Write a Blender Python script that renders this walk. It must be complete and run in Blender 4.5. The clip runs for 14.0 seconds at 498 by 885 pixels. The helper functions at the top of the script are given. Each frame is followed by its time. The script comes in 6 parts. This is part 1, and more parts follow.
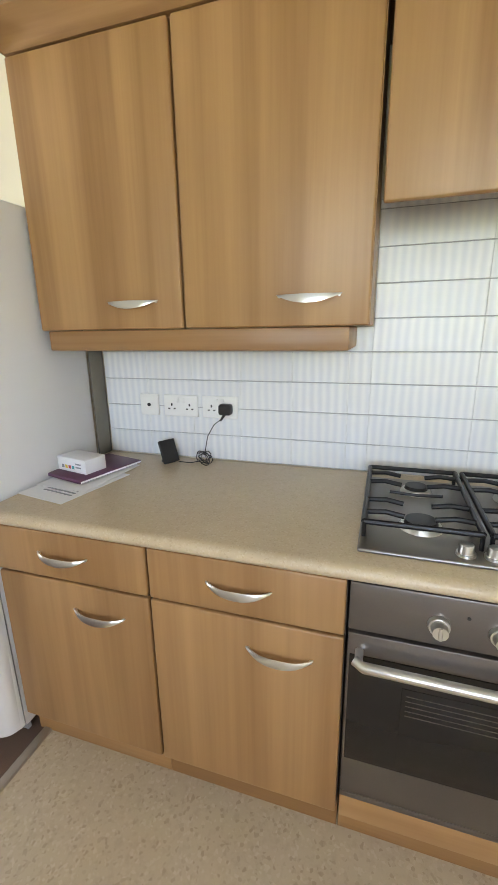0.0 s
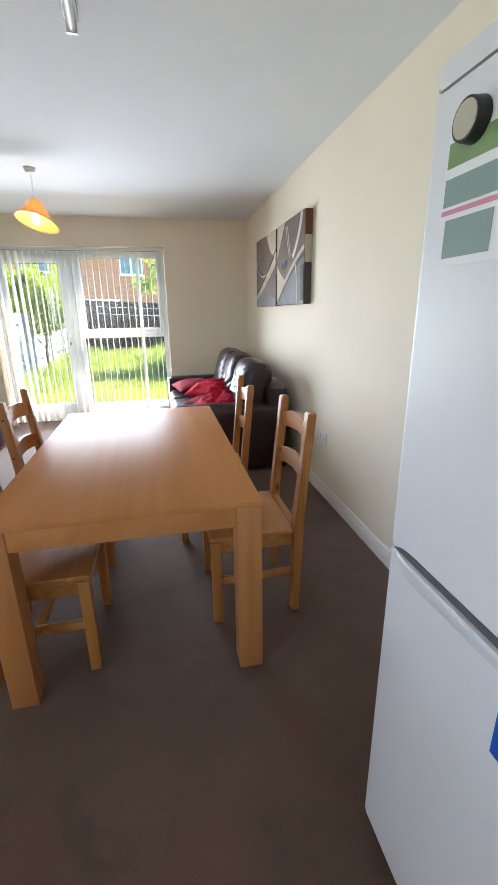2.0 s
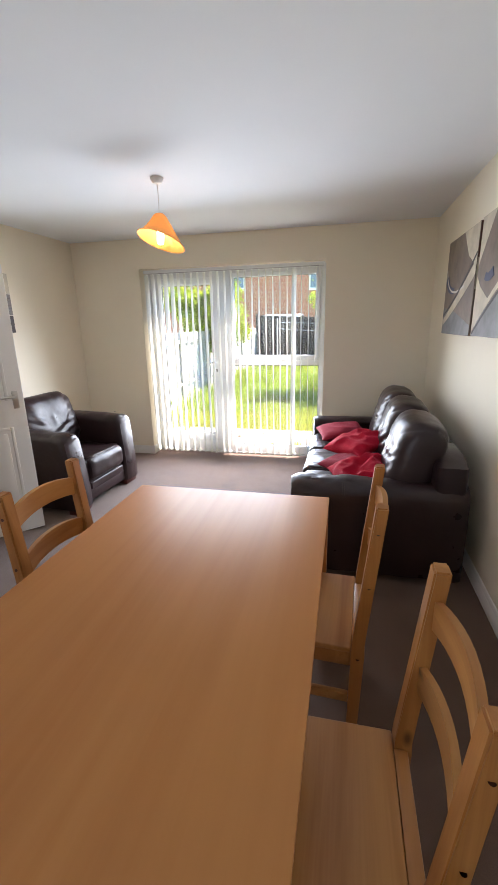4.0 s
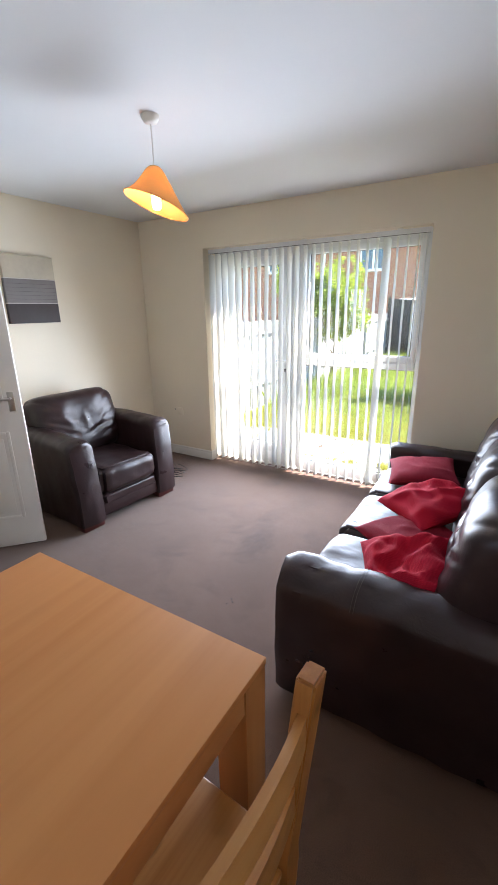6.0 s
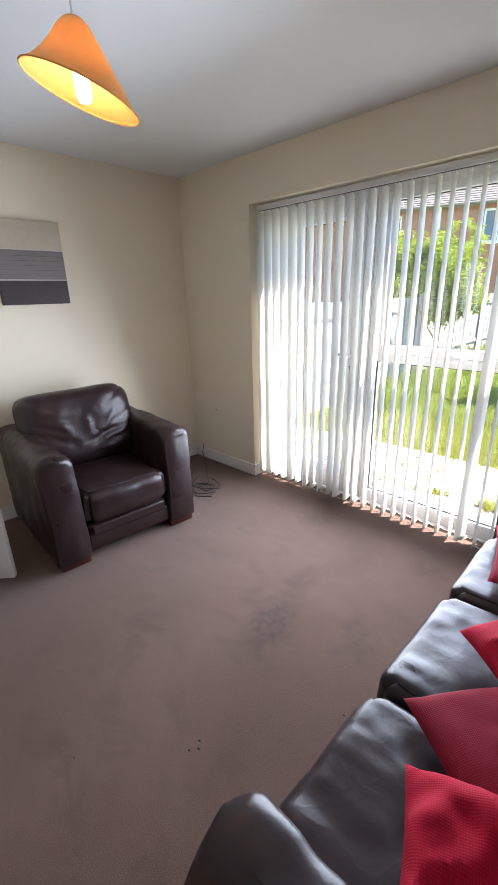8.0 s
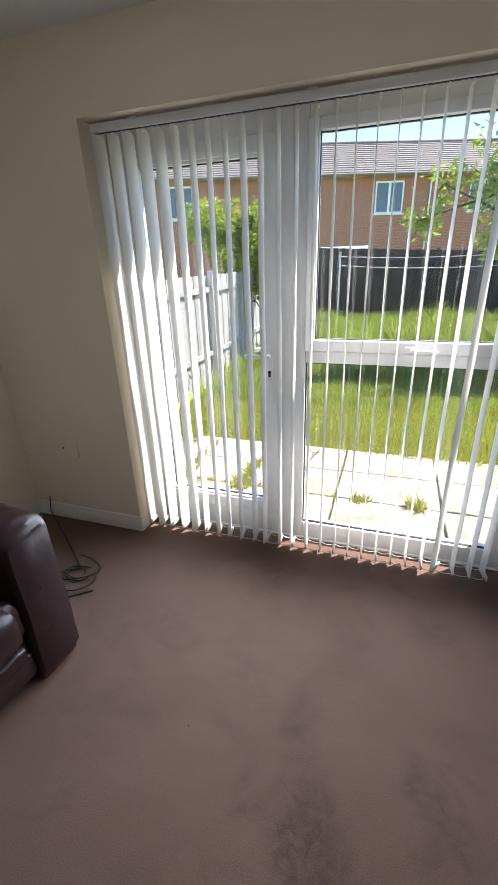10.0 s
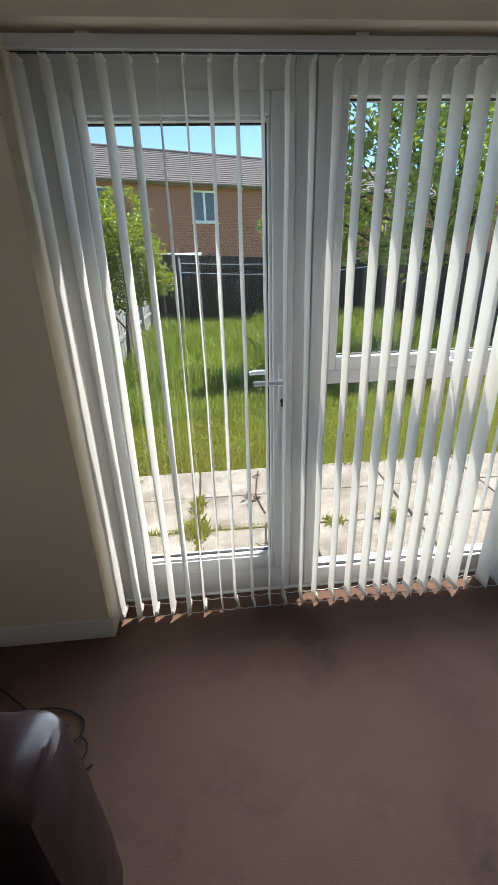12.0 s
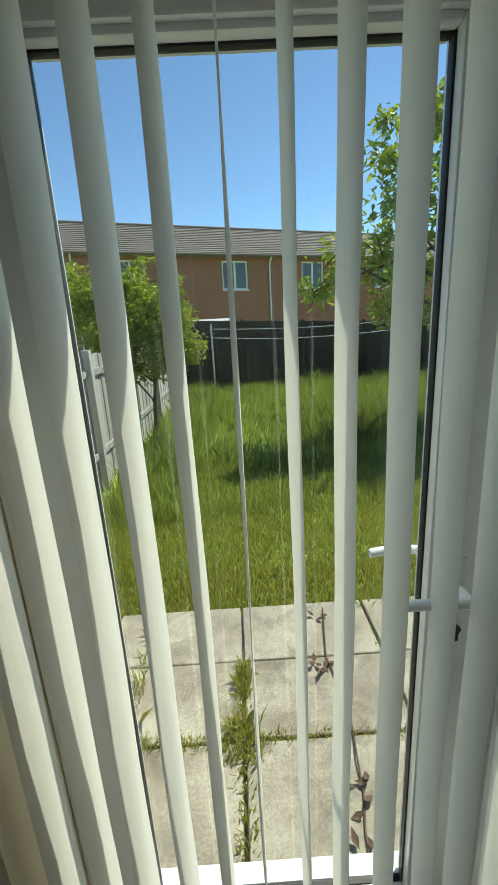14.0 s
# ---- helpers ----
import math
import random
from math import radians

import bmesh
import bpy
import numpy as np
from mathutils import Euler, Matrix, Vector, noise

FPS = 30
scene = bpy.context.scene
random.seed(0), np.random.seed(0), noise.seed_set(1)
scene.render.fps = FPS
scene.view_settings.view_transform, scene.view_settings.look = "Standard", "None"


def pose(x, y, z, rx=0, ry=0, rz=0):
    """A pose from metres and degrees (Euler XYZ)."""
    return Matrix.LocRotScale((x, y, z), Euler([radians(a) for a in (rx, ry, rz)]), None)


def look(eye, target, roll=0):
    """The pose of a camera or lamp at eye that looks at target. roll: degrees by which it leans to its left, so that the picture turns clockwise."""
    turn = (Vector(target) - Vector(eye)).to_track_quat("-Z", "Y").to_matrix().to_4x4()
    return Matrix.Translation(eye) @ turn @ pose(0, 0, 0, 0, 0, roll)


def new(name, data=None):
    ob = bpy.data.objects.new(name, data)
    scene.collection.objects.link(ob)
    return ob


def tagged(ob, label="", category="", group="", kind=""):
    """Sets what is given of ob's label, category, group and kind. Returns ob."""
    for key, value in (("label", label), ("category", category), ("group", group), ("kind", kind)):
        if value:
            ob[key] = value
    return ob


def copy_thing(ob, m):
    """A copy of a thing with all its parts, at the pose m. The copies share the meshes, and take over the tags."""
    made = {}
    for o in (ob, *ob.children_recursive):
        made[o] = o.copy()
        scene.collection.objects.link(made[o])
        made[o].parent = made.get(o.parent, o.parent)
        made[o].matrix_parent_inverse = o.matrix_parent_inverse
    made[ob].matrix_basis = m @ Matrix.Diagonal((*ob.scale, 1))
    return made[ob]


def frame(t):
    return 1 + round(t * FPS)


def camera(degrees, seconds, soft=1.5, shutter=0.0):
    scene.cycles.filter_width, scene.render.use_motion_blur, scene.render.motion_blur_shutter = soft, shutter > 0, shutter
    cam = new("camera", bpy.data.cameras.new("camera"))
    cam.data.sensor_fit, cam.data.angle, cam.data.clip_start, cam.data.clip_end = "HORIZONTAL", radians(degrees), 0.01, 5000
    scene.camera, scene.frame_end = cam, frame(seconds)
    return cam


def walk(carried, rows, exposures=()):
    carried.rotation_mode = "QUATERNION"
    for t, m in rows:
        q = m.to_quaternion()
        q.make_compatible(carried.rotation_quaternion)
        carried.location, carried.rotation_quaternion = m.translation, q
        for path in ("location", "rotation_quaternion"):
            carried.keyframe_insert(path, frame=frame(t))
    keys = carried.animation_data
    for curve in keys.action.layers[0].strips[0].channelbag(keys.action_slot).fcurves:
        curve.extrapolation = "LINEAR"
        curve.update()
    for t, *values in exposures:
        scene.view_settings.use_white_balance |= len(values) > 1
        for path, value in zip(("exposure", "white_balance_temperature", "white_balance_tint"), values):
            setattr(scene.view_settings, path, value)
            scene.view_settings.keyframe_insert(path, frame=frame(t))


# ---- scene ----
cam = camera(61.8, 14.0)
PATH = [
    (0, (-1.504, -0.716, 1.38), (0.333, -0.122, 0.856), -0.9),
    (0.2, (-1.473, -0.634, 1.39), (0.289, 0.15, 0.859), -0.9),
    (0.5, (-1.434, -0.521, 1.39), (0.165, 0.552, 0.853), -1.0),
    (1, (-1.349, -0.311, 1.382), (-0.122, 1.17, 0.833), -1.0),
    (1.5, (-1.244, -0.096, 1.395), (-0.467, 1.652, 0.812), -1.0),
    (2, (-1.194, 0.176, 1.411), (-0.806, 2.042, 0.805), -0.8),
    (2.5, (-1.197, 0.494, 1.465), (-1.014, 2.389, 0.852), -0.5),
    (3, (-1.124, 0.796, 1.487), (-1.153, 2.709, 0.905), -1.4),
    (3.2, (-1.082, 0.912, 1.51), (-1.205, 2.828, 0.948), -1.6),
    (5.3, (-0.46, 1.969, 1.589), (-1.265, 3.7, 0.993), 0.4),
    (5.5, (-0.455, 2.121, 1.618), (-1.315, 3.821, 1.01), 0.4),
    (6, (-0.452, 2.407, 1.598), (-1.456, 4.026, 0.992), -0.9),
    (6.5, (-0.454, 2.754, 1.582), (-1.59, 4.281, 0.967), -1.2),
    (7, (-0.498, 3.029, 1.57), (-1.736, 4.467, 0.941), -1.1),
    (7.5, (-0.572, 3.259, 1.562), (-1.859, 4.642, 0.904), -1.1),
    (8, (-0.703, 3.46, 1.545), (-2.041, 4.787, 0.876), -1.6),
    (8.5, (-0.876, 3.657, 1.543), (-2.135, 5.042, 0.835), -1.4),
    (9, (-1.136, 3.79, 1.556), (-2.186, 5.307, 0.783), -1.8),
    (11.5, (-2.455, 4.371, 1.575), (-2.449, 6.22, 0.811), -1.7),
    (12, (-2.59, 4.459, 1.567), (-2.447, 6.29, 0.775), -1.8),
    (12.5, (-2.631, 4.611, 1.531), (-2.468, 6.434, 0.723), -2.5),
    (13, (-2.626, 4.905, 1.552), (-2.54, 6.763, 0.819), -2.5),
    (13.5, (-2.669, 5.199, 1.59), (-2.639, 7.098, 0.963), -2.7),
    (14, (-2.701, 5.447, 1.612), (-2.671, 7.374, 1.079), -3.2),
]
EXPOSURES = [(0.0, 3.95, 7200, 16), (0.5, 3.88, 6600, 10), (1.0, 3.75, 7200, 17), (1.5, 3.46, 6900, 16), (2.0, 3.35, 6500, 14), (3.0, 3.18, 6700, 17), (5.5, 3.12, 6500, 18), (7.0, 2.88, 6200, 17), (8.0, 2.7, 6400, 18), (9.0, 2.45, 6400, 17), (11.5, 1.5, 6400, 18), (12.3, 1.28, 6500, 9), (13.0, 1.05, 7300, 1), (13.5, 0.98, 7100, -1), (14.0, 0.82, 6900, -4)]
walk(cam, [(t, look(eye, target, roll)) for t, eye, target, roll in PATH], exposures=EXPOSURES)

# ---- light ----
SUN_DIR = Vector((0.439, 0.369, 0.819)).normalized()
world = bpy.data.worlds.new("sky")
scene.world = world
world.use_nodes = True
wn = world.node_tree.nodes
wl = world.node_tree.links
wn.clear()
w_out = wn.new("ShaderNodeOutputWorld")
w_bg = wn.new("ShaderNodeBackground")
w_sky = wn.new("ShaderNodeTexSky")
w_sky.sky_type = 'NISHITA'
w_sky.sun_disc = False
w_sky.sun_elevation = math.asin(SUN_DIR.z)
w_sky.sun_rotation = math.atan2(SUN_DIR.x, SUN_DIR.y)
w_sky.air_density = 1.0
w_sky.dust_density = 0.05
w_sky.ozone_density = 5.0
w_sky.altitude = 2500.0
w_bg.inputs["Strength"].default_value = 0.13
wl.new(w_sky.outputs[0], w_bg.inputs[0])
wl.new(w_bg.outputs[0], w_out.inputs[0])
sun_data = bpy.data.lights.new("sun", 'SUN')
sun_data.energy = 4.0
sun_data.angle = radians(0.5)
sun_data.color = (1.0, 0.95, 0.87)
sun = new("sun", sun_data)
sun.matrix_world = look((0, 0, 0), -SUN_DIR) @ Matrix.Identity(4)
sun.location = (8, 14, 18)


def sky_lamp(name, eye, target, width, height, watts, col, spread=180.0):
    """Area lamp added to stand in for sky light through a window's opening."""
    d = bpy.data.lights.new(name, 'AREA')
    d.shape = 'RECTANGLE'
    d.size, d.size_y = width, height
    d.energy = watts
    d.color = col
    d.spread = radians(spread)
    ob = new(name, d)
    ob.matrix_world = look(eye, target)
    return ob


# added lamp on the room side of the blind, lifts the indoor light
sky_lamp("garden_door_sky", (-2.095, 5.76, 0.98), (-2.095, 4.76, 0.75), 1.88, 1.35, 10.5, (0.74, 0.87, 1.0), 148.0)
# added lamp between glass and slats, brightens the slat cloth from behind
sky_lamp("door_glass_sky", (-2.095, 6.105, 1.09), (-2.095, 5.0, 1.09), 1.88, 1.9, 2.1, (0.80, 0.90, 1.0))
sky_lamp("kitchen_window_sky", (-4.02, -1.05, 1.58), (-3.0, -1.05, 1.58), 1.64, 0.98, 3.2, (0.76, 0.87, 1.0))


# ---- materials ----
def material(name):
    m = bpy.data.materials.new(name)
    m.use_nodes = True
    n = m.node_tree.nodes
    return m, n, m.node_tree.links, n["Principled BSDF"]


def texco(n, l, scale=(1, 1, 1), rot=(0, 0, 0), kind="Object"):
    tc = n.new("ShaderNodeTexCoord")
    mp = n.new("ShaderNodeMapping")
    mp.inputs["Scale"].default_value = scale
    mp.inputs["Rotation"].default_value = rot
    l.new(tc.outputs[kind], mp.inputs["Vector"])
    return mp.outputs[0]


def noise_tex(n, l, vec, scale, detail=4.0, rough=0.55, dist=0.0):
    t = n.new("ShaderNodeTexNoise")
    t.inputs["Scale"].default_value = scale
    t.inputs["Detail"].default_value = detail
    t.inputs["Roughness"].default_value = rough
    t.inputs["Distortion"].default_value = dist
    l.new(vec, t.inputs["Vector"])
    return t.outputs[0]


def ramp(n, l, fac, stops):
    r = n.new("ShaderNodeValToRGB")
    el = r.color_ramp.elements
    while len(el) < len(stops):
        el.new(0.5)
    for e, (p, c) in zip(el, stops):
        e.position = p
        e.color = (*c, 1.0)
    l.new(fac, r.inputs[0])
    return r.outputs[0]


def mix_rgb(n, l, fac, a, b, mode='MIX'):
    m = n.new("ShaderNodeMix")
    m.data_type = 'RGBA'
    m.blend_type = mode
    for sock, val in ((m.inputs[0], fac), (m.inputs[6], a), (m.inputs[7], b)):
        if isinstance(val, (int, float)):
            sock.default_value = val
        elif isinstance(val, tuple):
            sock.default_value = (*val, 1.0)
        else:
            l.new(val, sock)
    return m.outputs[2]


def bump(n, l, bsdf, height, strength=0.2, distance=0.005, prev=None):
    b = n.new("ShaderNodeBump")
    b.inputs["Strength"].default_value = strength
    b.inputs["Distance"].default_value = distance
    l.new(height, b.inputs["Height"])
    if prev is not None:
        l.new(prev, b.inputs["Normal"])
    l.new(b.outputs[0], bsdf.inputs["Normal"])
    return b.outputs[0]


def plain(name, col, rough=0.5, metal=0.0, var=0.06, grain=60.0, bumps=0.05, coat=0.0, big=3.0):
    """A surface of one colour with faint mottling at two scales and a fine relief."""
    m, n, l, b = material(name)
    v = texco(n, l)
    lo = tuple(c * (1 - var) for c in col)
    hi = tuple(min(1, c * (1 + var)) for c in col)
    c1 = ramp(n, l, noise_tex(n, l, v, big, 5), [(0.35, lo), (0.65, hi)])
    fine = noise_tex(n, l, v, grain, 3)
    c2 = mix_rgb(n, l, 0.25, c1, ramp(n, l, fine, [(0.3, lo), (0.7, hi)]))
    l.new(c2, b.inputs["Base Color"])
    b.inputs["Roughness"].default_value = rough
    b.inputs["Metallic"].default_value = metal
    b.inputs["Coat Weight"].default_value = coat
    if bumps:
        bump(n, l, b, fine, bumps, 0.002)
    return m


def wood(name, dark, light, axis=2, scale=1.0, rough=0.45, knots=0.0, coat=0.0, rnd=0.12):
    """Timber with long grain on the given axis, broad figure and fine pores."""
    m, n, l, b = material(name)
    tc = n.new("ShaderNodeTexCoord")
    oi = n.new("ShaderNodeObjectInfo")
    add = n.new("ShaderNodeVectorMath")
    add.operation = 'MULTIPLY_ADD'
    add.inputs[1].default_value = (1, 1, 1)
    comb = n.new("ShaderNodeCombineXYZ")
    mul = n.new("ShaderNodeMath")
    mul.operation = 'MULTIPLY'
    mul.inputs[1].default_value = 17.0
    l.new(oi.outputs["Random"], mul.inputs[0])
    for i in range(3):
        l.new(mul.outputs[0], comb.inputs[i])
    l.new(tc.outputs["Object"], add.inputs[0])
    l.new(comb.outputs[0], add.inputs[2])
    mp = n.new("ShaderNodeMapping")
    s = [13.0 * scale] * 3
    s[axis] = 0.55 * scale
    mp.inputs["Scale"].default_value = s
    l.new(add.outputs[0], mp.inputs[0])
    fig = noise_tex(n, l, mp.outputs[0], 1.0, 4, 0.5, 0.8)
    mp2 = n.new("ShaderNodeMapping")
    s2 = [110.0 * scale] * 3
    s2[axis] = 3.0 * scale
    mp2.inputs["Scale"].default_value = s2
    l.new(add.outputs[0], mp2.inputs[0])
    pores = noise_tex(n, l, mp2.outputs[0], 1.0, 3, 0.6)
    mid = tuple((a + c) / 2 for a, c in zip(dark, light))
    col = ramp(n, l, fig, [(0.36, dark), (0.5, mid), (0.64, light)])
    col = mix_rgb(n, l, 0.16, col, ramp(n, l, pores, [(0.35, dark), (0.6, light)]))
    if knots:
        vo = n.new("ShaderNodeTexVoronoi")
        vo.inputs["Scale"].default_value = 3.2
        mp3 = n.new("ShaderNodeMapping")
        s3 = [2.2] * 3
        s3[axis] = 1.0
        mp3.inputs["Scale"].default_value = s3
        l.new(add.outputs[0], mp3.inputs[0])
        l.new(mp3.outputs[0], vo.inputs["Vector"])
        k = ramp(n, l, vo.outputs["Distance"], [(0.03, (1, 1, 1)), (0.11, (0, 0, 0))])
        col = mix_rgb(n, l, k, col, tuple(c * 0.35 for c in dark))
    hs = n.new("ShaderNodeHueSaturation")
    mr = n.new("ShaderNodeMapRange")
    mr.inputs[3].default_value = 1 - rnd
    mr.inputs[4].default_value = 1 + rnd
    l.new(oi.outputs["Random"], mr.inputs[0])
    l.new(mr.outputs[0], hs.inputs["Value"])
    l.new(col, hs.inputs["Color"])
    l.new(hs.outputs[0], b.inputs["Base Color"])
    b.inputs["Roughness"].default_value = rough
    b.inputs["Coat Weight"].default_value = coat
    b.inputs["Coat Roughness"].default_value = 0.15
    bump(n, l, b, pores, 0.12, 0.001)
    return m


def leather(name, col):
    m, n, l, b = material(name)
    v = texco(n, l)
    big = noise_tex(n, l, v, 3.0, 4)
    hi = tuple(c * 1.7 for c in col)
    c = ramp(n, l, big, [(0.35, col), (0.7, hi)])
    l.new(c, b.inputs["Base Color"])
    rr = ramp(n, l, noise_tex(n, l, v, 7.0, 4), [(0.3, (0.27,) * 3), (0.7, (0.42,) * 3)])
    l.new(rr, b.inputs["Roughness"])
    b.inputs["Specular IOR Level"].default_value = 0.46
    folds = noise_tex(n, l, v, 8.0, 2, 0.4, 0.6)
    p = bump(n, l, b, folds, 0.22, 0.012)
    crease = noise_tex(n, l, v, 12.0, 2, 0.4, 0.8)
    cr = ramp(n, l, crease, [(0.40, (0, 0, 0)), (0.5, (1, 1, 1)), (0.60, (0, 0, 0))])
    p = bump(n, l, b, cr, 0.06, 0.004, p)
    fine = noise_tex(n, l, v, 34.0, 3, 0.5, 1.6)
    fc = ramp(n, l, fine, [(0.45, (0, 0, 0)), (0.5, (1, 1, 1)), (0.55, (0, 0, 0))])
    p = bump(n, l, b, fc, 0.05, 0.0015, p)
    vo = n.new("ShaderNodeTexVoronoi")
    vo.inputs["Scale"].default_value = 420.0
    l.new(v, vo.inputs["Vector"])
    bump(n, l, b, vo.outputs["Distance"], 0.06, 0.0006, p)
    return m


def waffle(name, col):
    """Red waffle-weave cushion cloth."""
    m, n, l, b = material(name)
    v = texco(n, l)
    w1 = n.new("ShaderNodeTexWave")
    w1.inputs["Scale"].default_value = 64.0
    w1.bands_direction = 'X'
    w2 = n.new("ShaderNodeTexWave")
    w2.inputs["Scale"].default_value = 64.0
    w2.bands_direction = 'Y'
    for w in (w1, w2):
        w.inputs["Distortion"].default_value = 0.4
        l.new(v, w.inputs["Vector"])
    h = mix_rgb(n, l, 1.0, w1.outputs[0], w2.outputs[0], 'MULTIPLY')
    dk = tuple(c * 0.72 for c in col)
    c0 = mix_rgb(n, l, h, dk, col)
    c0 = mix_rgb(n, l, ramp(n, l, noise_tex(n, l, v, 6, 4), [(0.3, (0, 0, 0)), (0.75, (0.5,) * 3)]), c0, dk)
    l.new(c0, b.inputs["Base Color"])
    b.inputs["Roughness"].default_value = 0.85
    b.inputs["Specular IOR Level"].default_value = 0.2
    bump(n, l, b, h, 0.35, 0.002)
    return m


def carpet_mat():
    m, n, l, b = material("carpet_pile")
    v = texco(n, l)
    big = noise_tex(n, l, v, 0.9, 5, 0.6, 0.6)
    col = ramp(n, l, big, [(0.3, (0.092, 0.052, 0.035)), (0.52, (0.118, 0.068, 0.048)), (0.75, (0.142, 0.086, 0.062))])
    st = noise_tex(n, l, texco(n, l, (1.3, 1.9, 1), (0, 0, 0.6)), 2.4, 6, 0.65, 1.2)
    stm = ramp(n, l, st, [(0.53, (0, 0, 0)), (0.72, (0.5,) * 3)])
    col = mix_rgb(n, l, stm, col, (0.060, 0.036, 0.027))
    tc = n.new("ShaderNodeTexCoord")
    wob = n.new("ShaderNodeVectorMath")
    wob.operation = 'MULTIPLY_ADD'
    nz = n.new("ShaderNodeTexNoise")
    nz.inputs["Scale"].default_value = 7.0
    nz.inputs["Detail"].default_value = 5.0
    l.new(tc.outputs["Object"], nz.inputs["Vector"])
    l.new(nz.outputs["Color"], wob.inputs[0])
    wob.inputs[1].default_value = (0.22, 0.22, 0)
    l.new(tc.outputs["Object"], wob.inputs[2])
    grit = ramp(n, l, noise_tex(n, l, v, 24, 5, 0.7, 0.8), [(0.35, (0.1,) * 3), (0.62, (1, 1, 1))])
    for (cx, cy, rx, ry, amount) in ((-2.2, 5.80, 0.24, 0.16, 0.6), (-1.82, 4.70, 0.24, 0.15, 0.75), (-1.45, 4.90, 0.18, 0.10, 0.5), (-1.92, 5.07, 0.16, 0.08, 0.4), (-0.95, 0.90, 0.2, 0.14, 0.18), (-1.75, 5.45, 0.2, 0.1, 0.26), (-2.3, 4.35, 0.25, 0.1, 0.22)):
        mp = n.new("ShaderNodeMapping")
        mp.vector_type = 'TEXTURE'
        mp.inputs["Location"].default_value = (cx + 0.11, cy + 0.11, 0)
        mp.inputs["Scale"].default_value = (rx, ry, 1)
        mp.inputs["Rotation"].default_value = (0, 0, 0.5 + cx)
        l.new(wob.outputs[0], mp.inputs[0])
        gr = n.new("ShaderNodeTexGradient")
        gr.gradient_type = 'SPHERICAL'
        l.new(mp.outputs[0], gr.inputs[0])
        k = ramp(n, l, gr.outputs["Fac"], [(0.02, (0, 0, 0)), (0.6, (amount,) * 3)])
        k = mix_rgb(n, l, 0.8, k, grit, 'MULTIPLY')
        col = mix_rgb(n, l, k, col, (0.046, 0.028, 0.022))
    fine = noise_tex(n, l, v, 260, 2)
    col = mix_rgb(n, l, 0.5, col, ramp(n, l, fine, [(0.3, (0.35,) * 3), (0.7, (0.75,) * 3)]), 'OVERLAY')
    l.new(col, b.inputs["Base Color"])
    b.inputs["Roughness"].default_value = 0.95
    b.inputs["Sheen Weight"].default_value = 0.35
    b.inputs["Sheen Roughness"].default_value = 0.45
    b.inputs["Specular IOR Level"].default_value = 0.15
    p = bump(n, l, b, fine, 0.35, 0.004)
    bump(n, l, b, noise_tex(n, l, v, 9, 5), 0.12, 0.012, p)
    return m


def speckle(name, base, dark, light, scale=160.0, rough=0.5, bumps=0.04):
    m, n, l, b = material(name)
    v = texco(n, l)
    vo = n.new("ShaderNodeTexVoronoi")
    vo.inputs["Scale"].default_value = scale
    l.new(v, vo.inputs["Vector"])
    sep = n.new("ShaderNodeSeparateColor")
    l.new(vo.outputs["Color"], sep.inputs[0])
    c = ramp(n, l, sep.outputs[0], [(0.0, dark), (0.16, base), (0.8, base), (1.0, light)])
    lo = tuple(x * 0.92 for x in base)
    c = mix_rgb(n, l, 0.45, c, ramp(n, l, noise_tex(n, l, v, 2.2, 5), [(0.35, lo), (0.7, light)]))
    c = mix_rgb(n, l, ramp(n, l, noise_tex(n, l, v, 38, 4), [(0.5, (0, 0, 0)), (0.8, (0.35,) * 3)]), c, dark)
    l.new(c, b.inputs["Base Color"])
    b.inputs["Roughness"].default_value = rough
    bump(n, l, b, noise_tex(n, l, v, 300, 2), bumps, 0.001)
    return m


def concrete(name, dark, mid, light):
    """Weathered cast concrete: blotches, worn patches and exposed grit."""
    m, n, l, b = material(name)
    oi = n.new("ShaderNodeObjectInfo")
    tc = n.new("ShaderNodeTexCoord")
    add = n.new("ShaderNodeVectorMath")
    add.operation = 'ADD'
    sc = n.new("ShaderNodeVectorMath")
    sc.operation = 'SCALE'
    sc.inputs[0].default_value = (7.0, 5.0, 3.0)
    l.new(oi.outputs["Random"], sc.inputs["Scale"])
    l.new(tc.outputs["Object"], add.inputs[0])
    l.new(sc.outputs[0], add.inputs[1])
    v = add.outputs[0]
    c = ramp(n, l, noise_tex(n, l, v, 3.2, 7, 0.65, 0.5), [(0.32, dark), (0.5, mid), (0.68, light)])
    worn = ramp(n, l, noise_tex(n, l, v, 5.5, 6, 0.7, 0.9), [(0.52, (0, 0, 0)), (0.62, (0.6,) * 3)])
    c = mix_rgb(n, l, worn, c, tuple(x * 0.62 for x in mid))
    grit = noise_tex(n, l, v, 90, 3, 0.7)
    c = mix_rgb(n, l, 0.5, c, ramp(n, l, grit, [(0.3, (0.25,) * 3), (0.7, (0.75,) * 3)]), 'OVERLAY')
    l.new(c, b.inputs["Base Color"])
    b.inputs["Roughness"].default_value = 0.92
    p = bump(n, l, b, grit, 0.5, 0.003)
    bump(n, l, b, noise_tex(n, l, v, 18, 5), 0.4, 0.006, p)
    return m


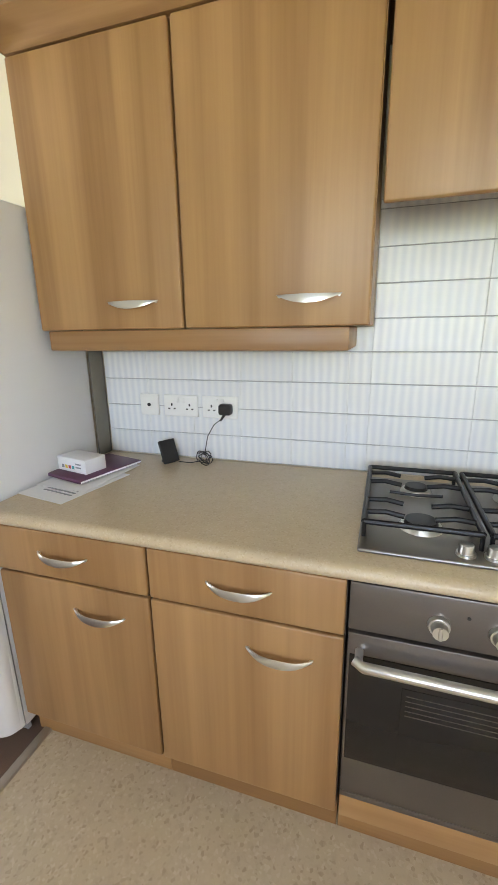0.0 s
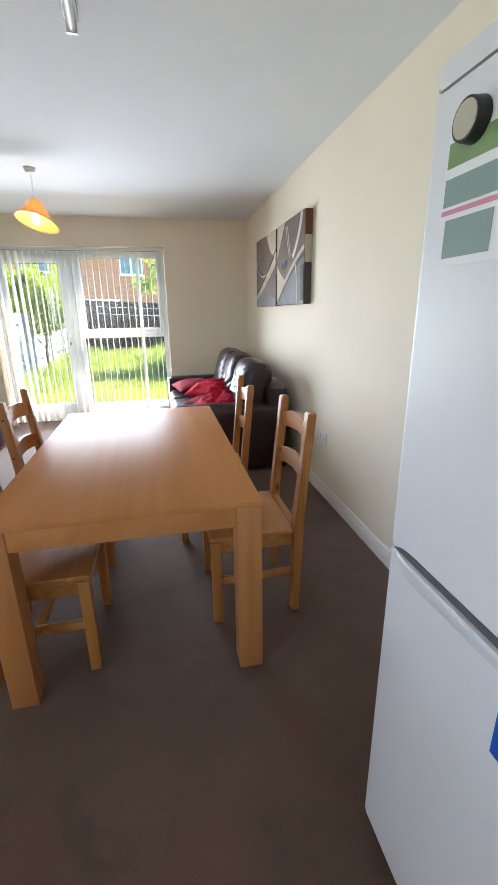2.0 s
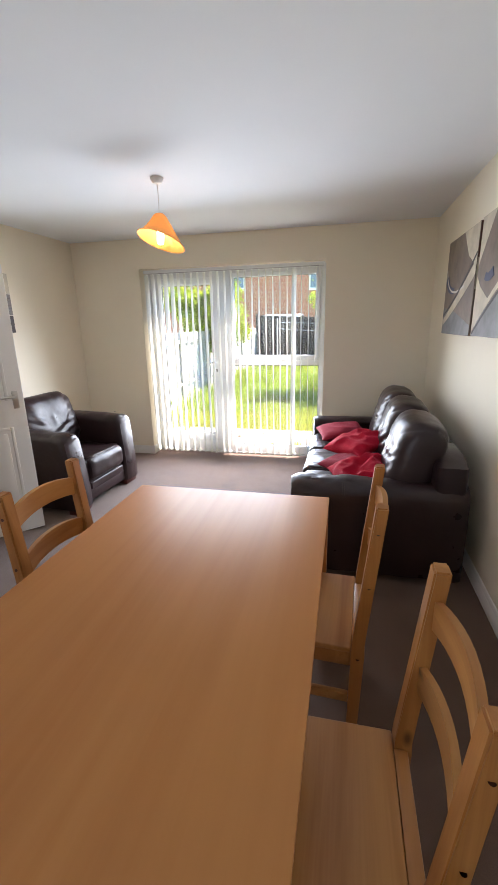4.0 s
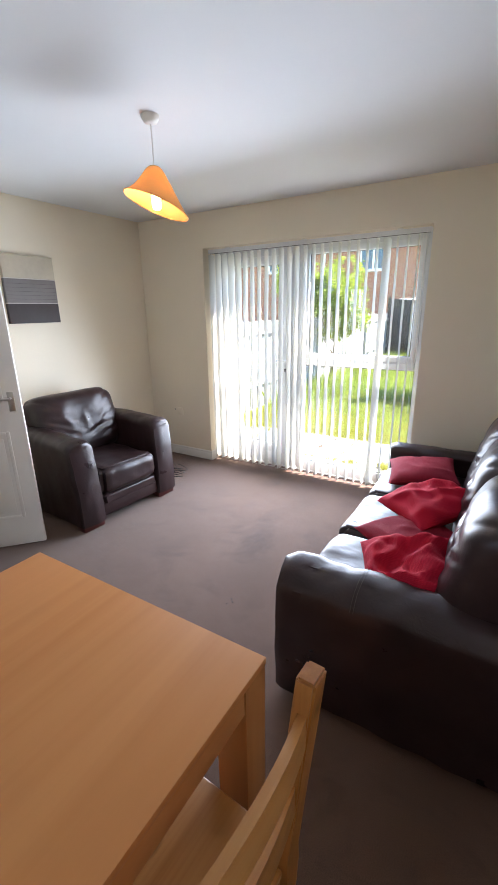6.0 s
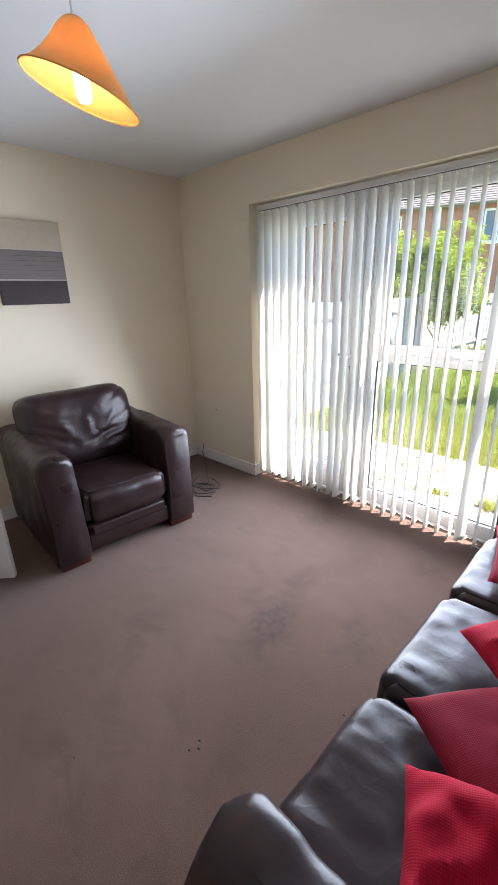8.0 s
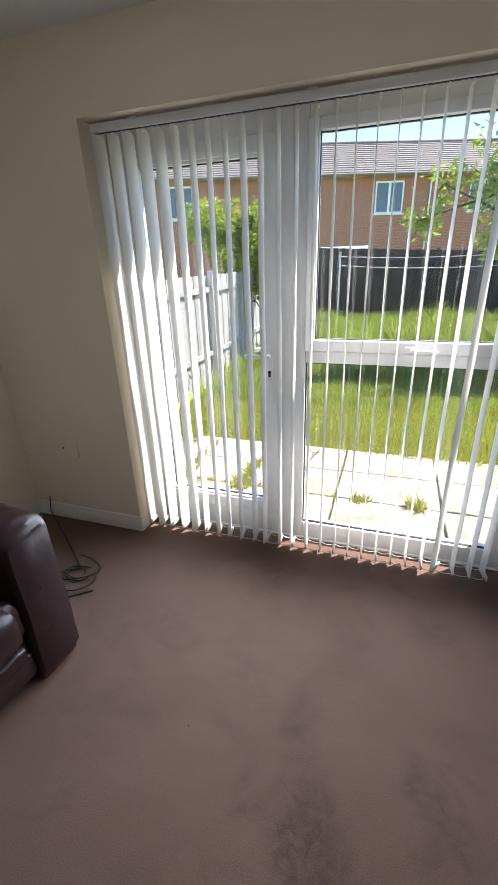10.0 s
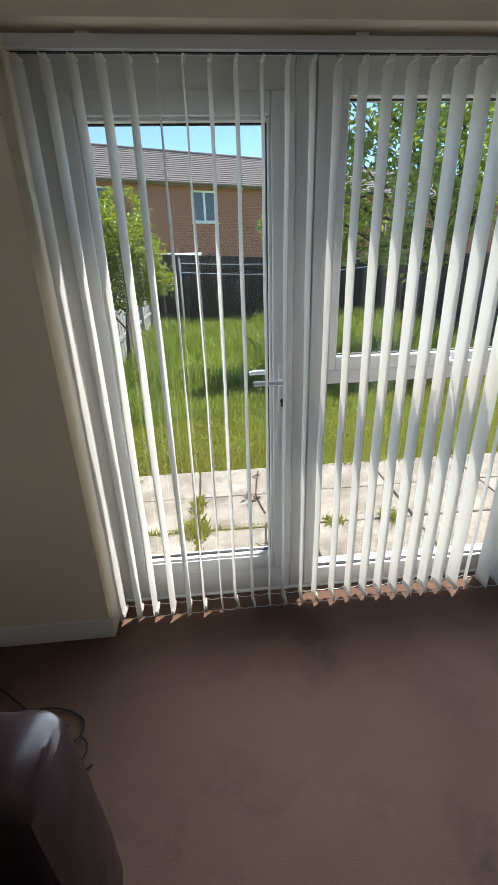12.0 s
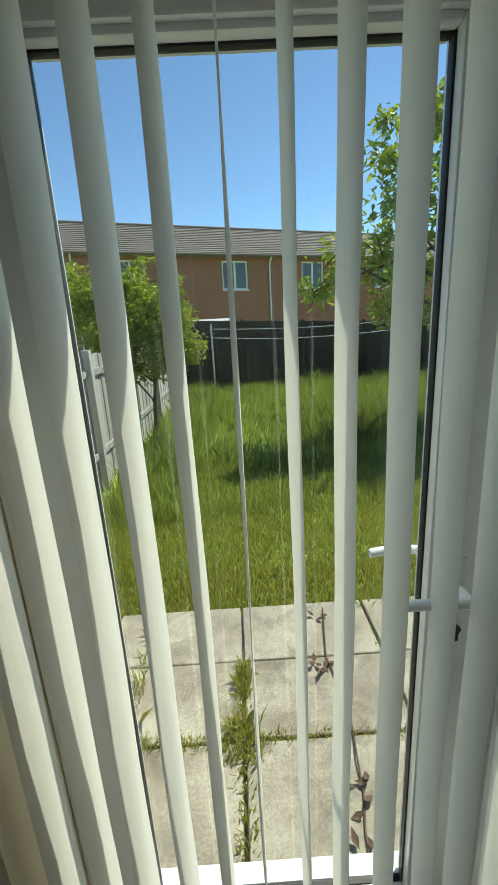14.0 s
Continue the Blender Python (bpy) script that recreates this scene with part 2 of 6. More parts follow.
def translucent(name, col, tcol, share, rough=0.7):
    """Thin cloth: part of the light passes through."""
    m, n, l, b = material(name)
    out = n["Material Output"]
    v = texco(n, l, (90, 90, 4))
    f = noise_tex(n, l, v, 3, 3)
    c = ramp(n, l, f, [(0.3, tuple(x * 0.93 for x in col)), (0.7, col)])
    l.new(c, b.inputs["Base Color"])
    b.inputs["Roughness"].default_value = rough
    b.inputs["Specular IOR Level"].default_value = 0.2
    bump(n, l, b, f, 0.1, 0.001)
    tr = n.new("ShaderNodeBsdfTranslucent")
    tr.inputs[0].default_value = (*tcol, 1)
    mx = n.new("ShaderNodeMixShader")
    mx.inputs[0].default_value = share
    l.new(b.outputs[0], mx.inputs[1])
    l.new(tr.outputs[0], mx.inputs[2])
    l.new(mx.outputs[0], out.inputs[0])
    return m


def glass_pane():
    m, n, l, b = material("window_glass")
    out = n["Material Output"]
    tr = n.new("ShaderNodeBsdfTransparent")
    tr.inputs[0].default_value = (0.93, 0.96, 0.95, 1)
    gl = n.new("ShaderNodeBsdfGlossy")
    gl.inputs["Roughness"].default_value = 0.01
    mx = n.new("ShaderNodeMixShader")
    mx.inputs[0].default_value = 0.05
    l.new(tr.outputs[0], mx.inputs[1])
    l.new(gl.outputs[0], mx.inputs[2])
    l.new(mx.outputs[0], out.inputs[0])
    return m


def emitter(name, col, strength):
    m, n, l, b = material(name)
    b.inputs["Base Color"].default_value = (0.9, 0.9, 0.85, 1)
    b.inputs["Emission Color"].default_value = (*col, 1)
    b.inputs["Emission Strength"].default_value = strength
    return m


def tile_mat():
    """Glazed white wall tile with fine upright ribs."""
    m, n, l, b = material("ribbed_tile")
    tc = n.new("ShaderNodeTexCoord")
    oi = n.new("ShaderNodeObjectInfo")
    w = n.new("ShaderNodeTexWave")
    w.bands_direction = 'Y'
    w.inputs["Scale"].default_value = 11.0
    w.inputs["Distortion"].default_value = 1.2
    w.inputs["Detail"].default_value = 2.0
    w.inputs["Detail Scale"].default_value = 0.6
    l.new(tc.outputs["Object"], w.inputs["Vector"])
    mr = n.new("ShaderNodeMapRange")
    mr.inputs[3].default_value = 0.78
    mr.inputs[4].default_value = 0.84
    l.new(oi.outputs["Random"], mr.inputs[0])
    hs = n.new("ShaderNodeHueSaturation")
    hs.inputs["Color"].default_value = (0.97, 0.97, 0.96, 1)
    l.new(mr.outputs[0], hs.inputs["Value"])
    c = mix_rgb(n, l, w.outputs[0], (0.70, 0.71, 0.735), hs.outputs[0])
    l.new(c, b.inputs["Base Color"])
    b.inputs["Roughness"].default_value = 0.3
    b.inputs["Specular IOR Level"].default_value = 0.35
    bump(n, l, b, w.outputs[0], 0.25, 0.003)
    return m


def brick_mat():
    m, n, l, b = material("house_brick")
    bt = n.new("ShaderNodeTexBrick")
    bt.inputs["Scale"].default_value = 1.0
    bt.inputs["Brick Width"].default_value = 0.225
    bt.inputs["Row Height"].default_value = 0.075
    bt.inputs["Mortar Size"].default_value = 0.008
    bt.inputs["Color1"].default_value = (0.27, 0.085, 0.058, 1)
    bt.inputs["Color2"].default_value = (0.34, 0.115, 0.08, 1)
    bt.inputs["Mortar"].default_value = (0.36, 0.27, 0.21, 1)
    v = texco(n, l, (1, 1, 1), (radians(90), 0, 0))
    l.new(v, bt.inputs["Vector"])
    c = mix_rgb(n, l, ramp(n, l, noise_tex(n, l, texco(n, l), 0.5, 6), [(0.35, (0, 0, 0)), (0.7, (0.4,) * 3)]), bt.outputs[0], (0.27, 0.11, 0.07))
    l.new(c, b.inputs["Base Color"])
    b.inputs["Roughness"].default_value = 0.9
    return m


def grass_mat(name, a, c, d):
    m, n, l, b = material(name)
    v = texco(n, l)
    big = noise_tex(n, l, v, 0.55, 6, 0.6)
    col = ramp(n, l, big, [(0.3, a), (0.5, c), (0.72, d)])
    fine = noise_tex(n, l, v, 30, 4)
    col = mix_rgb(n, l, ramp(n, l, fine, [(0.3, (0.5,) * 3), (0.7, (0, 0, 0))]), col, a)
    geo = n.new("ShaderNodeNewGeometry")
    col = mix_rgb(n, l, ramp(n, l, geo.outputs["Random Per Island"], [(0.0, (0, 0, 0)), (1.0, (0.6,) * 3)]), col, d)
    l.new(col, b.inputs["Base Color"])
    b.inputs["Roughness"].default_value = 0.7
    bump(n, l, b, fine, 0.6, 0.02)
    return m


def leaf_mat(name, a, c, patch=None):
    m, n, l, b = material(name)
    out = n["Material Output"]
    geo = n.new("ShaderNodeNewGeometry")
    col = ramp(n, l, geo.outputs["Random Per Island"], [(0.0, a), (1.0, c)])
    if patch is not None:
        pn = noise_tex(n, l, texco(n, l), 2.2, 5, 0.65, 0.5)
        col = mix_rgb(n, l, ramp(n, l, pn, [(0.42, (0, 0, 0)), (0.62, (0.8,) * 3)]), col, patch)
    l.new(col, b.inputs["Base Color"])
    b.inputs["Roughness"].default_value = 0.45
    tr = n.new("ShaderNodeBsdfTranslucent")
    tc = mix_rgb(n, l, 0.6, col, (0.50, 0.56, 0.04))
    l.new(tc, tr.inputs[0])
    mx = n.new("ShaderNodeMixShader")
    mx.inputs[0].default_value = 0.4
    l.new(b.outputs[0], mx.inputs[1])
    l.new(tr.outputs[0], mx.inputs[2])
    l.new(mx.outputs[0], out.inputs[0])
    return m


M_WALL = plain("cream_wall_paint", (0.86, 0.78, 0.63), 0.75, var=0.025, grain=180, bumps=0.12, big=1.3)
M_CEIL = plain("white_ceiling_paint", (0.77, 0.795, 0.815), 0.85, var=0.02, grain=150, bumps=0.1, big=1.0)
M_WHITE = plain("white_gloss_paint", (0.80, 0.78, 0.74), 0.35, var=0.03, bumps=0.03)
M_UPVC = plain("white_upvc", (0.72, 0.735, 0.75), 0.28, var=0.02, bumps=0.02)
M_GASKET = plain("black_rubber_seal", (0.015, 0.015, 0.016), 0.6)
M_FRIDGE = plain("white_fridge_enamel", (0.71, 0.695, 0.70), 0.46, var=0.015, grain=240, bumps=0.05)
M_PLASTIC = plain("grey_plastic", (0.35, 0.35, 0.36), 0.5)
M_GRIP_SHADE = plain("grip_shade_grey", (0.09, 0.09, 0.095), 0.6)
M_SOCKET = plain("white_socket_plastic", (0.82, 0.81, 0.78), 0.35, var=0.02)
M_BLACK = plain("black_plastic", (0.012, 0.012, 0.013), 0.4)
M_IRON = plain("black_enamel_iron", (0.007, 0.007, 0.008), 0.32, bumps=0.1)
M_IRON.node_tree.nodes["Principled BSDF"].inputs["Specular IOR Level"].default_value = 0.3
M_STEEL = plain("brushed_steel", (0.18, 0.158, 0.142), 0.34, 0.8, var=0.08, grain=220)
M_TRAY = plain("brushed_hob_steel", (0.26, 0.24, 0.22), 0.34, 0.85, var=0.08, grain=220)
M_SATIN = plain("satin_nickel", (0.66, 0.65, 0.62), 0.3, 1.0, var=0.03)
M_OVENGLASS = plain("smoked_oven_glass", (0.016, 0.013, 0.011), 0.1, var=0.1, bumps=0.0)
M_OVENGLASS.node_tree.nodes["Principled BSDF"].inputs["Specular IOR Level"].default_value = 0.3
M_UNIT = wood("beech_laminate", (0.262, 0.130, 0.048), (0.40, 0.222, 0.094), 2, 0.62, 0.42, rnd=0.05)
M_UNIT_H = wood("beech_laminate_level", (0.26, 0.128, 0.047), (0.40, 0.222, 0.096), 1, 0.7, 0.42, rnd=0.05)
# body colour that puts the shade of the gaps between fronts into the cabinets
M_GAPDARK = plain("cabinet_gap_shade", (0.07, 0.045, 0.03), 0.6)
M_GAP_SHADE = plain("taupe_gap_shade", (0.17, 0.155, 0.125), 0.55, var=0.12)
M_TOP = speckle("sand_worktop_laminate", (0.52, 0.40, 0.255), (0.40, 0.29, 0.17), (0.60, 0.49, 0.34), 230, 0.32)
M_VINYL = speckle("beige_vinyl_floor", (0.50, 0.40, 0.28), (0.30, 0.21, 0.13), (0.60, 0.50, 0.38), 120, 0.45)
M_TILE = tile_mat()
M_GROUT = plain("grey_grout", (0.42, 0.42, 0.42), 0.9)
M_CARPET = carpet_mat()
M_TABLE = wood("beech_table_veneer", (0.50, 0.205, 0.072), (0.59, 0.265, 0.10), 1, 0.35, 0.46, rnd=0.02)
M_TABLE.node_tree.nodes["Principled BSDF"].inputs["Specular IOR Level"].default_value = 0.09
M_TABLE_LEG = wood("beech_table_leg", (0.44, 0.175, 0.056), (0.54, 0.24, 0.085), 2, 0.7, 0.36, rnd=0.03)
M_PINE = wood("waxed_pine", (0.32, 0.115, 0.025), (0.48, 0.21, 0.06), 2, 1.2, 0.36, knots=1, coat=0.1, rnd=0.08)
M_PINE_Y = wood("waxed_pine_level", (0.35, 0.135, 0.033), (0.50, 0.235, 0.072), 1, 1.2, 0.36, knots=1, coat=0.1, rnd=0.08)
M_LEATHER = leather("dark_brown_leather", (0.019, 0.0092, 0.0096))
M_FOOT = plain("mahogany_foot", (0.075, 0.014, 0.010), 0.3, var=0.2)
M_STITCH = plain("brown_stitching", (0.05, 0.035, 0.03), 0.7)
M_RED = waffle("crimson_waffle_cloth", (0.60, 0.012, 0.042))
M_MAROON = waffle("maroon_waffle_cloth", (0.33, 0.018, 0.04))
M_BLIND = translucent("cream_blind_cloth", (0.72, 0.72, 0.68), (0.74, 0.74, 0.68), 0.27)
M_SHADE = translucent("amber_lampshade_cloth", (0.66, 0.35, 0.13), (0.72, 0.30, 0.06), 0.10)
M_BULB = emitter("warm_bulb", (1.0, 0.68, 0.36), 9.5)
M_GLASS = glass_pane()
M_PAPER = plain("white_paper", (0.78, 0.76, 0.76), 0.7, var=0.02)
M_PURPLE = plain("plum_folder_card", (0.10, 0.03, 0.065), 0.45)
M_INK = plain("grey_ink", (0.25, 0.25, 0.27), 0.7)
M_GREENINK = plain("green_print", (0.20, 0.30, 0.12), 0.6)
M_SLATEINK = plain("slate_green_print", (0.22, 0.29, 0.26), 0.6)
M_PINKINK = plain("pink_print", (0.62, 0.22, 0.30), 0.6)
M_BLUESTICK = plain("blue_sticker", (0.012, 0.085, 0.40), 0.4)
M_YELLOW = plain("yellow_print", (0.75, 0.5, 0.05), 0.6)
M_TEALINK = plain("teal_print", (0.04, 0.3, 0.32), 0.6)
M_REDINK = plain("red_print", (0.55, 0.05, 0.05), 0.6)
M_CANVAS = plain("taupe_painted_canvas", (0.185, 0.135, 0.105), 0.65, var=0.22, grain=22, bumps=0.3, big=7.0)
M_PAINT_CREAM = plain("cream_canvas_paint", (0.55, 0.475, 0.36), 0.65, var=0.16, grain=26, bumps=0.3, big=8.0)
M_PAINT_GREY = plain("slate_canvas_paint", (0.17, 0.165, 0.165), 0.6, var=0.25, grain=24, bumps=0.3, big=9.0)
M_PAINT_BLUE = plain("ink_blue_canvas_paint", (0.045, 0.055, 0.11), 0.6, var=0.25, grain=30, bumps=0.3)
M_PAINT_LINE = plain("white_canvas_paint", (0.62, 0.59, 0.53), 0.6, var=0.12, grain=40, bumps=0.3)
M_CANVAS_EDGE = plain("umber_canvas_edge", (0.12, 0.045, 0.028), 0.7)
M_BAND_CREAM = plain("cream_band_paint", (0.50, 0.45, 0.35), 0.75, var=0.12, grain=25, bumps=0.3)
M_BAND_GREY = plain("grey_band_paint", (0.20, 0.185, 0.18), 0.7, var=0.1, grain=35, bumps=0.3)
M_BAND_DARK = plain("charcoal_band_paint", (0.055, 0.045, 0.045), 0.65, var=0.15, grain=40, bumps=0.3)
M_BAND_LINE = plain("pale_line_paint", (0.55, 0.52, 0.48), 0.7)
M_SLAB = concrete("concrete_slab", (0.20, 0.165, 0.13), (0.33, 0.285, 0.235), (0.44, 0.395, 0.33))
M_GRASS = grass_mat("lawn_grass", (0.16, 0.225, 0.03), (0.26, 0.34, 0.052), (0.38, 0.42, 0.11))
M_FENCE = wood("weathered_fence", (0.035, 0.026, 0.022), (0.085, 0.066, 0.055), 2, 0.8, 0.9, rnd=0.25)
M_FENCE_L = wood("silvered_fence", (0.30, 0.285, 0.26), (0.46, 0.44, 0.41), 2, 0.8, 0.9, rnd=0.2)
M_BRICK = brick_mat()
M_ROOF = plain("brown_roof_tile", (0.16, 0.128, 0.112), 0.85, var=0.25, grain=8)
M_LEAF = leaf_mat("tree_leaf", (0.17, 0.24, 0.04), (0.40, 0.47, 0.13))
M_LEAF_B = leaf_mat("golden_bush_leaf", (0.09, 0.15, 0.025), (0.42, 0.46, 0.075))
M_BLADE = leaf_mat("grass_blade", (0.17, 0.25, 0.07), (0.42, 0.48, 0.21), (0.09, 0.14, 0.045))
M_BLADE_SHORT = leaf_mat("short_grass_blade", (0.22, 0.28, 0.08), (0.46, 0.48, 0.20), (0.36, 0.29, 0.12))
M_BLADE_DRY = leaf_mat("dry_grass_blade", (0.22, 0.22, 0.06), (0.48, 0.42, 0.18))
M_TWIG = plain("dried_bramble", (0.10, 0.062, 0.042), 0.85, var=0.3, bumps=0.3)
M_BARK = plain("grey_bark", (0.10, 0.075, 0.055), 0.9, var=0.3, bumps=0.5)
M_GRAVEL = speckle("grey_gravel", (0.30, 0.29, 0.27), (0.12, 0.12, 0.12), (0.5, 0.49, 0.47), 30, 0.9, 0.5)
M_DARKGLASS = plain("far_window_glass", (0.09, 0.11, 0.14), 0.06, bumps=0.0)
M_ALU = plain("aluminium_threshold", (0.45, 0.40, 0.33), 0.35, 0.8)
M_WIRE = plain("white_line_cord", (0.6, 0.6, 0.6), 0.6)


# ---- building helpers ----
def box(bm, lo, hi, bev=0.0, seg=2):
    """Adds a box with rounded edges to bm."""
    c = [(a + b) / 2 for a, b in zip(lo, hi)]
    s = [abs(b - a) for a, b in zip(lo, hi)]
    r = bmesh.ops.create_cube(bm, size=1.0, matrix=Matrix.Translation(c) @ Matrix.Diagonal((*s, 1)))
    if bev:
        edges = {e for v in r["verts"] for e in v.link_edges}
        bmesh.ops.bevel(bm, geom=list(edges), offset=min(bev, min(s) * 0.49), segments=seg, affect='EDGES', profile=0.5)
    return bm


def cyl(bm, a, b, r1, r2=None, n=16):
    """Adds a round bar from a to b."""
    a, b = Vector(a), Vector(b)
    d = b - a
    m = Matrix.Translation((a + b) / 2) @ d.to_track_quat("Z", "Y").to_matrix().to_4x4()
    bmesh.ops.create_cone(bm, cap_ends=True, segments=n, radius1=r1, radius2=r1 if r2 is None else r2, depth=d.length, matrix=m)
    return bm


def tube(bm, pts, r, n=6):
    """Adds a round cord along pts."""
    pts = [Vector(p) for p in pts]
    rings = []
    for i, p in enumerate(pts):
        d = (pts[min(i + 1, len(pts) - 1)] - pts[max(i - 1, 0)]).normalized()
        q = d.to_track_quat("Z", "Y")
        rings.append([bm.verts.new(p + q @ Vector((r * math.cos(6.2832 * k / n), r * math.sin(6.2832 * k / n), 0))) for k in range(n)])
    for a, b in zip(rings, rings[1:]):
        for k in range(n):
            bm.faces.new((a[k], a[(k + 1) % n], b[(k + 1) % n], b[k]))
    for ring in (rings[0], rings[-1]):
        bm.faces.new(ring)
    return bm


def lathe(bm, prof, n=32, centre=(0, 0, 0)):
    """Turns a profile of (radius, height) about the upright axis."""
    c = Vector(centre)
    rings = [[bm.verts.new(c + Vector((r * math.cos(6.28318 * k / n), r * math.sin(6.28318 * k / n), z))) for k in range(n)] for r, z in prof]
    for a, b in zip(rings, rings[1:]):
        for k in range(n):
            bm.faces.new((a[k], a[(k + 1) % n], b[(k + 1) % n], b[k]))
    return bm


def prism(bm, outline, axis, lo, hi):
    """Extrudes a 2D outline along the axis (0, 1 or 2) from lo to hi."""
    def at(p, t):
        q = list(p)
        q.insert(axis, t)
        return bm.verts.new(q)
    a = [at(p, lo) for p in outline]
    b = [at(p, hi) for p in outline]
    bm.faces.new(a[::-1])
    bm.faces.new(b)
    for i in range(len(a)):
        j = (i + 1) % len(a)
        bm.faces.new((a[i], a[j], b[j], b[i]))
    return bm


def soft(bm, lo, hi, power=5.0, wrinkle=0.0, seed=0.0, cuts=14, freq=5.0, sag=None):
    """Adds an upholstered block: a rounded, slightly uneven box."""
    c = Vector([(a + b) / 2 for a, b in zip(lo, hi)])
    h = Vector([abs(b - a) / 2 for a, b in zip(lo, hi)])
    r = bmesh.ops.create_cube(bm, size=2.0)
    edges = list({e for v in r["verts"] for e in v.link_edges})
    bmesh.ops.subdivide_edges(bm, edges=edges, cuts=cuts, use_grid_fill=True)
    vs = list(bm.verts)
    small = min(h)
    for v in vs:
        p = v.co.copy()
        # the corner radius is set by the thinnest side
        q = Vector([math.copysign(1 - (1 - abs(p[i])) * 1.0, p[i]) for i in range(3)])
        w = [power * h[i] / small if h[i] > small * 1.6 else power for i in range(3)]
        lenp = sum(abs(q[i]) ** w[i] for i in range(3)) ** (1.0 / power)
        q = q / max(lenp, 1e-6) if lenp > 1 else q
        pos = c + Vector([q[i] * h[i] for i in range(3)])
        if wrinkle:
            nrm = Vector([q[i] ** 3 / h[i] for i in range(3)])
            nrm = nrm.normalized() if nrm.length > 1e-6 else Vector((0, 0, 1))
            d = noise.noise(pos * freq + Vector((seed, seed * 0.7, -seed))) + 0.5 * noise.noise(pos * freq * 2.7 + Vector((-seed, 3, seed)))
            pos += nrm * d * wrinkle
        if sag:
            pos += sag(pos)
        v.co = pos
    return bm


def pillow(width, height, thick, seed, m, folds=((0.15, 0.35, 0.10, 0.010), (-0.12, 0.45, 0.09, 0.014), (-0.38, 0.5, 0.10, 0.016), (-0.62, 0.4, 0.09, 0.010))):
    """A leather back cushion: width on Y, height on Z, its full face towards +X, with sagging folds."""
    bm = B()
    n = 46
    for side in (1, -1):
        g = []
        for i in range(n + 1):
            row = []
            for j in range(n + 1):
                u, v = i / n * 2 - 1, j / n * 2 - 1
                big = max(abs(u), abs(v))
                k = big / max((abs(u) ** 7 + abs(v) ** 7) ** (1 / 7), 1e-6)
                y, z = u * k * width / 2, v * k * height / 2
                full = max(0.0, (1 - abs(u) ** 5) * (1 - abs(v) ** 5)) ** 0.42
                x = thick * (0.62 if side > 0 else -0.38) * full
                q = Vector((y * 5 + seed, z * 5 - seed, seed * 0.3))
                if side > 0:
                    for c, (v0, bend, wide, deep) in enumerate(folds):
                        e = (v - v0 - bend * u * u + 0.10 * noise.noise(Vector((u * 2.5, seed, c)))) / wide
                        x -= deep * math.exp(-e * e) * (0.55 + 0.9 * noise.noise(Vector((u * 1.8 + c * 3.1, c, seed)))) * full
                    for c in range(3):
                        e = (u - 0.35 + 0.33 * c - (v + 0.1) * (0.5 - 0.5 * c)) / 0.07
                        x += 0.008 * math.exp(-e * e - ((v - 0.02) / 0.22) ** 2)
                    x += (0.010 * noise.noise(q) + 0.004 * noise.noise(q * 2.7)) * full
                z += 0.012 * noise.noise(Vector((y * 3, seed, 0))) * (v > 0)
                row.append(bm.verts.new((x, y, z)))
            g.append(row)
        for i in range(n):
            for j in range(n):
                f = (g[i][j], g[i + 1][j], g[i + 1][j + 1], g[i][j + 1])
                bm.faces.new(f if side > 0 else f[::-1])
    bmesh.ops.remove_doubles(bm, verts=bm.verts, dist=0.0006)
    bmesh.ops.transform(bm, matrix=m, verts=bm.verts)
    return bm


def mesh_of(name, bm, mat, smooth=True):
    bmesh.ops.recalc_face_normals(bm, faces=bm.faces)
    me = bpy.data.meshes.new(name)
    bm.to_mesh(me)
    bm.free()
    me.materials.append(mat)
    if smooth and len(me.polygons):
        me.polygons.foreach_set("use_smooth", [True] * len(me.polygons))
        me.set_sharp_from_angle(angle=radians(38))
    return me


def part(name, bm, mat, parent=None, label=""):
    """One mesh object; under parent when one is given."""
    ob = new(name, mesh_of(name, bm, mat))
    if parent is not None:
        ob.parent = parent
        ob.matrix_parent_inverse = parent.matrix_basis.inverted()
    if label:
        ob["label"] = label
    return ob


def piece(name, mesh, parent, loc):
    """A repeat that shares its mesh, under parent."""
    ob = new(name, mesh)
    ob.location = loc
    ob.parent = parent
    ob.matrix_parent_inverse = parent.matrix_basis.inverted()
    return ob


def thing(name, loc, label, category, group="", kind=""):
    ob = new(name)
    ob.location = loc
    ob.empty_display_size = 0.05
    return tagged(ob, label, category, group, kind)


def B():
    return bmesh.new()


# ---- the shell ----
X_W, Y_N, Y_S, H = -3.97, 5.94, -2.6, 2.49
OX0, OX1, OZ = -3.138, -1.05, 2.175
Y_OUT = 6.30

bm = box(B(), (0, Y_S - 0.2, -0.1), (0.2, Y_OUT, H + 0.1))
tagged(part("wall_east", bm, M_WALL), "cream painted plaster wall of the kitchen diner", "wall", kind="structure")

bm = B()
box(bm, (X_W, Y_N, -0.1), (OX0, Y_OUT, H + 0.1))
box(bm, (OX1, Y_N, -0.1), (0, Y_OUT, H + 0.1))
box(bm, (OX0, Y_N, OZ), (OX1, Y_OUT, H + 0.1))
tagged(part("wall_north", bm, M_WALL), "cream plaster wall with a deep glazed door opening", "wall", kind="structure")

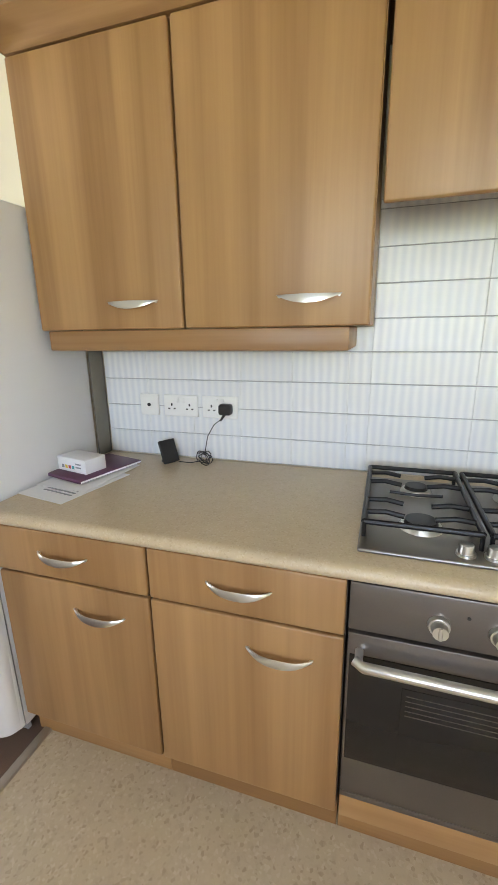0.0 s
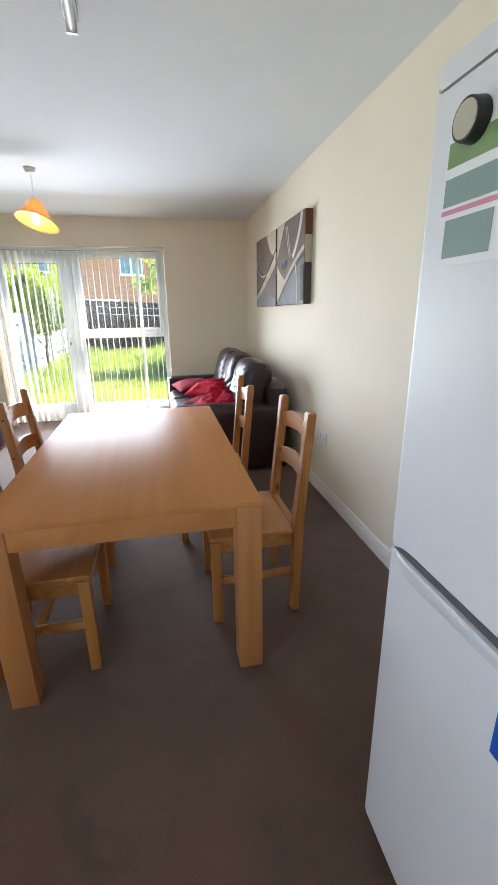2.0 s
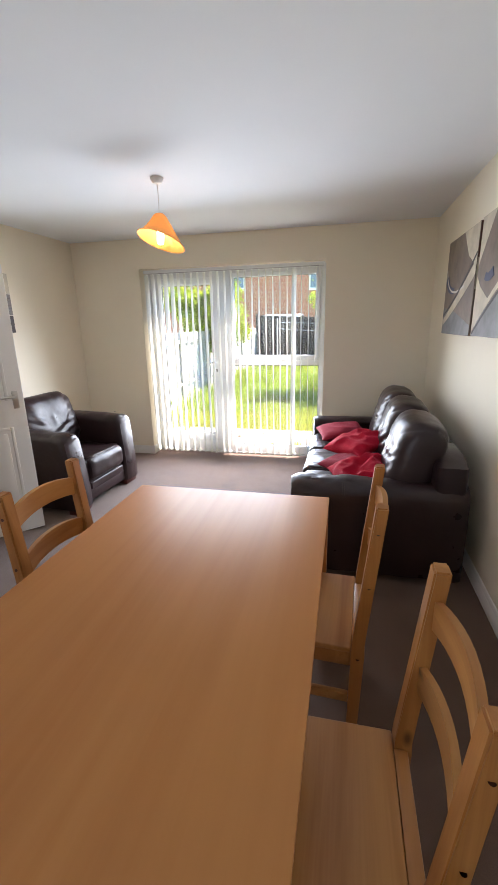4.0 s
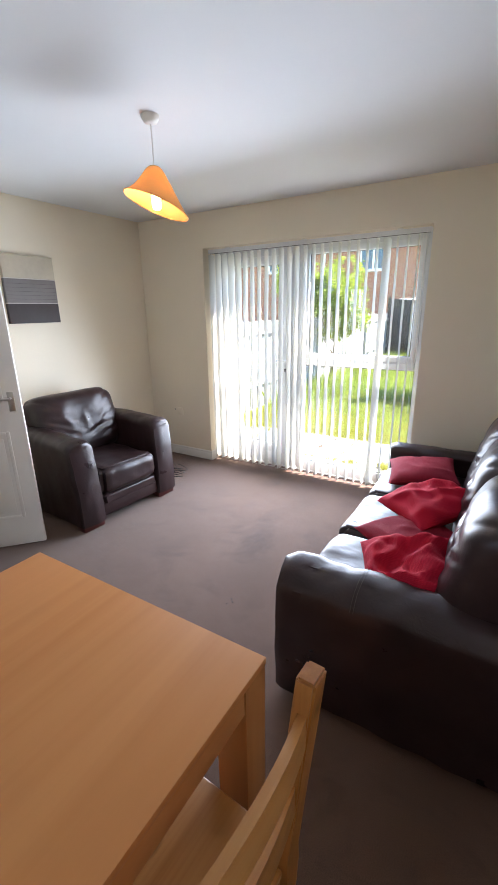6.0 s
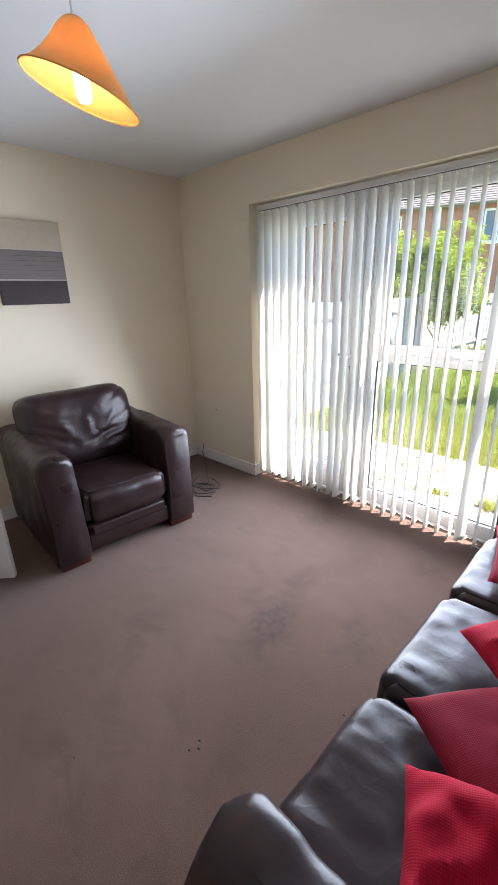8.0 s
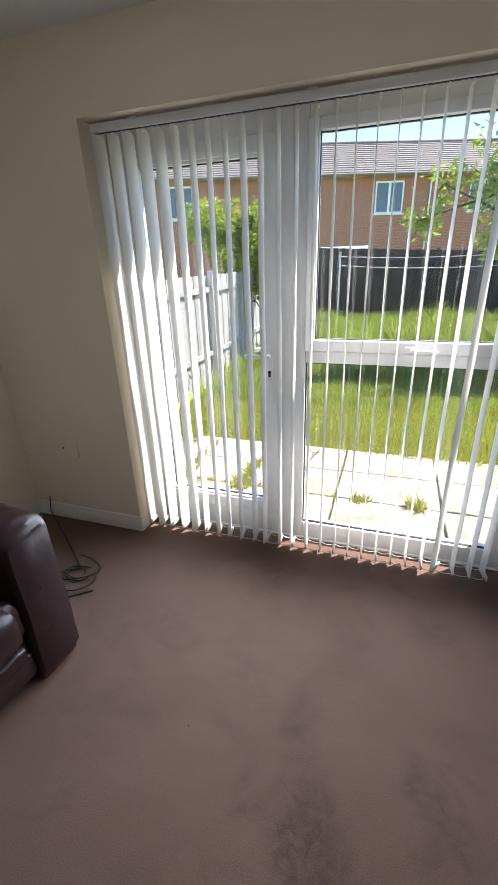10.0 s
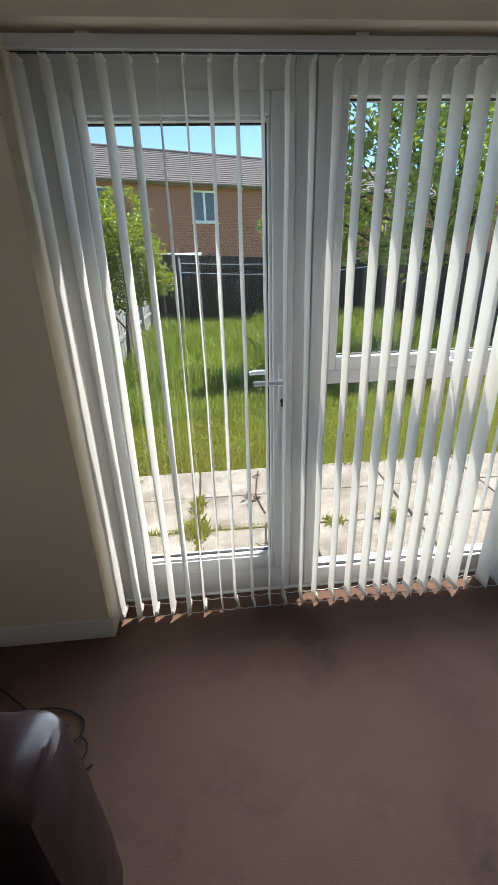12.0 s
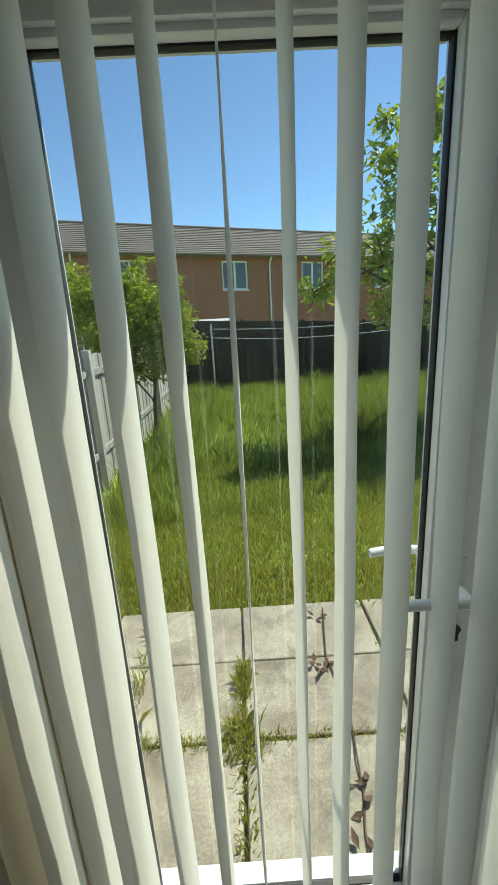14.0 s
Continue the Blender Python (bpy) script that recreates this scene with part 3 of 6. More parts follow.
DY0, DY1, DZ = 2.56, 3.34, 2.02
X_J = -3.665
KY0, KY1, KZ0, KZ1 = -1.95, -0.15, 1.02, 2.14
bm = B()
box(bm, (X_W - 0.15, Y_S - 0.2, -0.1), (X_W, KY0, H + 0.1))
box(bm, (X_W - 0.15, KY1, -0.1), (X_W, DY0, H + 0.1))
box(bm, (X_W - 0.15, KY0, -0.1), (X_W, KY1, KZ0))
box(bm, (X_W - 0.15, KY0, KZ1), (X_W, KY1, H + 0.1))
box(bm, (X_W - 0.15, DY1, -0.1), (X_W, Y_OUT, H + 0.1))
box(bm, (X_W - 0.15, DY0, DZ), (X_W, DY1, H + 0.1))
box(bm, (X_W, 1.25, 0.0), (X_J, DY0, H))
box(bm, (X_W, DY1, 0.0), (X_J, DY1 + 0.10, H))
box(bm, (X_W, DY0, DZ), (X_J, DY1, H))
tagged(part("wall_west", bm, M_WALL), "cream painted plaster wall with a doorway", "wall", kind="structure")
bm = B()
box(bm, (X_W - 1.35, DY0 - 0.6, -0.1), (X_W - 1.25, DY1 + 0.6, H + 0.1))
box(bm, (X_W - 1.25, DY0 - 0.6, -0.1), (X_W - 0.15, DY0 - 0.5, H + 0.1))
box(bm, (X_W - 1.25, DY1 + 0.5, -0.1), (X_W - 0.15, DY1 + 0.6, H + 0.1))
tagged(part("wall_hall", bm, M_WALL), "plain cream wall of the hall beyond the doorway", "wall", kind="structure")

bm = box(B(), (X_W, Y_S - 0.2, -0.1), (0, Y_S, H + 0.1))
tagged(part("wall_south", bm, M_WALL), "plain cream plaster wall at the kitchen end", "wall", kind="structure")

bm = box(B(), (X_W - 1.35, Y_S - 0.2, H), (0.0, Y_OUT, H + 0.09))
tagged(part("ceiling", bm, M_CEIL), "smooth white painted plaster ceiling", "ceiling", kind="structure")

bm = box(B(), (X_W - 1.35, 0.352, -0.1), (0, Y_OUT - 0.05, 0.0))
tagged(part("floor", bm, M_CARPET), "taupe brown cut-pile carpet, worn and stained", "floor", kind="structure")
bm = box(B(), (X_W, Y_S, -0.1), (0, 0.350, 0.0))
tagged(part("floor_kitchen", bm, M_VINYL), "beige speckled vinyl kitchen floor", "floor", kind="structure")
bm = prism(B(), [(0.333, 0.001), (0.337, 0.006), (0.352, 0.009), (0.367, 0.006), (0.371, 0.001)], 0, X_W + 0.01, -0.56)
tagged(part("trim_threshold", bm, M_ALU), "ribbed metal carpet threshold strip", "threshold", kind="structure")


def skirting(name, a, b, out):
    """A moulded skirting board from a to b; out is the side that faces the room."""
    a, b, o = Vector((*a, 0)), Vector((*b, 0)), Vector((*out, 0))
    prof = [(0, 0), (0.016, 0), (0.016, 0.072), (0.0125, 0.078), (0.0135, 0.084), (0.006, 0.098), (0, 0.1)]
    bm = B()
    ra = [bm.verts.new(a + o * u + Vector((0, 0, z))) for u, z in prof]
    rb = [bm.verts.new(b + o * u + Vector((0, 0, z))) for u, z in prof]
    for i in range(len(prof)):
        j = (i + 1) % len(prof)
        bm.faces.new((ra[i], ra[j], rb[j], rb[i]))
    bm.faces.new(ra)
    bm.faces.new(rb[::-1])
    return tagged(part(name, bm, M_WHITE), "white gloss moulded skirting board", "skirting board", kind="structure")


skirting("baseboard_east", (0, 0.96), (0, Y_N), (-1, 0))
skirting("baseboard_north_right", (-0.017, Y_N), (OX1, Y_N), (0, -1))
skirting("baseboard_north_left", (OX0 + 0.016, Y_N), (X_W + 0.017, Y_N), (0, -1))
skirting("baseboard_reveal_left", (OX0, Y_N - 0.0), (OX0, 6.13), (1, 0))
skirting("baseboard_west", (X_W, DY1 + 0.12), (X_W, Y_N), (1, 0))

# ---- glazed door and side window ----
FY0, FY1 = 6.14, 6.21


def ring(bm, x0, x1, z0, z1, w, y0, y1, bev=0.006, wb=None, wt=None):
    wb = w if wb is None else wb
    wt = w if wt is None else wt
    box(bm, (x0, y0, z0), (x0 + w, y1, z1), bev)
    box(bm, (x1 - w, y0, z0), (x1, y1, z1), bev)
    box(bm, (x0 + w, y0 + 0.001, z0), (x1 - w, y1 - 0.001, z0 + wb), bev)
    box(bm, (x0 + w, y0 + 0.001, z1 - wt), (x1 - w, y1 - 0.001, z1), bev)
    return bm


door = thing("door_1", (-2.68, 6.18, 0), "white plastic glazed garden door with a lever handle, closed", "door", kind="structure")
bm = ring(B(), OX0 + 0.004, -2.20, 0.012, OZ - 0.005, 0.069, FY0, FY1, wb=0.137, wt=0.093)
part("door_frame", bm, M_UPVC, door)
bm = ring(B(), -3.067, -2.271, 0.150, 2.078, 0.082, FY0 - 0.018, FY1 - 0.008, 0.008, wb=0.080, wt=0.068)
sash = part("sash", bm, M_UPVC, door)
bm = ring(B(), -2.987, -2.351, 0.228, 2.012, 0.014, FY0 - 0.008, FY1 - 0.02, 0.005)
part("glazing_bead", bm, M_UPVC, sash)
bm = ring(B(), -2.974, -2.364, 0.241, 1.999, 0.005, FY0 + 0.014, FY0 + 0.032, 0.001)
part("seal", bm, M_GASKET, sash, "black rubber glazing seal")
bm = box(B(), (-2.976, FY0 + 0.020, 0.239), (-2.362, FY0 + 0.026, 2.001))
pane = part("pane", bm, M_GLASS, door, "clear glass pane")
pane.visible_shadow = False


def lever(y, side):
    h = B()
    box(h, (-2.331, y - 0.006, 0.985), (-2.301, y + 0.006, 1.185), 0.005, 3)
    cyl(h, (-2.316, y, 1.12), (-2.316, y + side * 0.045, 1.12), 0.010)
    tube(h, [(-2.316, y + side * 0.045, 1.12), (-2.35, y + side * 0.05, 1.122), (-2.41, y + side * 0.047, 1.124), (-2.438, y + side * 0.044, 1.121)], 0.0105, 10)
    return h


handle = part("handle", lever(FY0 - 0.024, -1), M_UPVC, sash, "white lever handle")
part("outer_handle", lever(FY1 - 0.002, 1), M_UPVC, sash, "white outer lever handle")
bm = B()
cyl(bm, (-2.316, FY0 - 0.036, 1.035), (-2.316, FY0 - 0.028, 1.035), 0.009, n=12)
box(bm, (-2.322, FY0 - 0.036, 1.008), (-2.310, FY0 - 0.029, 1.035), 0.003)
part("keyhole", bm, M_BLACK, handle, "black key cylinder")

win = thing("window_1", (-1.62, 6.18, 0), "white plastic side window with an opening light over a fixed pane", "window", kind="structure")
bm = ring(B(), -2.196, OX1 - 0.004, 0.012, OZ - 0.005, 0.062, FY0, FY1, wb=0.10, wt=0.061)
box(bm, (-2.134, FY0 + 0.002, 1.085), (OX1 - 0.066, FY1 - 0.002, 1.145), 0.006)
part("window_frame", bm, M_UPVC, win)
bm = ring(B(), -2.136, OX1 - 0.064, 1.147, 2.108, 0.046, FY0 - 0.016, FY1 - 0.01, 0.007, wb=0.056)
light = part("sash", bm, M_UPVC, win)
bm = box(B(), (-2.092, FY0 + 0.02, 1.202), (OX1 - 0.109, FY0 + 0.026, 2.064))
p = part("pane", bm, M_GLASS, win)
p.visible_shadow = False
bm = box(B(), (-2.136, FY0 + 0.02, 0.111), (OX1 - 0.064, FY0 + 0.026, 1.087))
p = part("pane", bm, M_GLASS, win)
p.visible_shadow = False
bm = ring(B(), -2.092, OX1 - 0.108, 1.201, 2.064, 0.005, FY0 + 0.014, FY0 + 0.032, 0.001)
part("seal", bm, M_GASKET, light)
bm = ring(B(), -2.134, OX1 - 0.066, 0.112, 1.085, 0.005, FY0 + 0.014, FY0 + 0.032, 0.001)
part("seal", bm, M_GASKET, win)
bm = B()
box(bm, (-1.66, FY0 - 0.03, 1.157), (-1.60, FY0 - 0.016, 1.182), 0.004)
tube(bm, [(-1.63, FY0 - 0.03, 1.170), (-1.63, FY0 - 0.05, 1.170), (-1.56, FY0 - 0.052, 1.168), (-1.52, FY0 - 0.05, 1.164)], 0.008, 8)
part("handle", bm, M_UPVC, light, "white espagnolette handle")
bm = box(B(), (OX0 + 0.002, FY0 - 0.01, 0.0005), (OX1 - 0.002, Y_OUT + 0.05, 0.011), 0.003)
tagged(part("trim_sill", bm, M_UPVC), "white plastic door sill", "sill", kind="structure")

kwin = thing("window_2", (X_W - 0.1, -1.05, KZ0), "white plastic kitchen window", "window", kind="structure")
bm = B()
XA, XB = X_W - 0.13, X_W - 0.06
for ya, yb in ((KY0 + 0.004, KY0 + 0.064), (-1.08, -1.02), (KY1 - 0.064, KY1 - 0.004)):
    box(bm, (XA, ya, KZ0 + 0.004), (XB, yb, KZ1 - 0.004), 0.006)
for za, zb in ((KZ0 + 0.005, KZ0 + 0.064), (KZ1 - 0.064, KZ1 - 0.005)):
    for ya, yb in ((KY0 + 0.0645, -1.0805), (-1.0195, KY1 - 0.0645)):
        box(bm, (XA + 0.001, ya, za), (XB - 0.001, yb, zb), 0.006)
part("window_frame", bm, M_UPVC, kwin)
for ya, yb in ((KY0 + 0.062, -1.079), (-1.021, KY1 - 0.062)):
    p = part("pane", box(B(), (X_W - 0.1, ya, KZ0 + 0.062), (X_W - 0.094, yb, KZ1 - 0.062)), M_GLASS, kwin)
    p.visible_shadow = False

# ---- vertical blind ----
blind = thing("vertical_blind", (-2.09, 6.02, OZ), "cream cloth vertical blind with open slats across the garden door", "blind")
bm = box(B(), (OX0 + 0.02, 5.998, OZ - 0.044), (OX1 - 0.02, 6.042, OZ - 0.010), 0.004)
rail = part("headrail", bm, M_UPVC, blind, "white headrail")
for bx in (-2.9, -2.1, -1.3):
    part("bracket", box(B(), (bx - 0.02, 6.006, OZ - 0.0102), (bx + 0.02, 6.034, OZ - 0.0002), 0.001), M_SOCKET, rail)
bm = box(B(), (OX0 + 0.03, 6.014, OZ - 0.0465), (OX1 - 0.03, 6.026, OZ - 0.0442))
part("track_slot", bm, M_BLACK, rail, "dark slot under the headrail")
SLAT_H = 2.085
SLAT_TURN = (-6, -5, -6, -9, -8, 0, 4.5, 6.5, 4, -1, 0, 0, 1, 1, 2, 3)


def slat_mesh():
    bm = B()
    nz, nw = 16, 6
    g = []
    for i in range(nz + 1):
        z = -SLAT_H * i / nz
        row = []
        for j in range(nw + 1):
            s = j / nw - 0.5
            wob = 0.0015 * math.sin(i * 1.1 + j)
            row.append(bm.verts.new((0.006 * math.cos(s * 3.0) + wob, s * 0.089, z)))
        g.append(row)
    for i in range(nz):
        for j in range(nw):
            bm.faces.new((g[i][j], g[i][j + 1], g[i + 1][j + 1], g[i + 1][j]))
    return mesh_of("slat", bm, M_BLIND)


def hook_mesh():
    bm = B()
    cyl(bm, (0.004, 0, 0.0), (0.004, 0, 0.022), 0.003, n=8)
    box(bm, (-0.002, -0.02, -0.006), (0.010, 0.02, 0.004), 0.002, 1)
    return mesh_of("hanger", bm, M_SOCKET)


def weight_mesh():
    bm = box(B(), (0.002, -0.04, 0.004), (0.010, 0.04, 0.030), 0.002, 1)
    return mesh_of("weight", bm, M_BLIND)


SLAT, HOOK, WEIGHT = slat_mesh(), hook_mesh(), weight_mesh()
rnd = random.Random(4)
slat_x = []
for i in range(27):
    x = -3.094 + i * 0.0775
    if x > OX1 - 0.03:
        break
    ob = piece("slat", SLAT, blind, (x, 6.02, OZ - 0.058))
    turn = SLAT_TURN[min(i, 15)] + rnd.uniform(-0.8, 0.8)
    if i == 22:
        turn = -28
    ob.rotation_euler = (radians(rnd.uniform(-0.3, 0.3)), radians(rnd.uniform(-0.25, 0.25)), radians(turn))
    h = piece("hanger", HOOK, blind, (x, 6.02, OZ - 0.056))
    h.rotation_euler = (0, 0, radians(turn))
    w = piece("weight", WEIGHT, blind, (x, 6.02, OZ - 0.058 - SLAT_H))
    w.rotation_euler = (0, 0, radians(turn))
    slat_x.append(x)
for yy in (5.982, 6.058):
    bm = B()
    pts = []
    for xa, xb in zip(slat_x, slat_x[1:]):
        for k in range(6):
            s = k / 6
            pts.append((xa + (xb - xa) * s + 0.006, yy, 0.055 - 0.014 * 4 * s * (1 - s)))
    tube(bm, pts, 0.0014, 5)
    part("bead_chain", bm, M_SOCKET, blind, "white bead chain linking the slats")
bm = B()
for dx in (0.0, 0.022):
    tube(bm, [(-1.10 - dx, 5.985, OZ - 0.03), (-1.10 - dx * 0.6, 5.98, 1.2), (-1.10 - dx * 0.3, 5.98, 0.75)], 0.0016, 5)
part("pull_cord", bm, M_SOCKET, blind)

# ---- kitchen ----
XF = -0.652


def bow_handle(length=0.175):
    """A bowed satin handle that lies across Y, drawn in at both tips."""
    bm = B()
    n = 14
    rings = []
    for i in range(n + 1):
        s = i / n * 2 - 1
        y = s * length / 2
        drop = 0.0205 * (1 - abs(s) ** 2.0)
        hgt = 0.0025 + 0.027 * (1 - abs(s) ** 1.8)
        out = 0.026 * (1 - abs(s) ** 3.0) + 0.001
        ring_ = [(-out, y, -drop + hgt * 0.75), (-out - 0.0035, y, -drop + hgt * 0.3), (-out - 0.003, y, -drop - hgt * 0.05), (-out + 0.004, y, -drop), (-out + 0.005, y, -drop + hgt * 0.6)]
        rings.append([bm.verts.new(p) for p in ring_])
    for a, b in zip(rings, rings[1:]):
        for k in range(5):
            bm.faces.new((a[k], a[(k + 1) % 5], b[(k + 1) % 5], b[k]))
    bm.faces.new(rings[0])
    bm.faces.new(rings[-1])
    for s in (-1, 1):
        cyl(bm, (0.002, s * length * 0.46, -0.003), (-0.006, s * length * 0.46, -0.003), 0.004, n=8)
    return mesh_of("handle", bm, M_SATIN)


HANDLE = bow_handle()


def base_unit(y0, y1, hy, drawer=True):
    u = thing("base_cabinet", (-0.3, (y0 + y1) / 2, 0), "beech laminate kitchen base cabinet with a drawer over one door", "cabinet", "kitchen base cabinets")
    bm = box(B(), (XF + 0.022, y1 + 0.001, 0.105), (-0.02, y0 - 0.001, 0.833))
    part("body", bm, M_GAPDARK, u, "cabinet body coloured dark as the shade in its gaps")
    d = part("door", box(B(), (XF, y1 + 0.0025, 0.112), (XF + 0.02, y0 - 0.0025, 0.672), 0.0055, 3), M_UNIT, u)
    h = piece("handle", HANDLE, d, (XF, hy, 0.590))
    d2 = part("drawer_front", box(B(), (XF, y1 + 0.0025, 0.679), (XF + 0.02, y0 - 0.0025, 0.829), 0.0055, 3), M_UNIT, u)
    piece("handle", HANDLE, d2, (XF, hy + 0.105 if drawer else hy, 0.762))
    part("plinth", box(B(), (XF + 0.045, y1, 0.0005), (XF + 0.063, y0, 0.104)), M_UNIT_H, u)
    return u


base_unit(0.385, -0.145, 0.024)
base_unit(-0.147, -0.671, -0.511)

bm = prism(B(), [(-0.018, 0.835), (XF + 0.006, 0.835), (XF - 0.010, 0.838), (XF - 0.019, 0.846), (XF - 0.022, 0.855), (XF - 0.019, 0.865), (XF - 0.010, 0.873), (XF + 0.006, 0.875), (-0.018, 0.875)], 1, -1.29, 0.392)
tagged(part("worktop", bm, M_TOP), "sand-coloured speckled laminate worktop with a rounded front edge", "worktop")

# oven
oven = thing("oven", (-0.3, -0.972, 0), "stainless steel built-in electric oven with a dark glass door", "oven")
OY0, OY1 = -0.675, -1.270
part("housing", box(B(), (XF + 0.024, OY1, 0.105), (-0.02, OY0, 0.833)), M_GAPDARK, oven)
pan = part("control_panel", box(B(), (XF - 0.002, OY1 + 0.002, 0.705), (XF + 0.022, OY0 - 0.002, 0.829), 0.003), M_STEEL, oven)
for y in (-0.866, -0.985, -1.105):
    bm = cyl(B(), (XF - 0.002, y, 0.757), (XF - 0.012, y, 0.757), 0.024, 0.022, 24)
    cyl(bm, (XF - 0.012, y, 0.757), (XF - 0.032, y, 0.757), 0.018, 0.016, 24)
    box(bm, (XF - 0.036, y - 0.004, 0.742), (XF - 0.030, y + 0.004, 0.772), 0.002)
    part("knob", bm, M_SATIN, pan, "satin control knob")
bm = cyl(B(), (XF - 0.001, -0.922, 0.786), (XF - 0.0035, -0.922, 0.786), 0.004, n=10)
part("indicator", bm, M_BLACK, pan)
od = part("door", box(B(), (XF - 0.004, OY1 + 0.003, 0.205), (XF + 0.02, OY0 - 0.003, 0.697), 0.004), M_STEEL, oven)
part("glass", box(B(), (XF - 0.0065, OY1 + 0.008, 0.322), (XF - 0.003, OY0 - 0.008, 0.640), 0.002), M_OVENGLASS, od, "smoked glass oven door")
part("inner_window", box(B(), (XF - 0.0075, OY1 + 0.13, 0.345), (XF - 0.0055, OY0 - 0.13, 0.575), 0.002), M_OVENGLASS, od)
bm = B()
for k in range(5):
    cyl(bm, (XF - 0.0078, OY1 + 0.14, 0.50 + k * 0.014), (XF - 0.0078, OY0 - 0.14, 0.50 + k * 0.014), 0.0012, n=6)
part("oven_shelf", bm, M_STEEL, od)
bm = B()
tube(bm, [(XF - 0.035, OY0 - 0.022, 0.650), (XF - 0.048, OY0 - 0.04, 0.646), (XF - 0.05, -0.972, 0.646), (XF - 0.048, OY1 + 0.04, 0.646), (XF - 0.035, OY1 + 0.022, 0.650)], 0.0125, 12)
for y in (OY0 - 0.03, OY1 + 0.03):
    cyl(bm, (XF - 0.004, y, 0.652), (XF - 0.042, y, 0.648), 0.010, n=10)
part("handle", bm, M_SATIN, od, "satin bar handle")
part("lower_trim", box(B(), (XF - 0.002, OY1 + 0.002, 0.185), (XF + 0.02, OY0 - 0.002, 0.203), 0.002), M_STEEL, oven)
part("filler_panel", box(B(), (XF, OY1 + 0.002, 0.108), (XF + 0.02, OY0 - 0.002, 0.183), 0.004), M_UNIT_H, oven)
part("plinth", box(B(), (XF + 0.045, OY1, 0.0005), (XF + 0.063, OY0, 0.104)), M_UNIT_H, oven)

# hob
hob = thing("gas_hob", (-0.33, -0.972, 0.875), "stainless steel four-burner gas hob with black pan supports", "hob")
HX0, HX1, HY0, HY1 = -0.602, -0.09, -0.684, -1.262
part("tray", box(B(), (HX0, HY1, 0.8755), (HX1, HY0, 0.886), 0.006, 3), M_TRAY, hob)
for bx, by, r in ((-0.45, -0.832, 0.042), (-0.20, -0.835, 0.034), (-0.45, -1.11, 0.034), (-0.20, -1.11, 0.05)):
    bm = cyl(B(), (bx, by, 0.886), (bx, by, 0.898), r + 0.012, r + 0.006, 24)
    burner = part("burner", bm, M_SATIN, hob, "metal burner crown")
    bm = cyl(B(), (bx, by, 0.898), (bx, by, 0.908), r, r * 0.92, 24)
    part("burner_cap", bm, M_IRON, burner, "black enamel burner cap")
for gy0, gy1 in ((-0.695, -0.955), (-0.975, -1.235)):
    bm = B()
    zt = 0.925
    xs0, xs1 = -0.535, -0.105
    loop = [(xs0, gy0, zt), (xs1, gy0, zt), (xs1, gy1, zt), (xs0, gy1, zt), (xs0, gy0, zt)]
    for a, b in zip(loop, loop[1:]):
        cyl(bm, a, b, 0.0075, n=8)
    for fx in (0.14, 0.33, 0.67, 0.86):
        x = xs0 + (xs1 - xs0) * fx
        ym = (gy0 + gy1) / 2
        dip = 0.0
        tube(bm, [(x, gy0, zt), (x, gy0 - 0.05, zt + 0.004), (x - 0.004, ym + 0.035, zt - 0.002 - dip)], 0.007, 8)
        tube(bm, [(x, gy1, zt), (x, gy1 + 0.05, zt + 0.004), (x - 0.004, ym - 0.035, zt - 0.002 - dip)], 0.007, 8)
    for x in (xs0, xs1):
        for y in (gy0, gy1):
            cyl(bm, (x, y, 0.886), (x, y, zt), 0.0055, n=8)
    for x in (xs0 + 0.1, (xs0 + xs1) / 2, xs1 - 0.1):
        tube(bm, [(x, gy0 - 0.06, zt), (x, (gy0 + gy1) / 2, zt - 0.004), (x, gy1 + 0.06, zt)], 0.0045, 8) if x == (xs0 + xs1) / 2 else None
    part("pan_support", bm, M_IRON, hob, "black enamelled pan support")
for y in (-0.918, -0.976, -1.034, -1.092):
    bm = cyl(B(), (-0.565, y, 0.886), (-0.565, y, 0.892), 0.021, n=20)
    cyl(bm, (-0.565, y, 0.892), (-0.565, y, 0.912), 0.017, 0.015, 20)
    part("knob", bm, M_SATIN, hob)

# wall cupboards
XU = -0.335


def wall_unit(y0, y1, z0, hy):
    u = thing("wall_cabinet", (-0.16, (y0 + y1) / 2, z0), "beech laminate kitchen wall cabinet with one plain door", "cabinet", "kitchen wall cabinets")
    zb = z0 + 0.002 if hy is not None else 1.78
    part("body", box(B(), (XU + 0.022, y1 + 0.001, zb), (-0.004, y0 - 0.001, 2.155)), M_UNIT, u)
    d = part("door", box(B(), (XU, y1 + 0.0025, z0), (XU + 0.02, y0 - 0.0025, 2.15), 0.0065, 3), M_UNIT, u)
    if hy is not None:
        piece("handle", HANDLE, d, (XU, hy, z0 + 0.082))
    return u


wall_unit(0.392, -0.139, 1.386, 0.028)
wall_unit(-0.142, -0.674, 1.386, -0.512)
wall_unit(-0.686, -1.280, 1.672, None)
bm = prism(B(), [(-0.004, 2.157), (XU + 0.004, 2.157), (XU - 0.012, 2.170), (XU - 0.018, 2.185), (XU - 0.046, 2.215), (XU - 0.060, 2.222), (XU - 0.060, 2.238), (-0.004, 2.238)], 1, -1.28, 0.392)
bm2 = prism(bm, [(0.393, 2.157), (0.402, 2.170), (0.408, 2.185), (0.436, 2.215), (0.450, 2.222), (0.450, 2.238), (0.393, 2.238)], 0, XU - 0.060, -0.004)
tagged(part("cornice", bm2, M_UNIT_H), "moulded beech laminate cornice on top of the wall cabinets", "cornice")
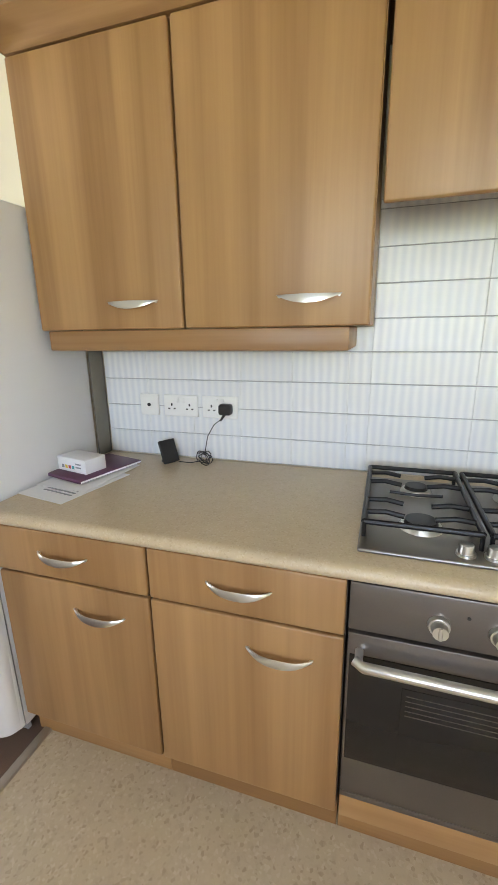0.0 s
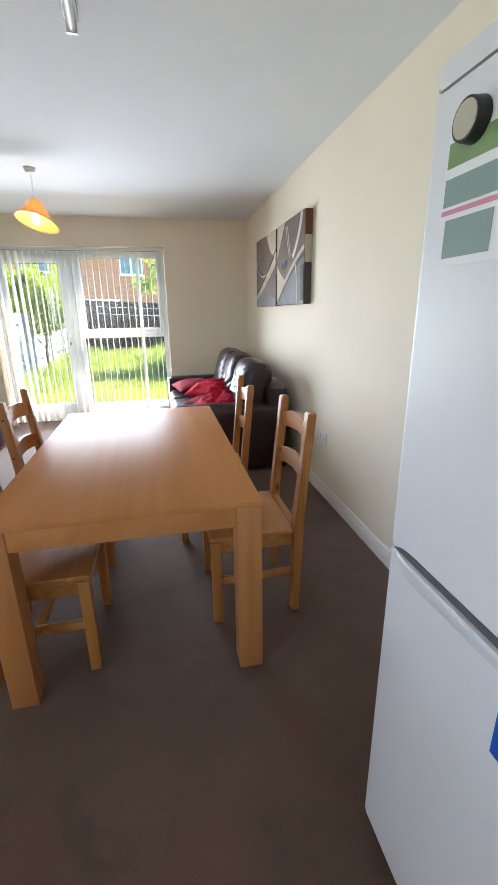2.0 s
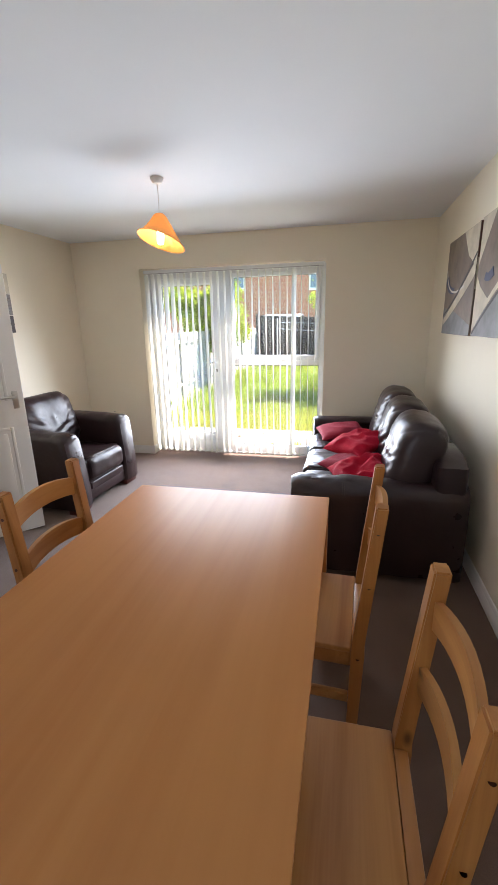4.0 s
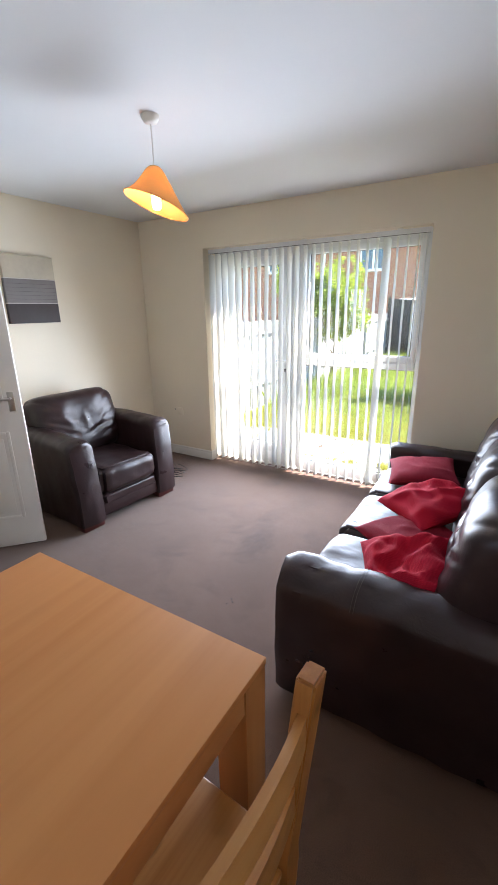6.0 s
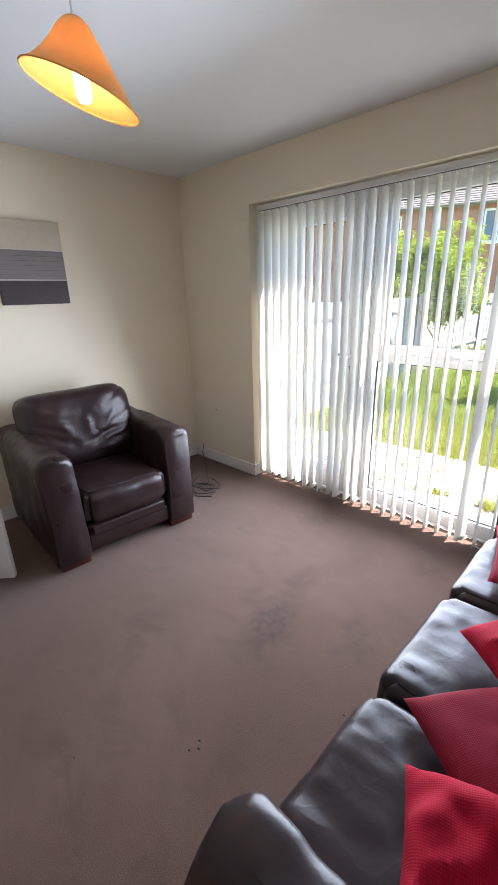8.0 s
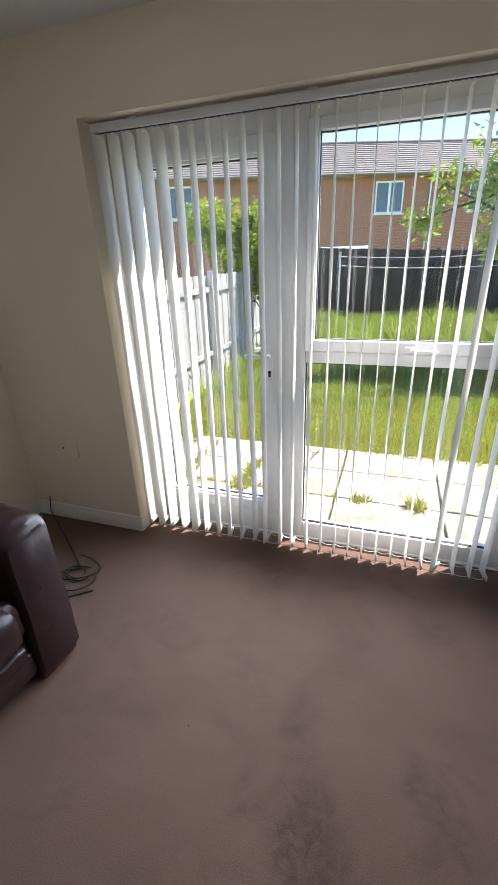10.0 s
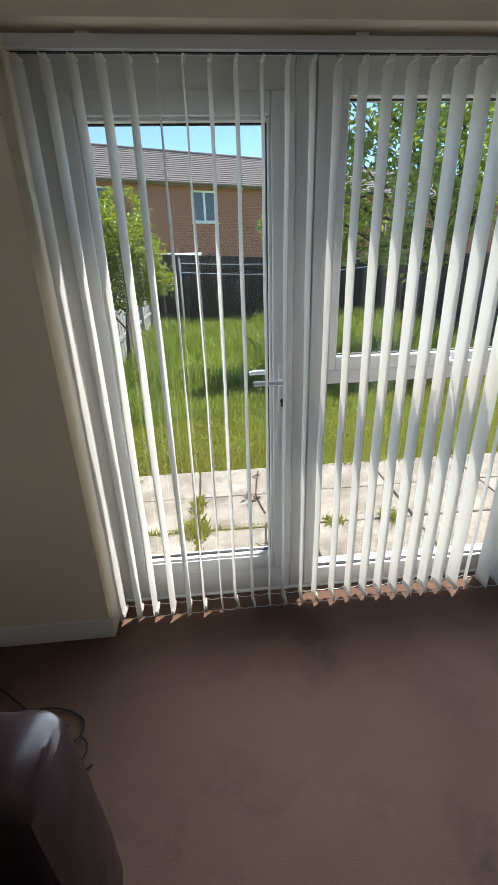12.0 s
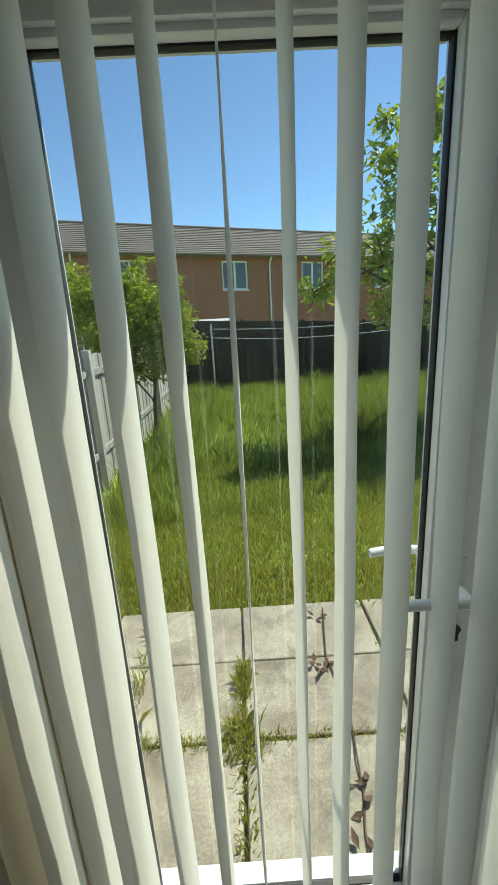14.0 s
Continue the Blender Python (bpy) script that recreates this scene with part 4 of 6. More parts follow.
pelmet = thing("light_pelmet", (XU + 0.02, -0.125, 1.3845), "beech laminate pelmet under the wall cabinets", "pelmet")
part("front_board", box(B(), (XU + 0.012, -0.622, 1.320), (XU + 0.032, 0.372, 1.3845), 0.004), M_UNIT_H, pelmet)
for ya in (0.352, -0.622):
    part("return_board", box(B(), (XU + 0.034, ya, 1.320), (-0.004, ya + 0.020, 1.3845), 0.004), M_UNIT_H, pelmet)
bm = box(B(), (-0.30, -1.275, 1.750), (-0.02, -0.692, 1.779), 0.004)
tagged(part("cooker_hood", bm, M_STEEL), "slim grey extractor hood under the short wall cabinet", "cooker hood")

# items on the worktop and the tiles
sock = thing("wall_socket", (-0.012, 0.048, 1.09), "white double power socket on the tiled wall", "socket", "kitchen sockets")


def plate(parent, y0, y1, z0, z1, x=-0.013):
    return part("faceplate", box(B(), (x - 0.009, y1, z0), (x, y0, z1), 0.003), M_SOCKET, parent)


def pins(parent, y, z, x=-0.022):
    bm = box(B(), (x - 0.0012, y - 0.003, z + 0.006), (x + 0.002, y + 0.003, z + 0.016))
    box(bm, (x - 0.0012, y - 0.016, z - 0.008), (x + 0.002, y - 0.008, z - 0.003))
    box(bm, (x - 0.0012, y + 0.008, z - 0.008), (x + 0.002, y + 0.016, z - 0.003))
    part("pin_holes", bm, M_BLACK, parent)


def rocker(parent, y, z, x=-0.022):
    part("switch", box(B(), (x - 0.004, y - 0.006, z - 0.010), (x + 0.001, y + 0.006, z + 0.010), 0.002), M_SOCKET, parent)


plate(sock, 0.122, -0.026, 1.047, 1.133)
for y in (0.087, 0.009):
    pins(sock, y, 1.083)
for y in (0.060, 0.036):
    rocker(sock, y, 1.112)
s2 = thing("wall_socket", (-0.012, 0.19, 1.09), "white single flex outlet plate on the tiled wall", "socket", "kitchen sockets")
plate(s2, 0.231, 0.147, 1.047, 1.133)
part("outlet", cyl(B(), (-0.021, 0.190, 1.09), (-0.026, 0.190, 1.09), 0.007, n=12), M_BLACK, s2, "round black cable outlet")
s3 = thing("wall_socket", (-0.012, -0.118, 1.09), "white double power socket with a black plug in it", "socket", "kitchen sockets")
plate(s3, -0.046, -0.192, 1.047, 1.133)
pins(s3, -0.085, 1.083)
for y in (-0.108, -0.132):
    rocker(s3, y, 1.112)
ch = thing("charger", (-0.05, -0.15, 1.09), "black mains plug with a thin coiled lead", "charger")
bm = box(B(), (-0.062, -0.176, 1.066), (-0.0225, -0.126, 1.108), 0.010, 3)
cyl(bm, (-0.050, -0.150, 1.07), (-0.058, -0.135, 1.045), 0.006, 0.004, 8)
part("plug", bm, M_BLACK, ch)
pts = [(-0.056, -0.136, 1.05), (-0.062, -0.11, 1.03), (-0.07, -0.085, 0.985), (-0.075, -0.075, 0.93), (-0.08, -0.08, 0.885)]
for k in range(40):
    a = k * 0.72
    pts.append((-0.085 + 0.018 * math.sin(a * 0.37) + 0.010 * math.cos(a), -0.075 + 0.030 * math.cos(a * 1.0) + 0.012 * math.sin(a * 0.31), 0.900 + 0.024 * math.sin(a + 0.4 * math.sin(a * 0.23)) + 0.0))
pts += [(-0.095, -0.02, 0.880), (-0.10, 0.03, 0.882)]
part("lead", tube(B(), pts, 0.0018, 6), M_BLACK, ch)
disp = thing("energy_display", (-0.10, 0.06, 0.875), "small black plastic desk display on the worktop", "display")
bm = box(B(), (-0.006, -0.036, 0.0), (0.006, 0.036, 0.092), 0.004, 3)
bmesh.ops.transform(bm, matrix=pose(-0.105, 0.058, 0.878, 0, 22, 62), verts=bm.verts)
part("case", bm, M_BLACK, disp)
bm = box(B(), (0, -0.02, 0), (0.045, 0.02, 0.01), 0.003)
bmesh.ops.transform(bm, matrix=pose(-0.105, 0.058, 0.8755, 0, 0, 62), verts=bm.verts)
part("stand", bm, M_BLACK, disp)


pap = thing("paper_leaflet", (-0.40, 0.27, 0.8755), "white printed leaflet lying on the worktop", "paper", "papers on the worktop")


def on_paper(z, x, y, w, d, rot, mat, parent, name="sheet"):
    bm = box(B(), (-w / 2, -d / 2, 0), (w / 2, d / 2, 0.0015))
    bmesh.ops.transform(bm, matrix=pose(x, y, z, 0, 0, rot), verts=bm.verts)
    return part(name, bm, mat, parent)


on_paper(0.8755, -0.400, 0.270, 0.297, 0.21, -10, M_PAPER, pap)
for k in range(4):
    on_paper(0.8772, -0.49 + k * 0.018, 0.27, 0.006, 0.13, -10, M_INK, pap, "print_line")
on_paper(0.8772, -0.31, 0.21, 0.09, 0.06, -10, M_PURPLE, pap, "print_block")
pap2 = thing("paper_leaflet", (-0.33, 0.265, 0.878), "white brochure with plum printing under a folder", "paper", "papers on the worktop")
on_paper(0.8790, -0.315, 0.275, 0.297, 0.21, -4, M_PAPER, pap2)
on_paper(0.8807, -0.22, 0.22, 0.07, 0.05, -4, M_PURPLE, pap2, "print_block")
fold = thing("folder", (-0.26, 0.29, 0.881), "plum card folder on top of the leaflets", "folder")
bm = box(B(), (-0.14, -0.095, 0), (0.14, 0.095, 0.012), 0.003)
bmesh.ops.transform(bm, matrix=pose(-0.265, 0.292, 0.8825, 0, 0, -14), verts=bm.verts)
part("cover", bm, M_PURPLE, fold)
bm = box(B(), (-0.137, -0.0965, 0.003), (0.137, -0.0945, 0.009))
bmesh.ops.transform(bm, matrix=pose(-0.265, 0.292, 0.8825, 0, 0, -14), verts=bm.verts)
part("pages", bm, M_PAPER, fold)
ctn = thing("carton", (-0.29, 0.33, 0.895), "small white carton with coloured printed squares", "box")
CM = pose(-0.305, 0.318, 0.895, 0, 0, -12)
bm = box(B(), (-0.045, -0.075, 0), (0.045, 0.075, 0.052), 0.002)
bmesh.ops.transform(bm, matrix=CM, verts=bm.verts)
part("body", bm, M_PAPER, ctn)
for k, mm in enumerate((M_INK, M_YELLOW, M_REDINK, M_TEALINK)):
    bm = box(B(), (-0.0458, 0.04 - k * 0.018, 0.012), (-0.0448, 0.052 - k * 0.018, 0.024))
    bmesh.ops.transform(bm, matrix=CM, verts=bm.verts)
    part("print_square", bm, mm, ctn)
for k in range(2):
    bm = box(B(), (-0.0458, -0.05, 0.018 + k * 0.012), (-0.0448, -0.022, 0.023 + k * 0.012))
    bmesh.ops.transform(bm, matrix=CM, verts=bm.verts)
    part("print_line", bm, M_INK, ctn)

# added grey-brown strip: stands in for the shaded wall behind the fridge
bm = box(B(), (-0.098, 0.398, 0.8755), (-0.0135, 0.4035, 1.3845), 0.001)
tagged(part("gap_shade_strip", bm, M_GAP_SHADE), "grey-brown strip added as the shaded gap between the fridge and the tiles", "filler strip")

# fridge freezer
fr = thing("fridge_freezer", (-0.42, 0.672, 0), "tall white fridge freezer with magnets and leaflets on its door", "fridge")
FYA, FYB, FXF = 0.405, 0.925, -0.718


def fridge_door(z0, z1):
    """A door with a broad rounding on its upright front edges."""
    r = 0.052
    out = []
    for k in range(9):
        a = math.pi / 2 * k / 8
        out.append((FXF + r - r * math.sin(a), FYA + r - r * math.cos(a)))
    for k in range(9):
        a = math.pi / 2 * k / 8
        out.append((FXF + r * 0.4 - r * 0.4 * math.cos(a), FYB - r * 0.4 + r * 0.4 * math.sin(a)))
    out += [(FXF + 0.068, FYB), (FXF + 0.068, FYA)]
    bm = prism(B(), out, 2, z0, z1)
    bmesh.ops.bevel(bm, geom=[e for e in bm.edges if abs(e.verts[0].co.z - e.verts[1].co.z) < 1e-5 and e.verts[0].co.x < FXF + 0.06 and e.verts[1].co.x < FXF + 0.06], offset=0.005, segments=2, affect='EDGES')
    return bm


part("body", box(B(), (FXF + 0.075, FYA + 0.002, 0.035), (-0.10, FYB - 0.002, 1.768), 0.006), M_FRIDGE, fr)
up = part("fridge_door", fridge_door(0.912, 1.738), M_FRIDGE, fr)
lo = part("freezer_door", fridge_door(0.048, 0.905), M_FRIDGE, fr)
tp = part("top_panel", fridge_door(1.743, 1.778), M_FRIDGE, fr)
for k in range(4):
    part("mark", box(B(), (FXF - 0.0008, 0.68 + k * 0.022, 1.756), (FXF + 0.002, 0.693 + k * 0.022, 1.764)), M_PLASTIC, tp)
bm = box(B(), (FXF + 0.066, FYA + 0.004, 0.05), (FXF + 0.0755, FYB - 0.004, 1.765))
part("door_seal", bm, M_PLASTIC, fr, "grey door seal")
bm = B()
rows = []
for k in range(19):
    t = k / 18
    y = 0.893 - 0.395 * t
    e = min(1.0, min(t, 1 - t) * 7) ** 0.5
    zt, zl = 0.909, 0.909 - 0.050 * e * (1 - 0.35 * t)
    rows.append([bm.verts.new(p) for p in ((FXF + 0.004, y, zl), (FXF - 0.004 * e - 0.0004, y, zl + 0.004), (FXF - 0.013 * e - 0.0004, y, (zl + zt) / 2 + 0.006), (FXF - 0.015 * e - 0.0004, y, zt - 0.004), (FXF - 0.010 * e - 0.0004, y, zt), (FXF + 0.004, y, zt))])
for a, b in zip(rows, rows[1:]):
    for k in range(5):
        bm.faces.new((a[k], a[k + 1], b[k + 1], b[k]))
part("handle", bm, M_FRIDGE, lo, "moulded white grip")
# dark strip on the door face, painted as the shade of the grip hollow
bm = B()
rows = []
for k in range(19):
    t = k / 18
    y = 0.898 - 0.405 * t
    e = min(1.0, min(t, 1 - t) * 8) ** 0.5
    rows.append([bm.verts.new(p) for p in ((FXF + 0.003, y, 0.9095), (FXF - 0.0016, y, 0.9095), (FXF - 0.0016, y, 0.911 + 0.014 * e), (FXF + 0.003, y, 0.911 + 0.014 * e))])
for a, b in zip(rows, rows[1:]):
    for k in range(4):
        bm.faces.new((a[k], a[(k + 1) % 4], b[(k + 1) % 4], b[k]))
bm.faces.new(rows[0])
bm.faces.new(rows[-1][::-1])
part("grip_shade", bm, M_GRIP_SHADE, up, "dark strip painted as the grip's shade")
for y in (FYA + 0.05, FYB - 0.05):
    for x in (FXF + 0.11, -0.16):
        part("foot", cyl(B(), (x, y, 0.0005), (x, y, 0.036), 0.02, n=14), M_BLACK, fr)
part("kick_plate", box(B(), (FXF + 0.085, FYA + 0.01, 0.006), (FXF + 0.1, FYB - 0.01, 0.034)), M_PLASTIC, fr)
part("hinge", box(B(), (FXF + 0.02, FYA + 0.004, 0.9055), (FXF + 0.07, FYA + 0.05, 0.9115), 0.002), M_PLASTIC, fr)


def on_fridge(name, y0, y1, z0, z1, mat, label, cat, t=0.002):
    return tagged(part(name, box(B(), (FXF - t, y0, z0), (FXF - 0.0003, y1, z1)), mat), label, cat)


def mark_on(parent, name, y0, y1, z0, z1, mat, t=0.003):
    part(name, box(B(), (FXF - t, y0, z0), (FXF - t + 0.0012, y1, z1)), mat, parent)


card = on_fridge("leaflet", 0.715, 0.865, 1.475, 1.665, M_PAPER, "folded green and white leaflet held by a magnet on the fridge", "leaflet")
mark_on(card, "print_block", 0.735, 0.86, 1.620, 1.655, M_GREENINK)
mark_on(card, "print_block", 0.735, 0.86, 1.565, 1.605, M_SLATEINK)
mark_on(card, "print_line", 0.73, 0.862, 1.553, 1.560, M_PINKINK)
mark_on(card, "print_block", 0.745, 0.85, 1.488, 1.545, M_SLATEINK)
mg = thing("magnet", (FXF, 0.805, 1.668), "round black and cream bottle-top magnet on the fridge", "magnet")
part("rim", cyl(B(), (FXF - 0.002, 0.805, 1.668), (FXF - 0.022, 0.805, 1.668), 0.030, 0.028, 28), M_BLACK, mg)
part("face", cyl(B(), (FXF - 0.021, 0.805, 1.668), (FXF - 0.0235, 0.805, 1.668), 0.025, 0.024, 28), M_BAND_CREAM, mg)
c2 = on_fridge("photo_magnet", 0.447, 0.510, 1.497, 1.560, M_PAPER, "small square white magnet with a blurred print on the fridge", "magnet", 0.004)
mark_on(c2, "print_block", 0.462, 0.50, 1.530, 1.548, M_INK, 0.005)
mark_on(c2, "print_line", 0.46, 0.50, 1.510, 1.522, M_PINKINK, 0.005)
bs = on_fridge("sticker", 0.436, 0.578, 0.724, 0.824, M_BLUESTICK, "blue sticker with white lines of print on the freezer door", "sticker", 0.0015)
for k, (a, b) in enumerate(((0.46, 0.50), (0.455, 0.548), (0.455, 0.548), (0.452, 0.55), (0.47, 0.54), (0.475, 0.54))):
    mark_on(bs, "print_line", a, b, 0.800 - k * 0.0115, 0.806 - k * 0.0115, M_PAPER, 0.0026)

# ---- dining table and chairs ----
TX0, TX1, TY0, TY1, TZ = -1.833, -0.868, 1.512, 3.146, 0.753
tb = thing("dining_table", ((TX0 + TX1) / 2, (TY0 + TY1) / 2, 0), "long beech veneer dining table with square legs", "table")
part("tabletop", box(B(), (TX0, TY0, TZ - 0.022), (TX1, TY1, TZ), 0.003), M_TABLE, tb)
L = 0.095
for x0 in (TX0 + 0.002, TX1 - L - 0.002):
    for y0 in (TY0 + 0.002, TY1 - L - 0.002):
        part("leg", box(B(), (x0, y0, 0.001), (x0 + L, y0 + L, TZ - 0.0225), 0.003), M_TABLE_LEG, tb)
for x0 in (TX0 + 0.006, TX1 - 0.028):
    part("apron", box(B(), (x0, TY0 + L + 0.002, TZ - 0.10), (x0 + 0.022, TY1 - L - 0.002, TZ - 0.0225), 0.002), M_TABLE, tb)
for y0 in (TY0 + 0.006, TY1 - 0.028):
    part("apron", box(B(), (TX0 + L + 0.002, y0, TZ - 0.10), (TX1 - L - 0.002, y0 + 0.022, TZ - 0.0225), 0.002), M_TABLE, tb)


def plank_bow(y0, y1, z0, z1, x, depth, t, arch):
    """A back rail bowed in plan, with an arched top edge."""
    bm = B()
    n = 10
    rows = []
    for i in range(n + 1):
        s = i / n * 2 - 1
        y = y0 + (y1 - y0) * i / n
        xx = x + depth * (1 - s * s)
        zt = z1 + arch * (1 - s * s)
        zb = z0 + arch * 0.8 * (1 - s * s)
        rows.append([bm.verts.new(p) for p in ((xx, y, zb), (xx + t, y, zb), (xx + t, y, zt), (xx, y, zt))])
    for a, b in zip(rows, rows[1:]):
        for k in range(4):
            bm.faces.new((a[k], a[(k + 1) % 4], b[(k + 1) % 4], b[k]))
    bm.faces.new(rows[0])
    bm.faces.new(rows[-1][::-1])
    bmesh.ops.bevel(bm, geom=[e for e in bm.edges if e.calc_face_angle(0) > 1.0], offset=0.003, segments=1, affect='EDGES')
    return bm


def pine_chair():
    """A ladder-back pine chair; its front faces -X, its back stands at X = 0."""
    c = thing("dining_chair", (0, 0, 0), "knotty waxed pine ladder-back dining chair with a plank seat", "chair", "chairs round the table")
    W = 0.225
    for s in (-1, 1):
        bm = B()
        out = [(-0.052, 0.001), (-0.014, 0.001), (0.000, 0.43), (-0.002, 0.47), (0.045, 0.99), (0.006, 0.99), (-0.045, 0.47), (-0.046, 0.43)]
        prism(bm, out, 1, s * W - 0.026 * (1 + s) + 0.0, s * W + 0.026 * (1 - s))
        bmesh.ops.bevel(bm, geom=list(bm.edges), offset=0.005, segments=2, affect='EDGES')
        part("back_post", bm, M_PINE, c)
        bm = box(B(), (-0.43, s * W - 0.022 * (1 + s), 0.001), (-0.386, s * W + 0.022 * (1 - s), 0.427), 0.004)
        part("front_leg", bm, M_PINE, c)
        bm = box(B(), (-0.384, s * (W - 0.022) - 0.010, 0.365), (-0.048, s * (W - 0.022) + 0.010, 0.427), 0.003)
        part("side_rail", bm, M_PINE_Y, c)
        bm = box(B(), (-0.384, s * (W - 0.022) - 0.010, 0.200), (-0.050, s * (W - 0.022) + 0.010, 0.238), 0.003)
        part("stretcher", bm, M_PINE_Y, c)
        bm = B()
        for z in (0.90, 0.70, 0.41):
            cyl(bm, ((z - 0.47) * 0.083 - 0.018, s * (W + 0.0005) - 0.001, z), ((z - 0.47) * 0.083 - 0.018, s * (W + 0.0015), z), 0.006, n=10)
        part("peg", bm, M_FOOT, c, "dark wooden pegs")
    for z0, dx in ((0.835, 0.012), (0.645, -0.006)):
        bm = plank_bow(-W + 0.05, W - 0.05, z0, z0 + 0.078, dx, 0.022, 0.018, 0.022)
        part("back_rail", bm, M_PINE_Y, c)
    bm = box(B(), (-0.435, -W + 0.002, 0.428), (-0.048, W - 0.002, 0.452), 0.006, 3)
    box(bm, (-0.0475, -W + 0.054, 0.4285), (-0.012, W - 0.054, 0.4515), 0.004)
    part("seat", bm, M_PINE_Y, c)
    part("front_rail", box(B(), (-0.42, -W + 0.046, 0.365), (-0.40, W - 0.046, 0.427), 0.003), M_PINE_Y, c)
    part("rear_rail", box(B(), (-0.036, -W + 0.054, 0.365), (-0.016, W - 0.054, 0.427), 0.003), M_PINE_Y, c)
    part("cross_stretcher", box(B(), (-0.23, -W + 0.034, 0.205), (-0.20, W - 0.034, 0.233), 0.003), M_PINE_Y, c)
    return c


ch0 = pine_chair()
ch0.matrix_basis = pose(-0.605, 2.02, 0, 0, 0, 0)
copy_thing(ch0, pose(-0.702, 2.752, 0, 0, 0, -3))
copy_thing(ch0, pose(-1.955, 1.862, 0, 0, 0, 180))
copy_thing(ch0, pose(-1.965, 2.622, 0, 0, 0, 180))

# ---- sofa ----
SX0, SX1, SY0, SY1 = -1.118, -0.10, 3.65, 5.67


def arm(bm, y0, y1, x0, x1, top, z0=0.045, seed=0.0, bulge=0.012, pleat=0.004, skew=0.0):
    """A padded sofa arm along X: rolled top, creased hide, pleated front end at x0."""
    nx, prof = 60, []
    w = (y1 - y0) / 2
    r = w * 0.74
    nside, narc = 10, 18
    for k in range(nside):
        prof.append((-w, z0 + (top - r - z0) * k / nside))
    for k in range(narc + 1):
        a = math.pi * k / narc
        c, q = math.cos(a), math.sin(a)
        prof.append((-w * math.copysign(abs(c) ** 0.8, c) + skew * w * q, top - r + r * q ** 0.85))
    for k in range(nside - 1, -1, -1):
        prof.append((w, z0 + (top - r - z0) * k / nside))
    yc = (y0 + y1) / 2
    rows = []
    for i in range(nx + 1):
        s = i / nx
        x = x0 + (x1 - x0) * s
        k = 1.0 - 0.10 * max(0.0, 1 - i / 2.5) ** 2 - 0.07 * (i == nx)
        row = []
        for u, z in prof:
            p = Vector((x, yc + u * k, z0 + (z - z0) * (1.0 - 0.025 * max(0.0, 1 - i / 2.5) ** 2)))
            d = noise.noise(p * 6 + Vector((seed, 0, 0))) * bulge * 0.5 + noise.noise(p * 15 + Vector((0, seed, 0))) * bulge * 0.22
            fold = max(0.0, 1 - 5.0 * abs(noise.noise(Vector((p.x * 9 + seed, p.y * 13, p.z * 13 + seed)))))
            d += 0.10 * bulge * fold * math.exp(-(s / 0.45) ** 2)
            if z > top - r:
                p.z += d
            p.y += d * (1 if u > 0 else -1)
            row.append(bm.verts.new(p))
        rows.append(row)
    for a, b in zip(rows, rows[1:]):
        for k in range(len(prof) - 1):
            bm.faces.new((a[k], a[k + 1], b[k + 1], b[k]))
        bm.faces.new((a[-1], a[0], b[0], b[-1]))
    row, n = rows[0], len(prof)
    strips = []
    half = n // 2
    for k in range(half):
        a, b = row[k], row[n - 1 - k]
        line = [a]
        for m in range(1, 8):
            p = a.co.lerp(b.co, m / 8)
            e = 1 - (2 * m / 8 - 1) ** 2
            crease = max(0.0, 1 - 4.0 * abs(noise.noise(Vector((seed, p.y * 5, p.z * 17)))))
            p.x -= (0.012 * e + pleat * crease * (0.4 + 0.6 * e)) * math.copysign(1, x1 - x0)
            line.append(bm.verts.new(p))
        strips.append(line + [b])
    for la, lb in zip(strips, strips[1:]):
        for m in range(8):
            bm.faces.new((la[m], lb[m], lb[m + 1], la[m + 1]))
    if n % 2:
        la = strips[-1]
        for m in range(8):
            bm.faces.new((la[m], row[half], la[m + 1]))
    row = rows[-1]
    c = bm.verts.new((row[0].co.x + 0.014, yc, (z0 + top) / 2))
    for k in range(len(row)):
        bm.faces.new((row[k], row[(k + 1) % len(row)], c))
    bmesh.ops.recalc_face_normals(bm, faces=bm.faces)
    return bm


sofa = thing("sofa", (-0.6, 4.66, 0), "dark brown leather three-seat sofa with creased cushions", "sofa")
AW = 0.208
part("arm", arm(B(), SY0, SY0 + AW, SX0 + 0.004, SX1, 0.628, seed=1.0, bulge=0.022, skew=0.28), M_LEATHER, sofa)
part("arm", arm(B(), SY1 - AW, SY1, SX0 + 0.016, SX1, 0.628, seed=5.0, skew=-0.28), M_LEATHER, sofa)
part("base", box(B(), (SX0 + 0.05, SY0 + AW - 0.02, 0.05), (SX1, SY1 - AW + 0.02, 0.27), 0.02, 3), M_LEATHER, sofa)
part("back_frame", soft(B(), (-0.30, SY0 + 0.02, 0.06), (SX1, SY1 - 0.02, 0.80), 9, 0.004, 3.0), M_LEATHER, sofa)
ys = [SY0 + AW - 0.005, 4.355, 4.905, SY1 - AW + 0.005]
for k in range(3):
    bm = soft(B(), (SX0 + 0.0, ys[k] + 0.002, 0.245), (-0.28, ys[k + 1] - 0.002, 0.475), 6.5, 0.007, 11.0 + k * 7, 40, 6.0)
    for v in bm.verts:
        w = math.exp(-((v.co.x - SX0 - 0.07) / 0.09) ** 2) if v.co.z > 0.38 else 0.0
        v.co.z += 0.0035 * w * noise.noise(Vector((v.co.y * 26, v.co.x * 6, k * 3.3)))
    part("seat_cushion", bm, M_LEATHER, sofa)


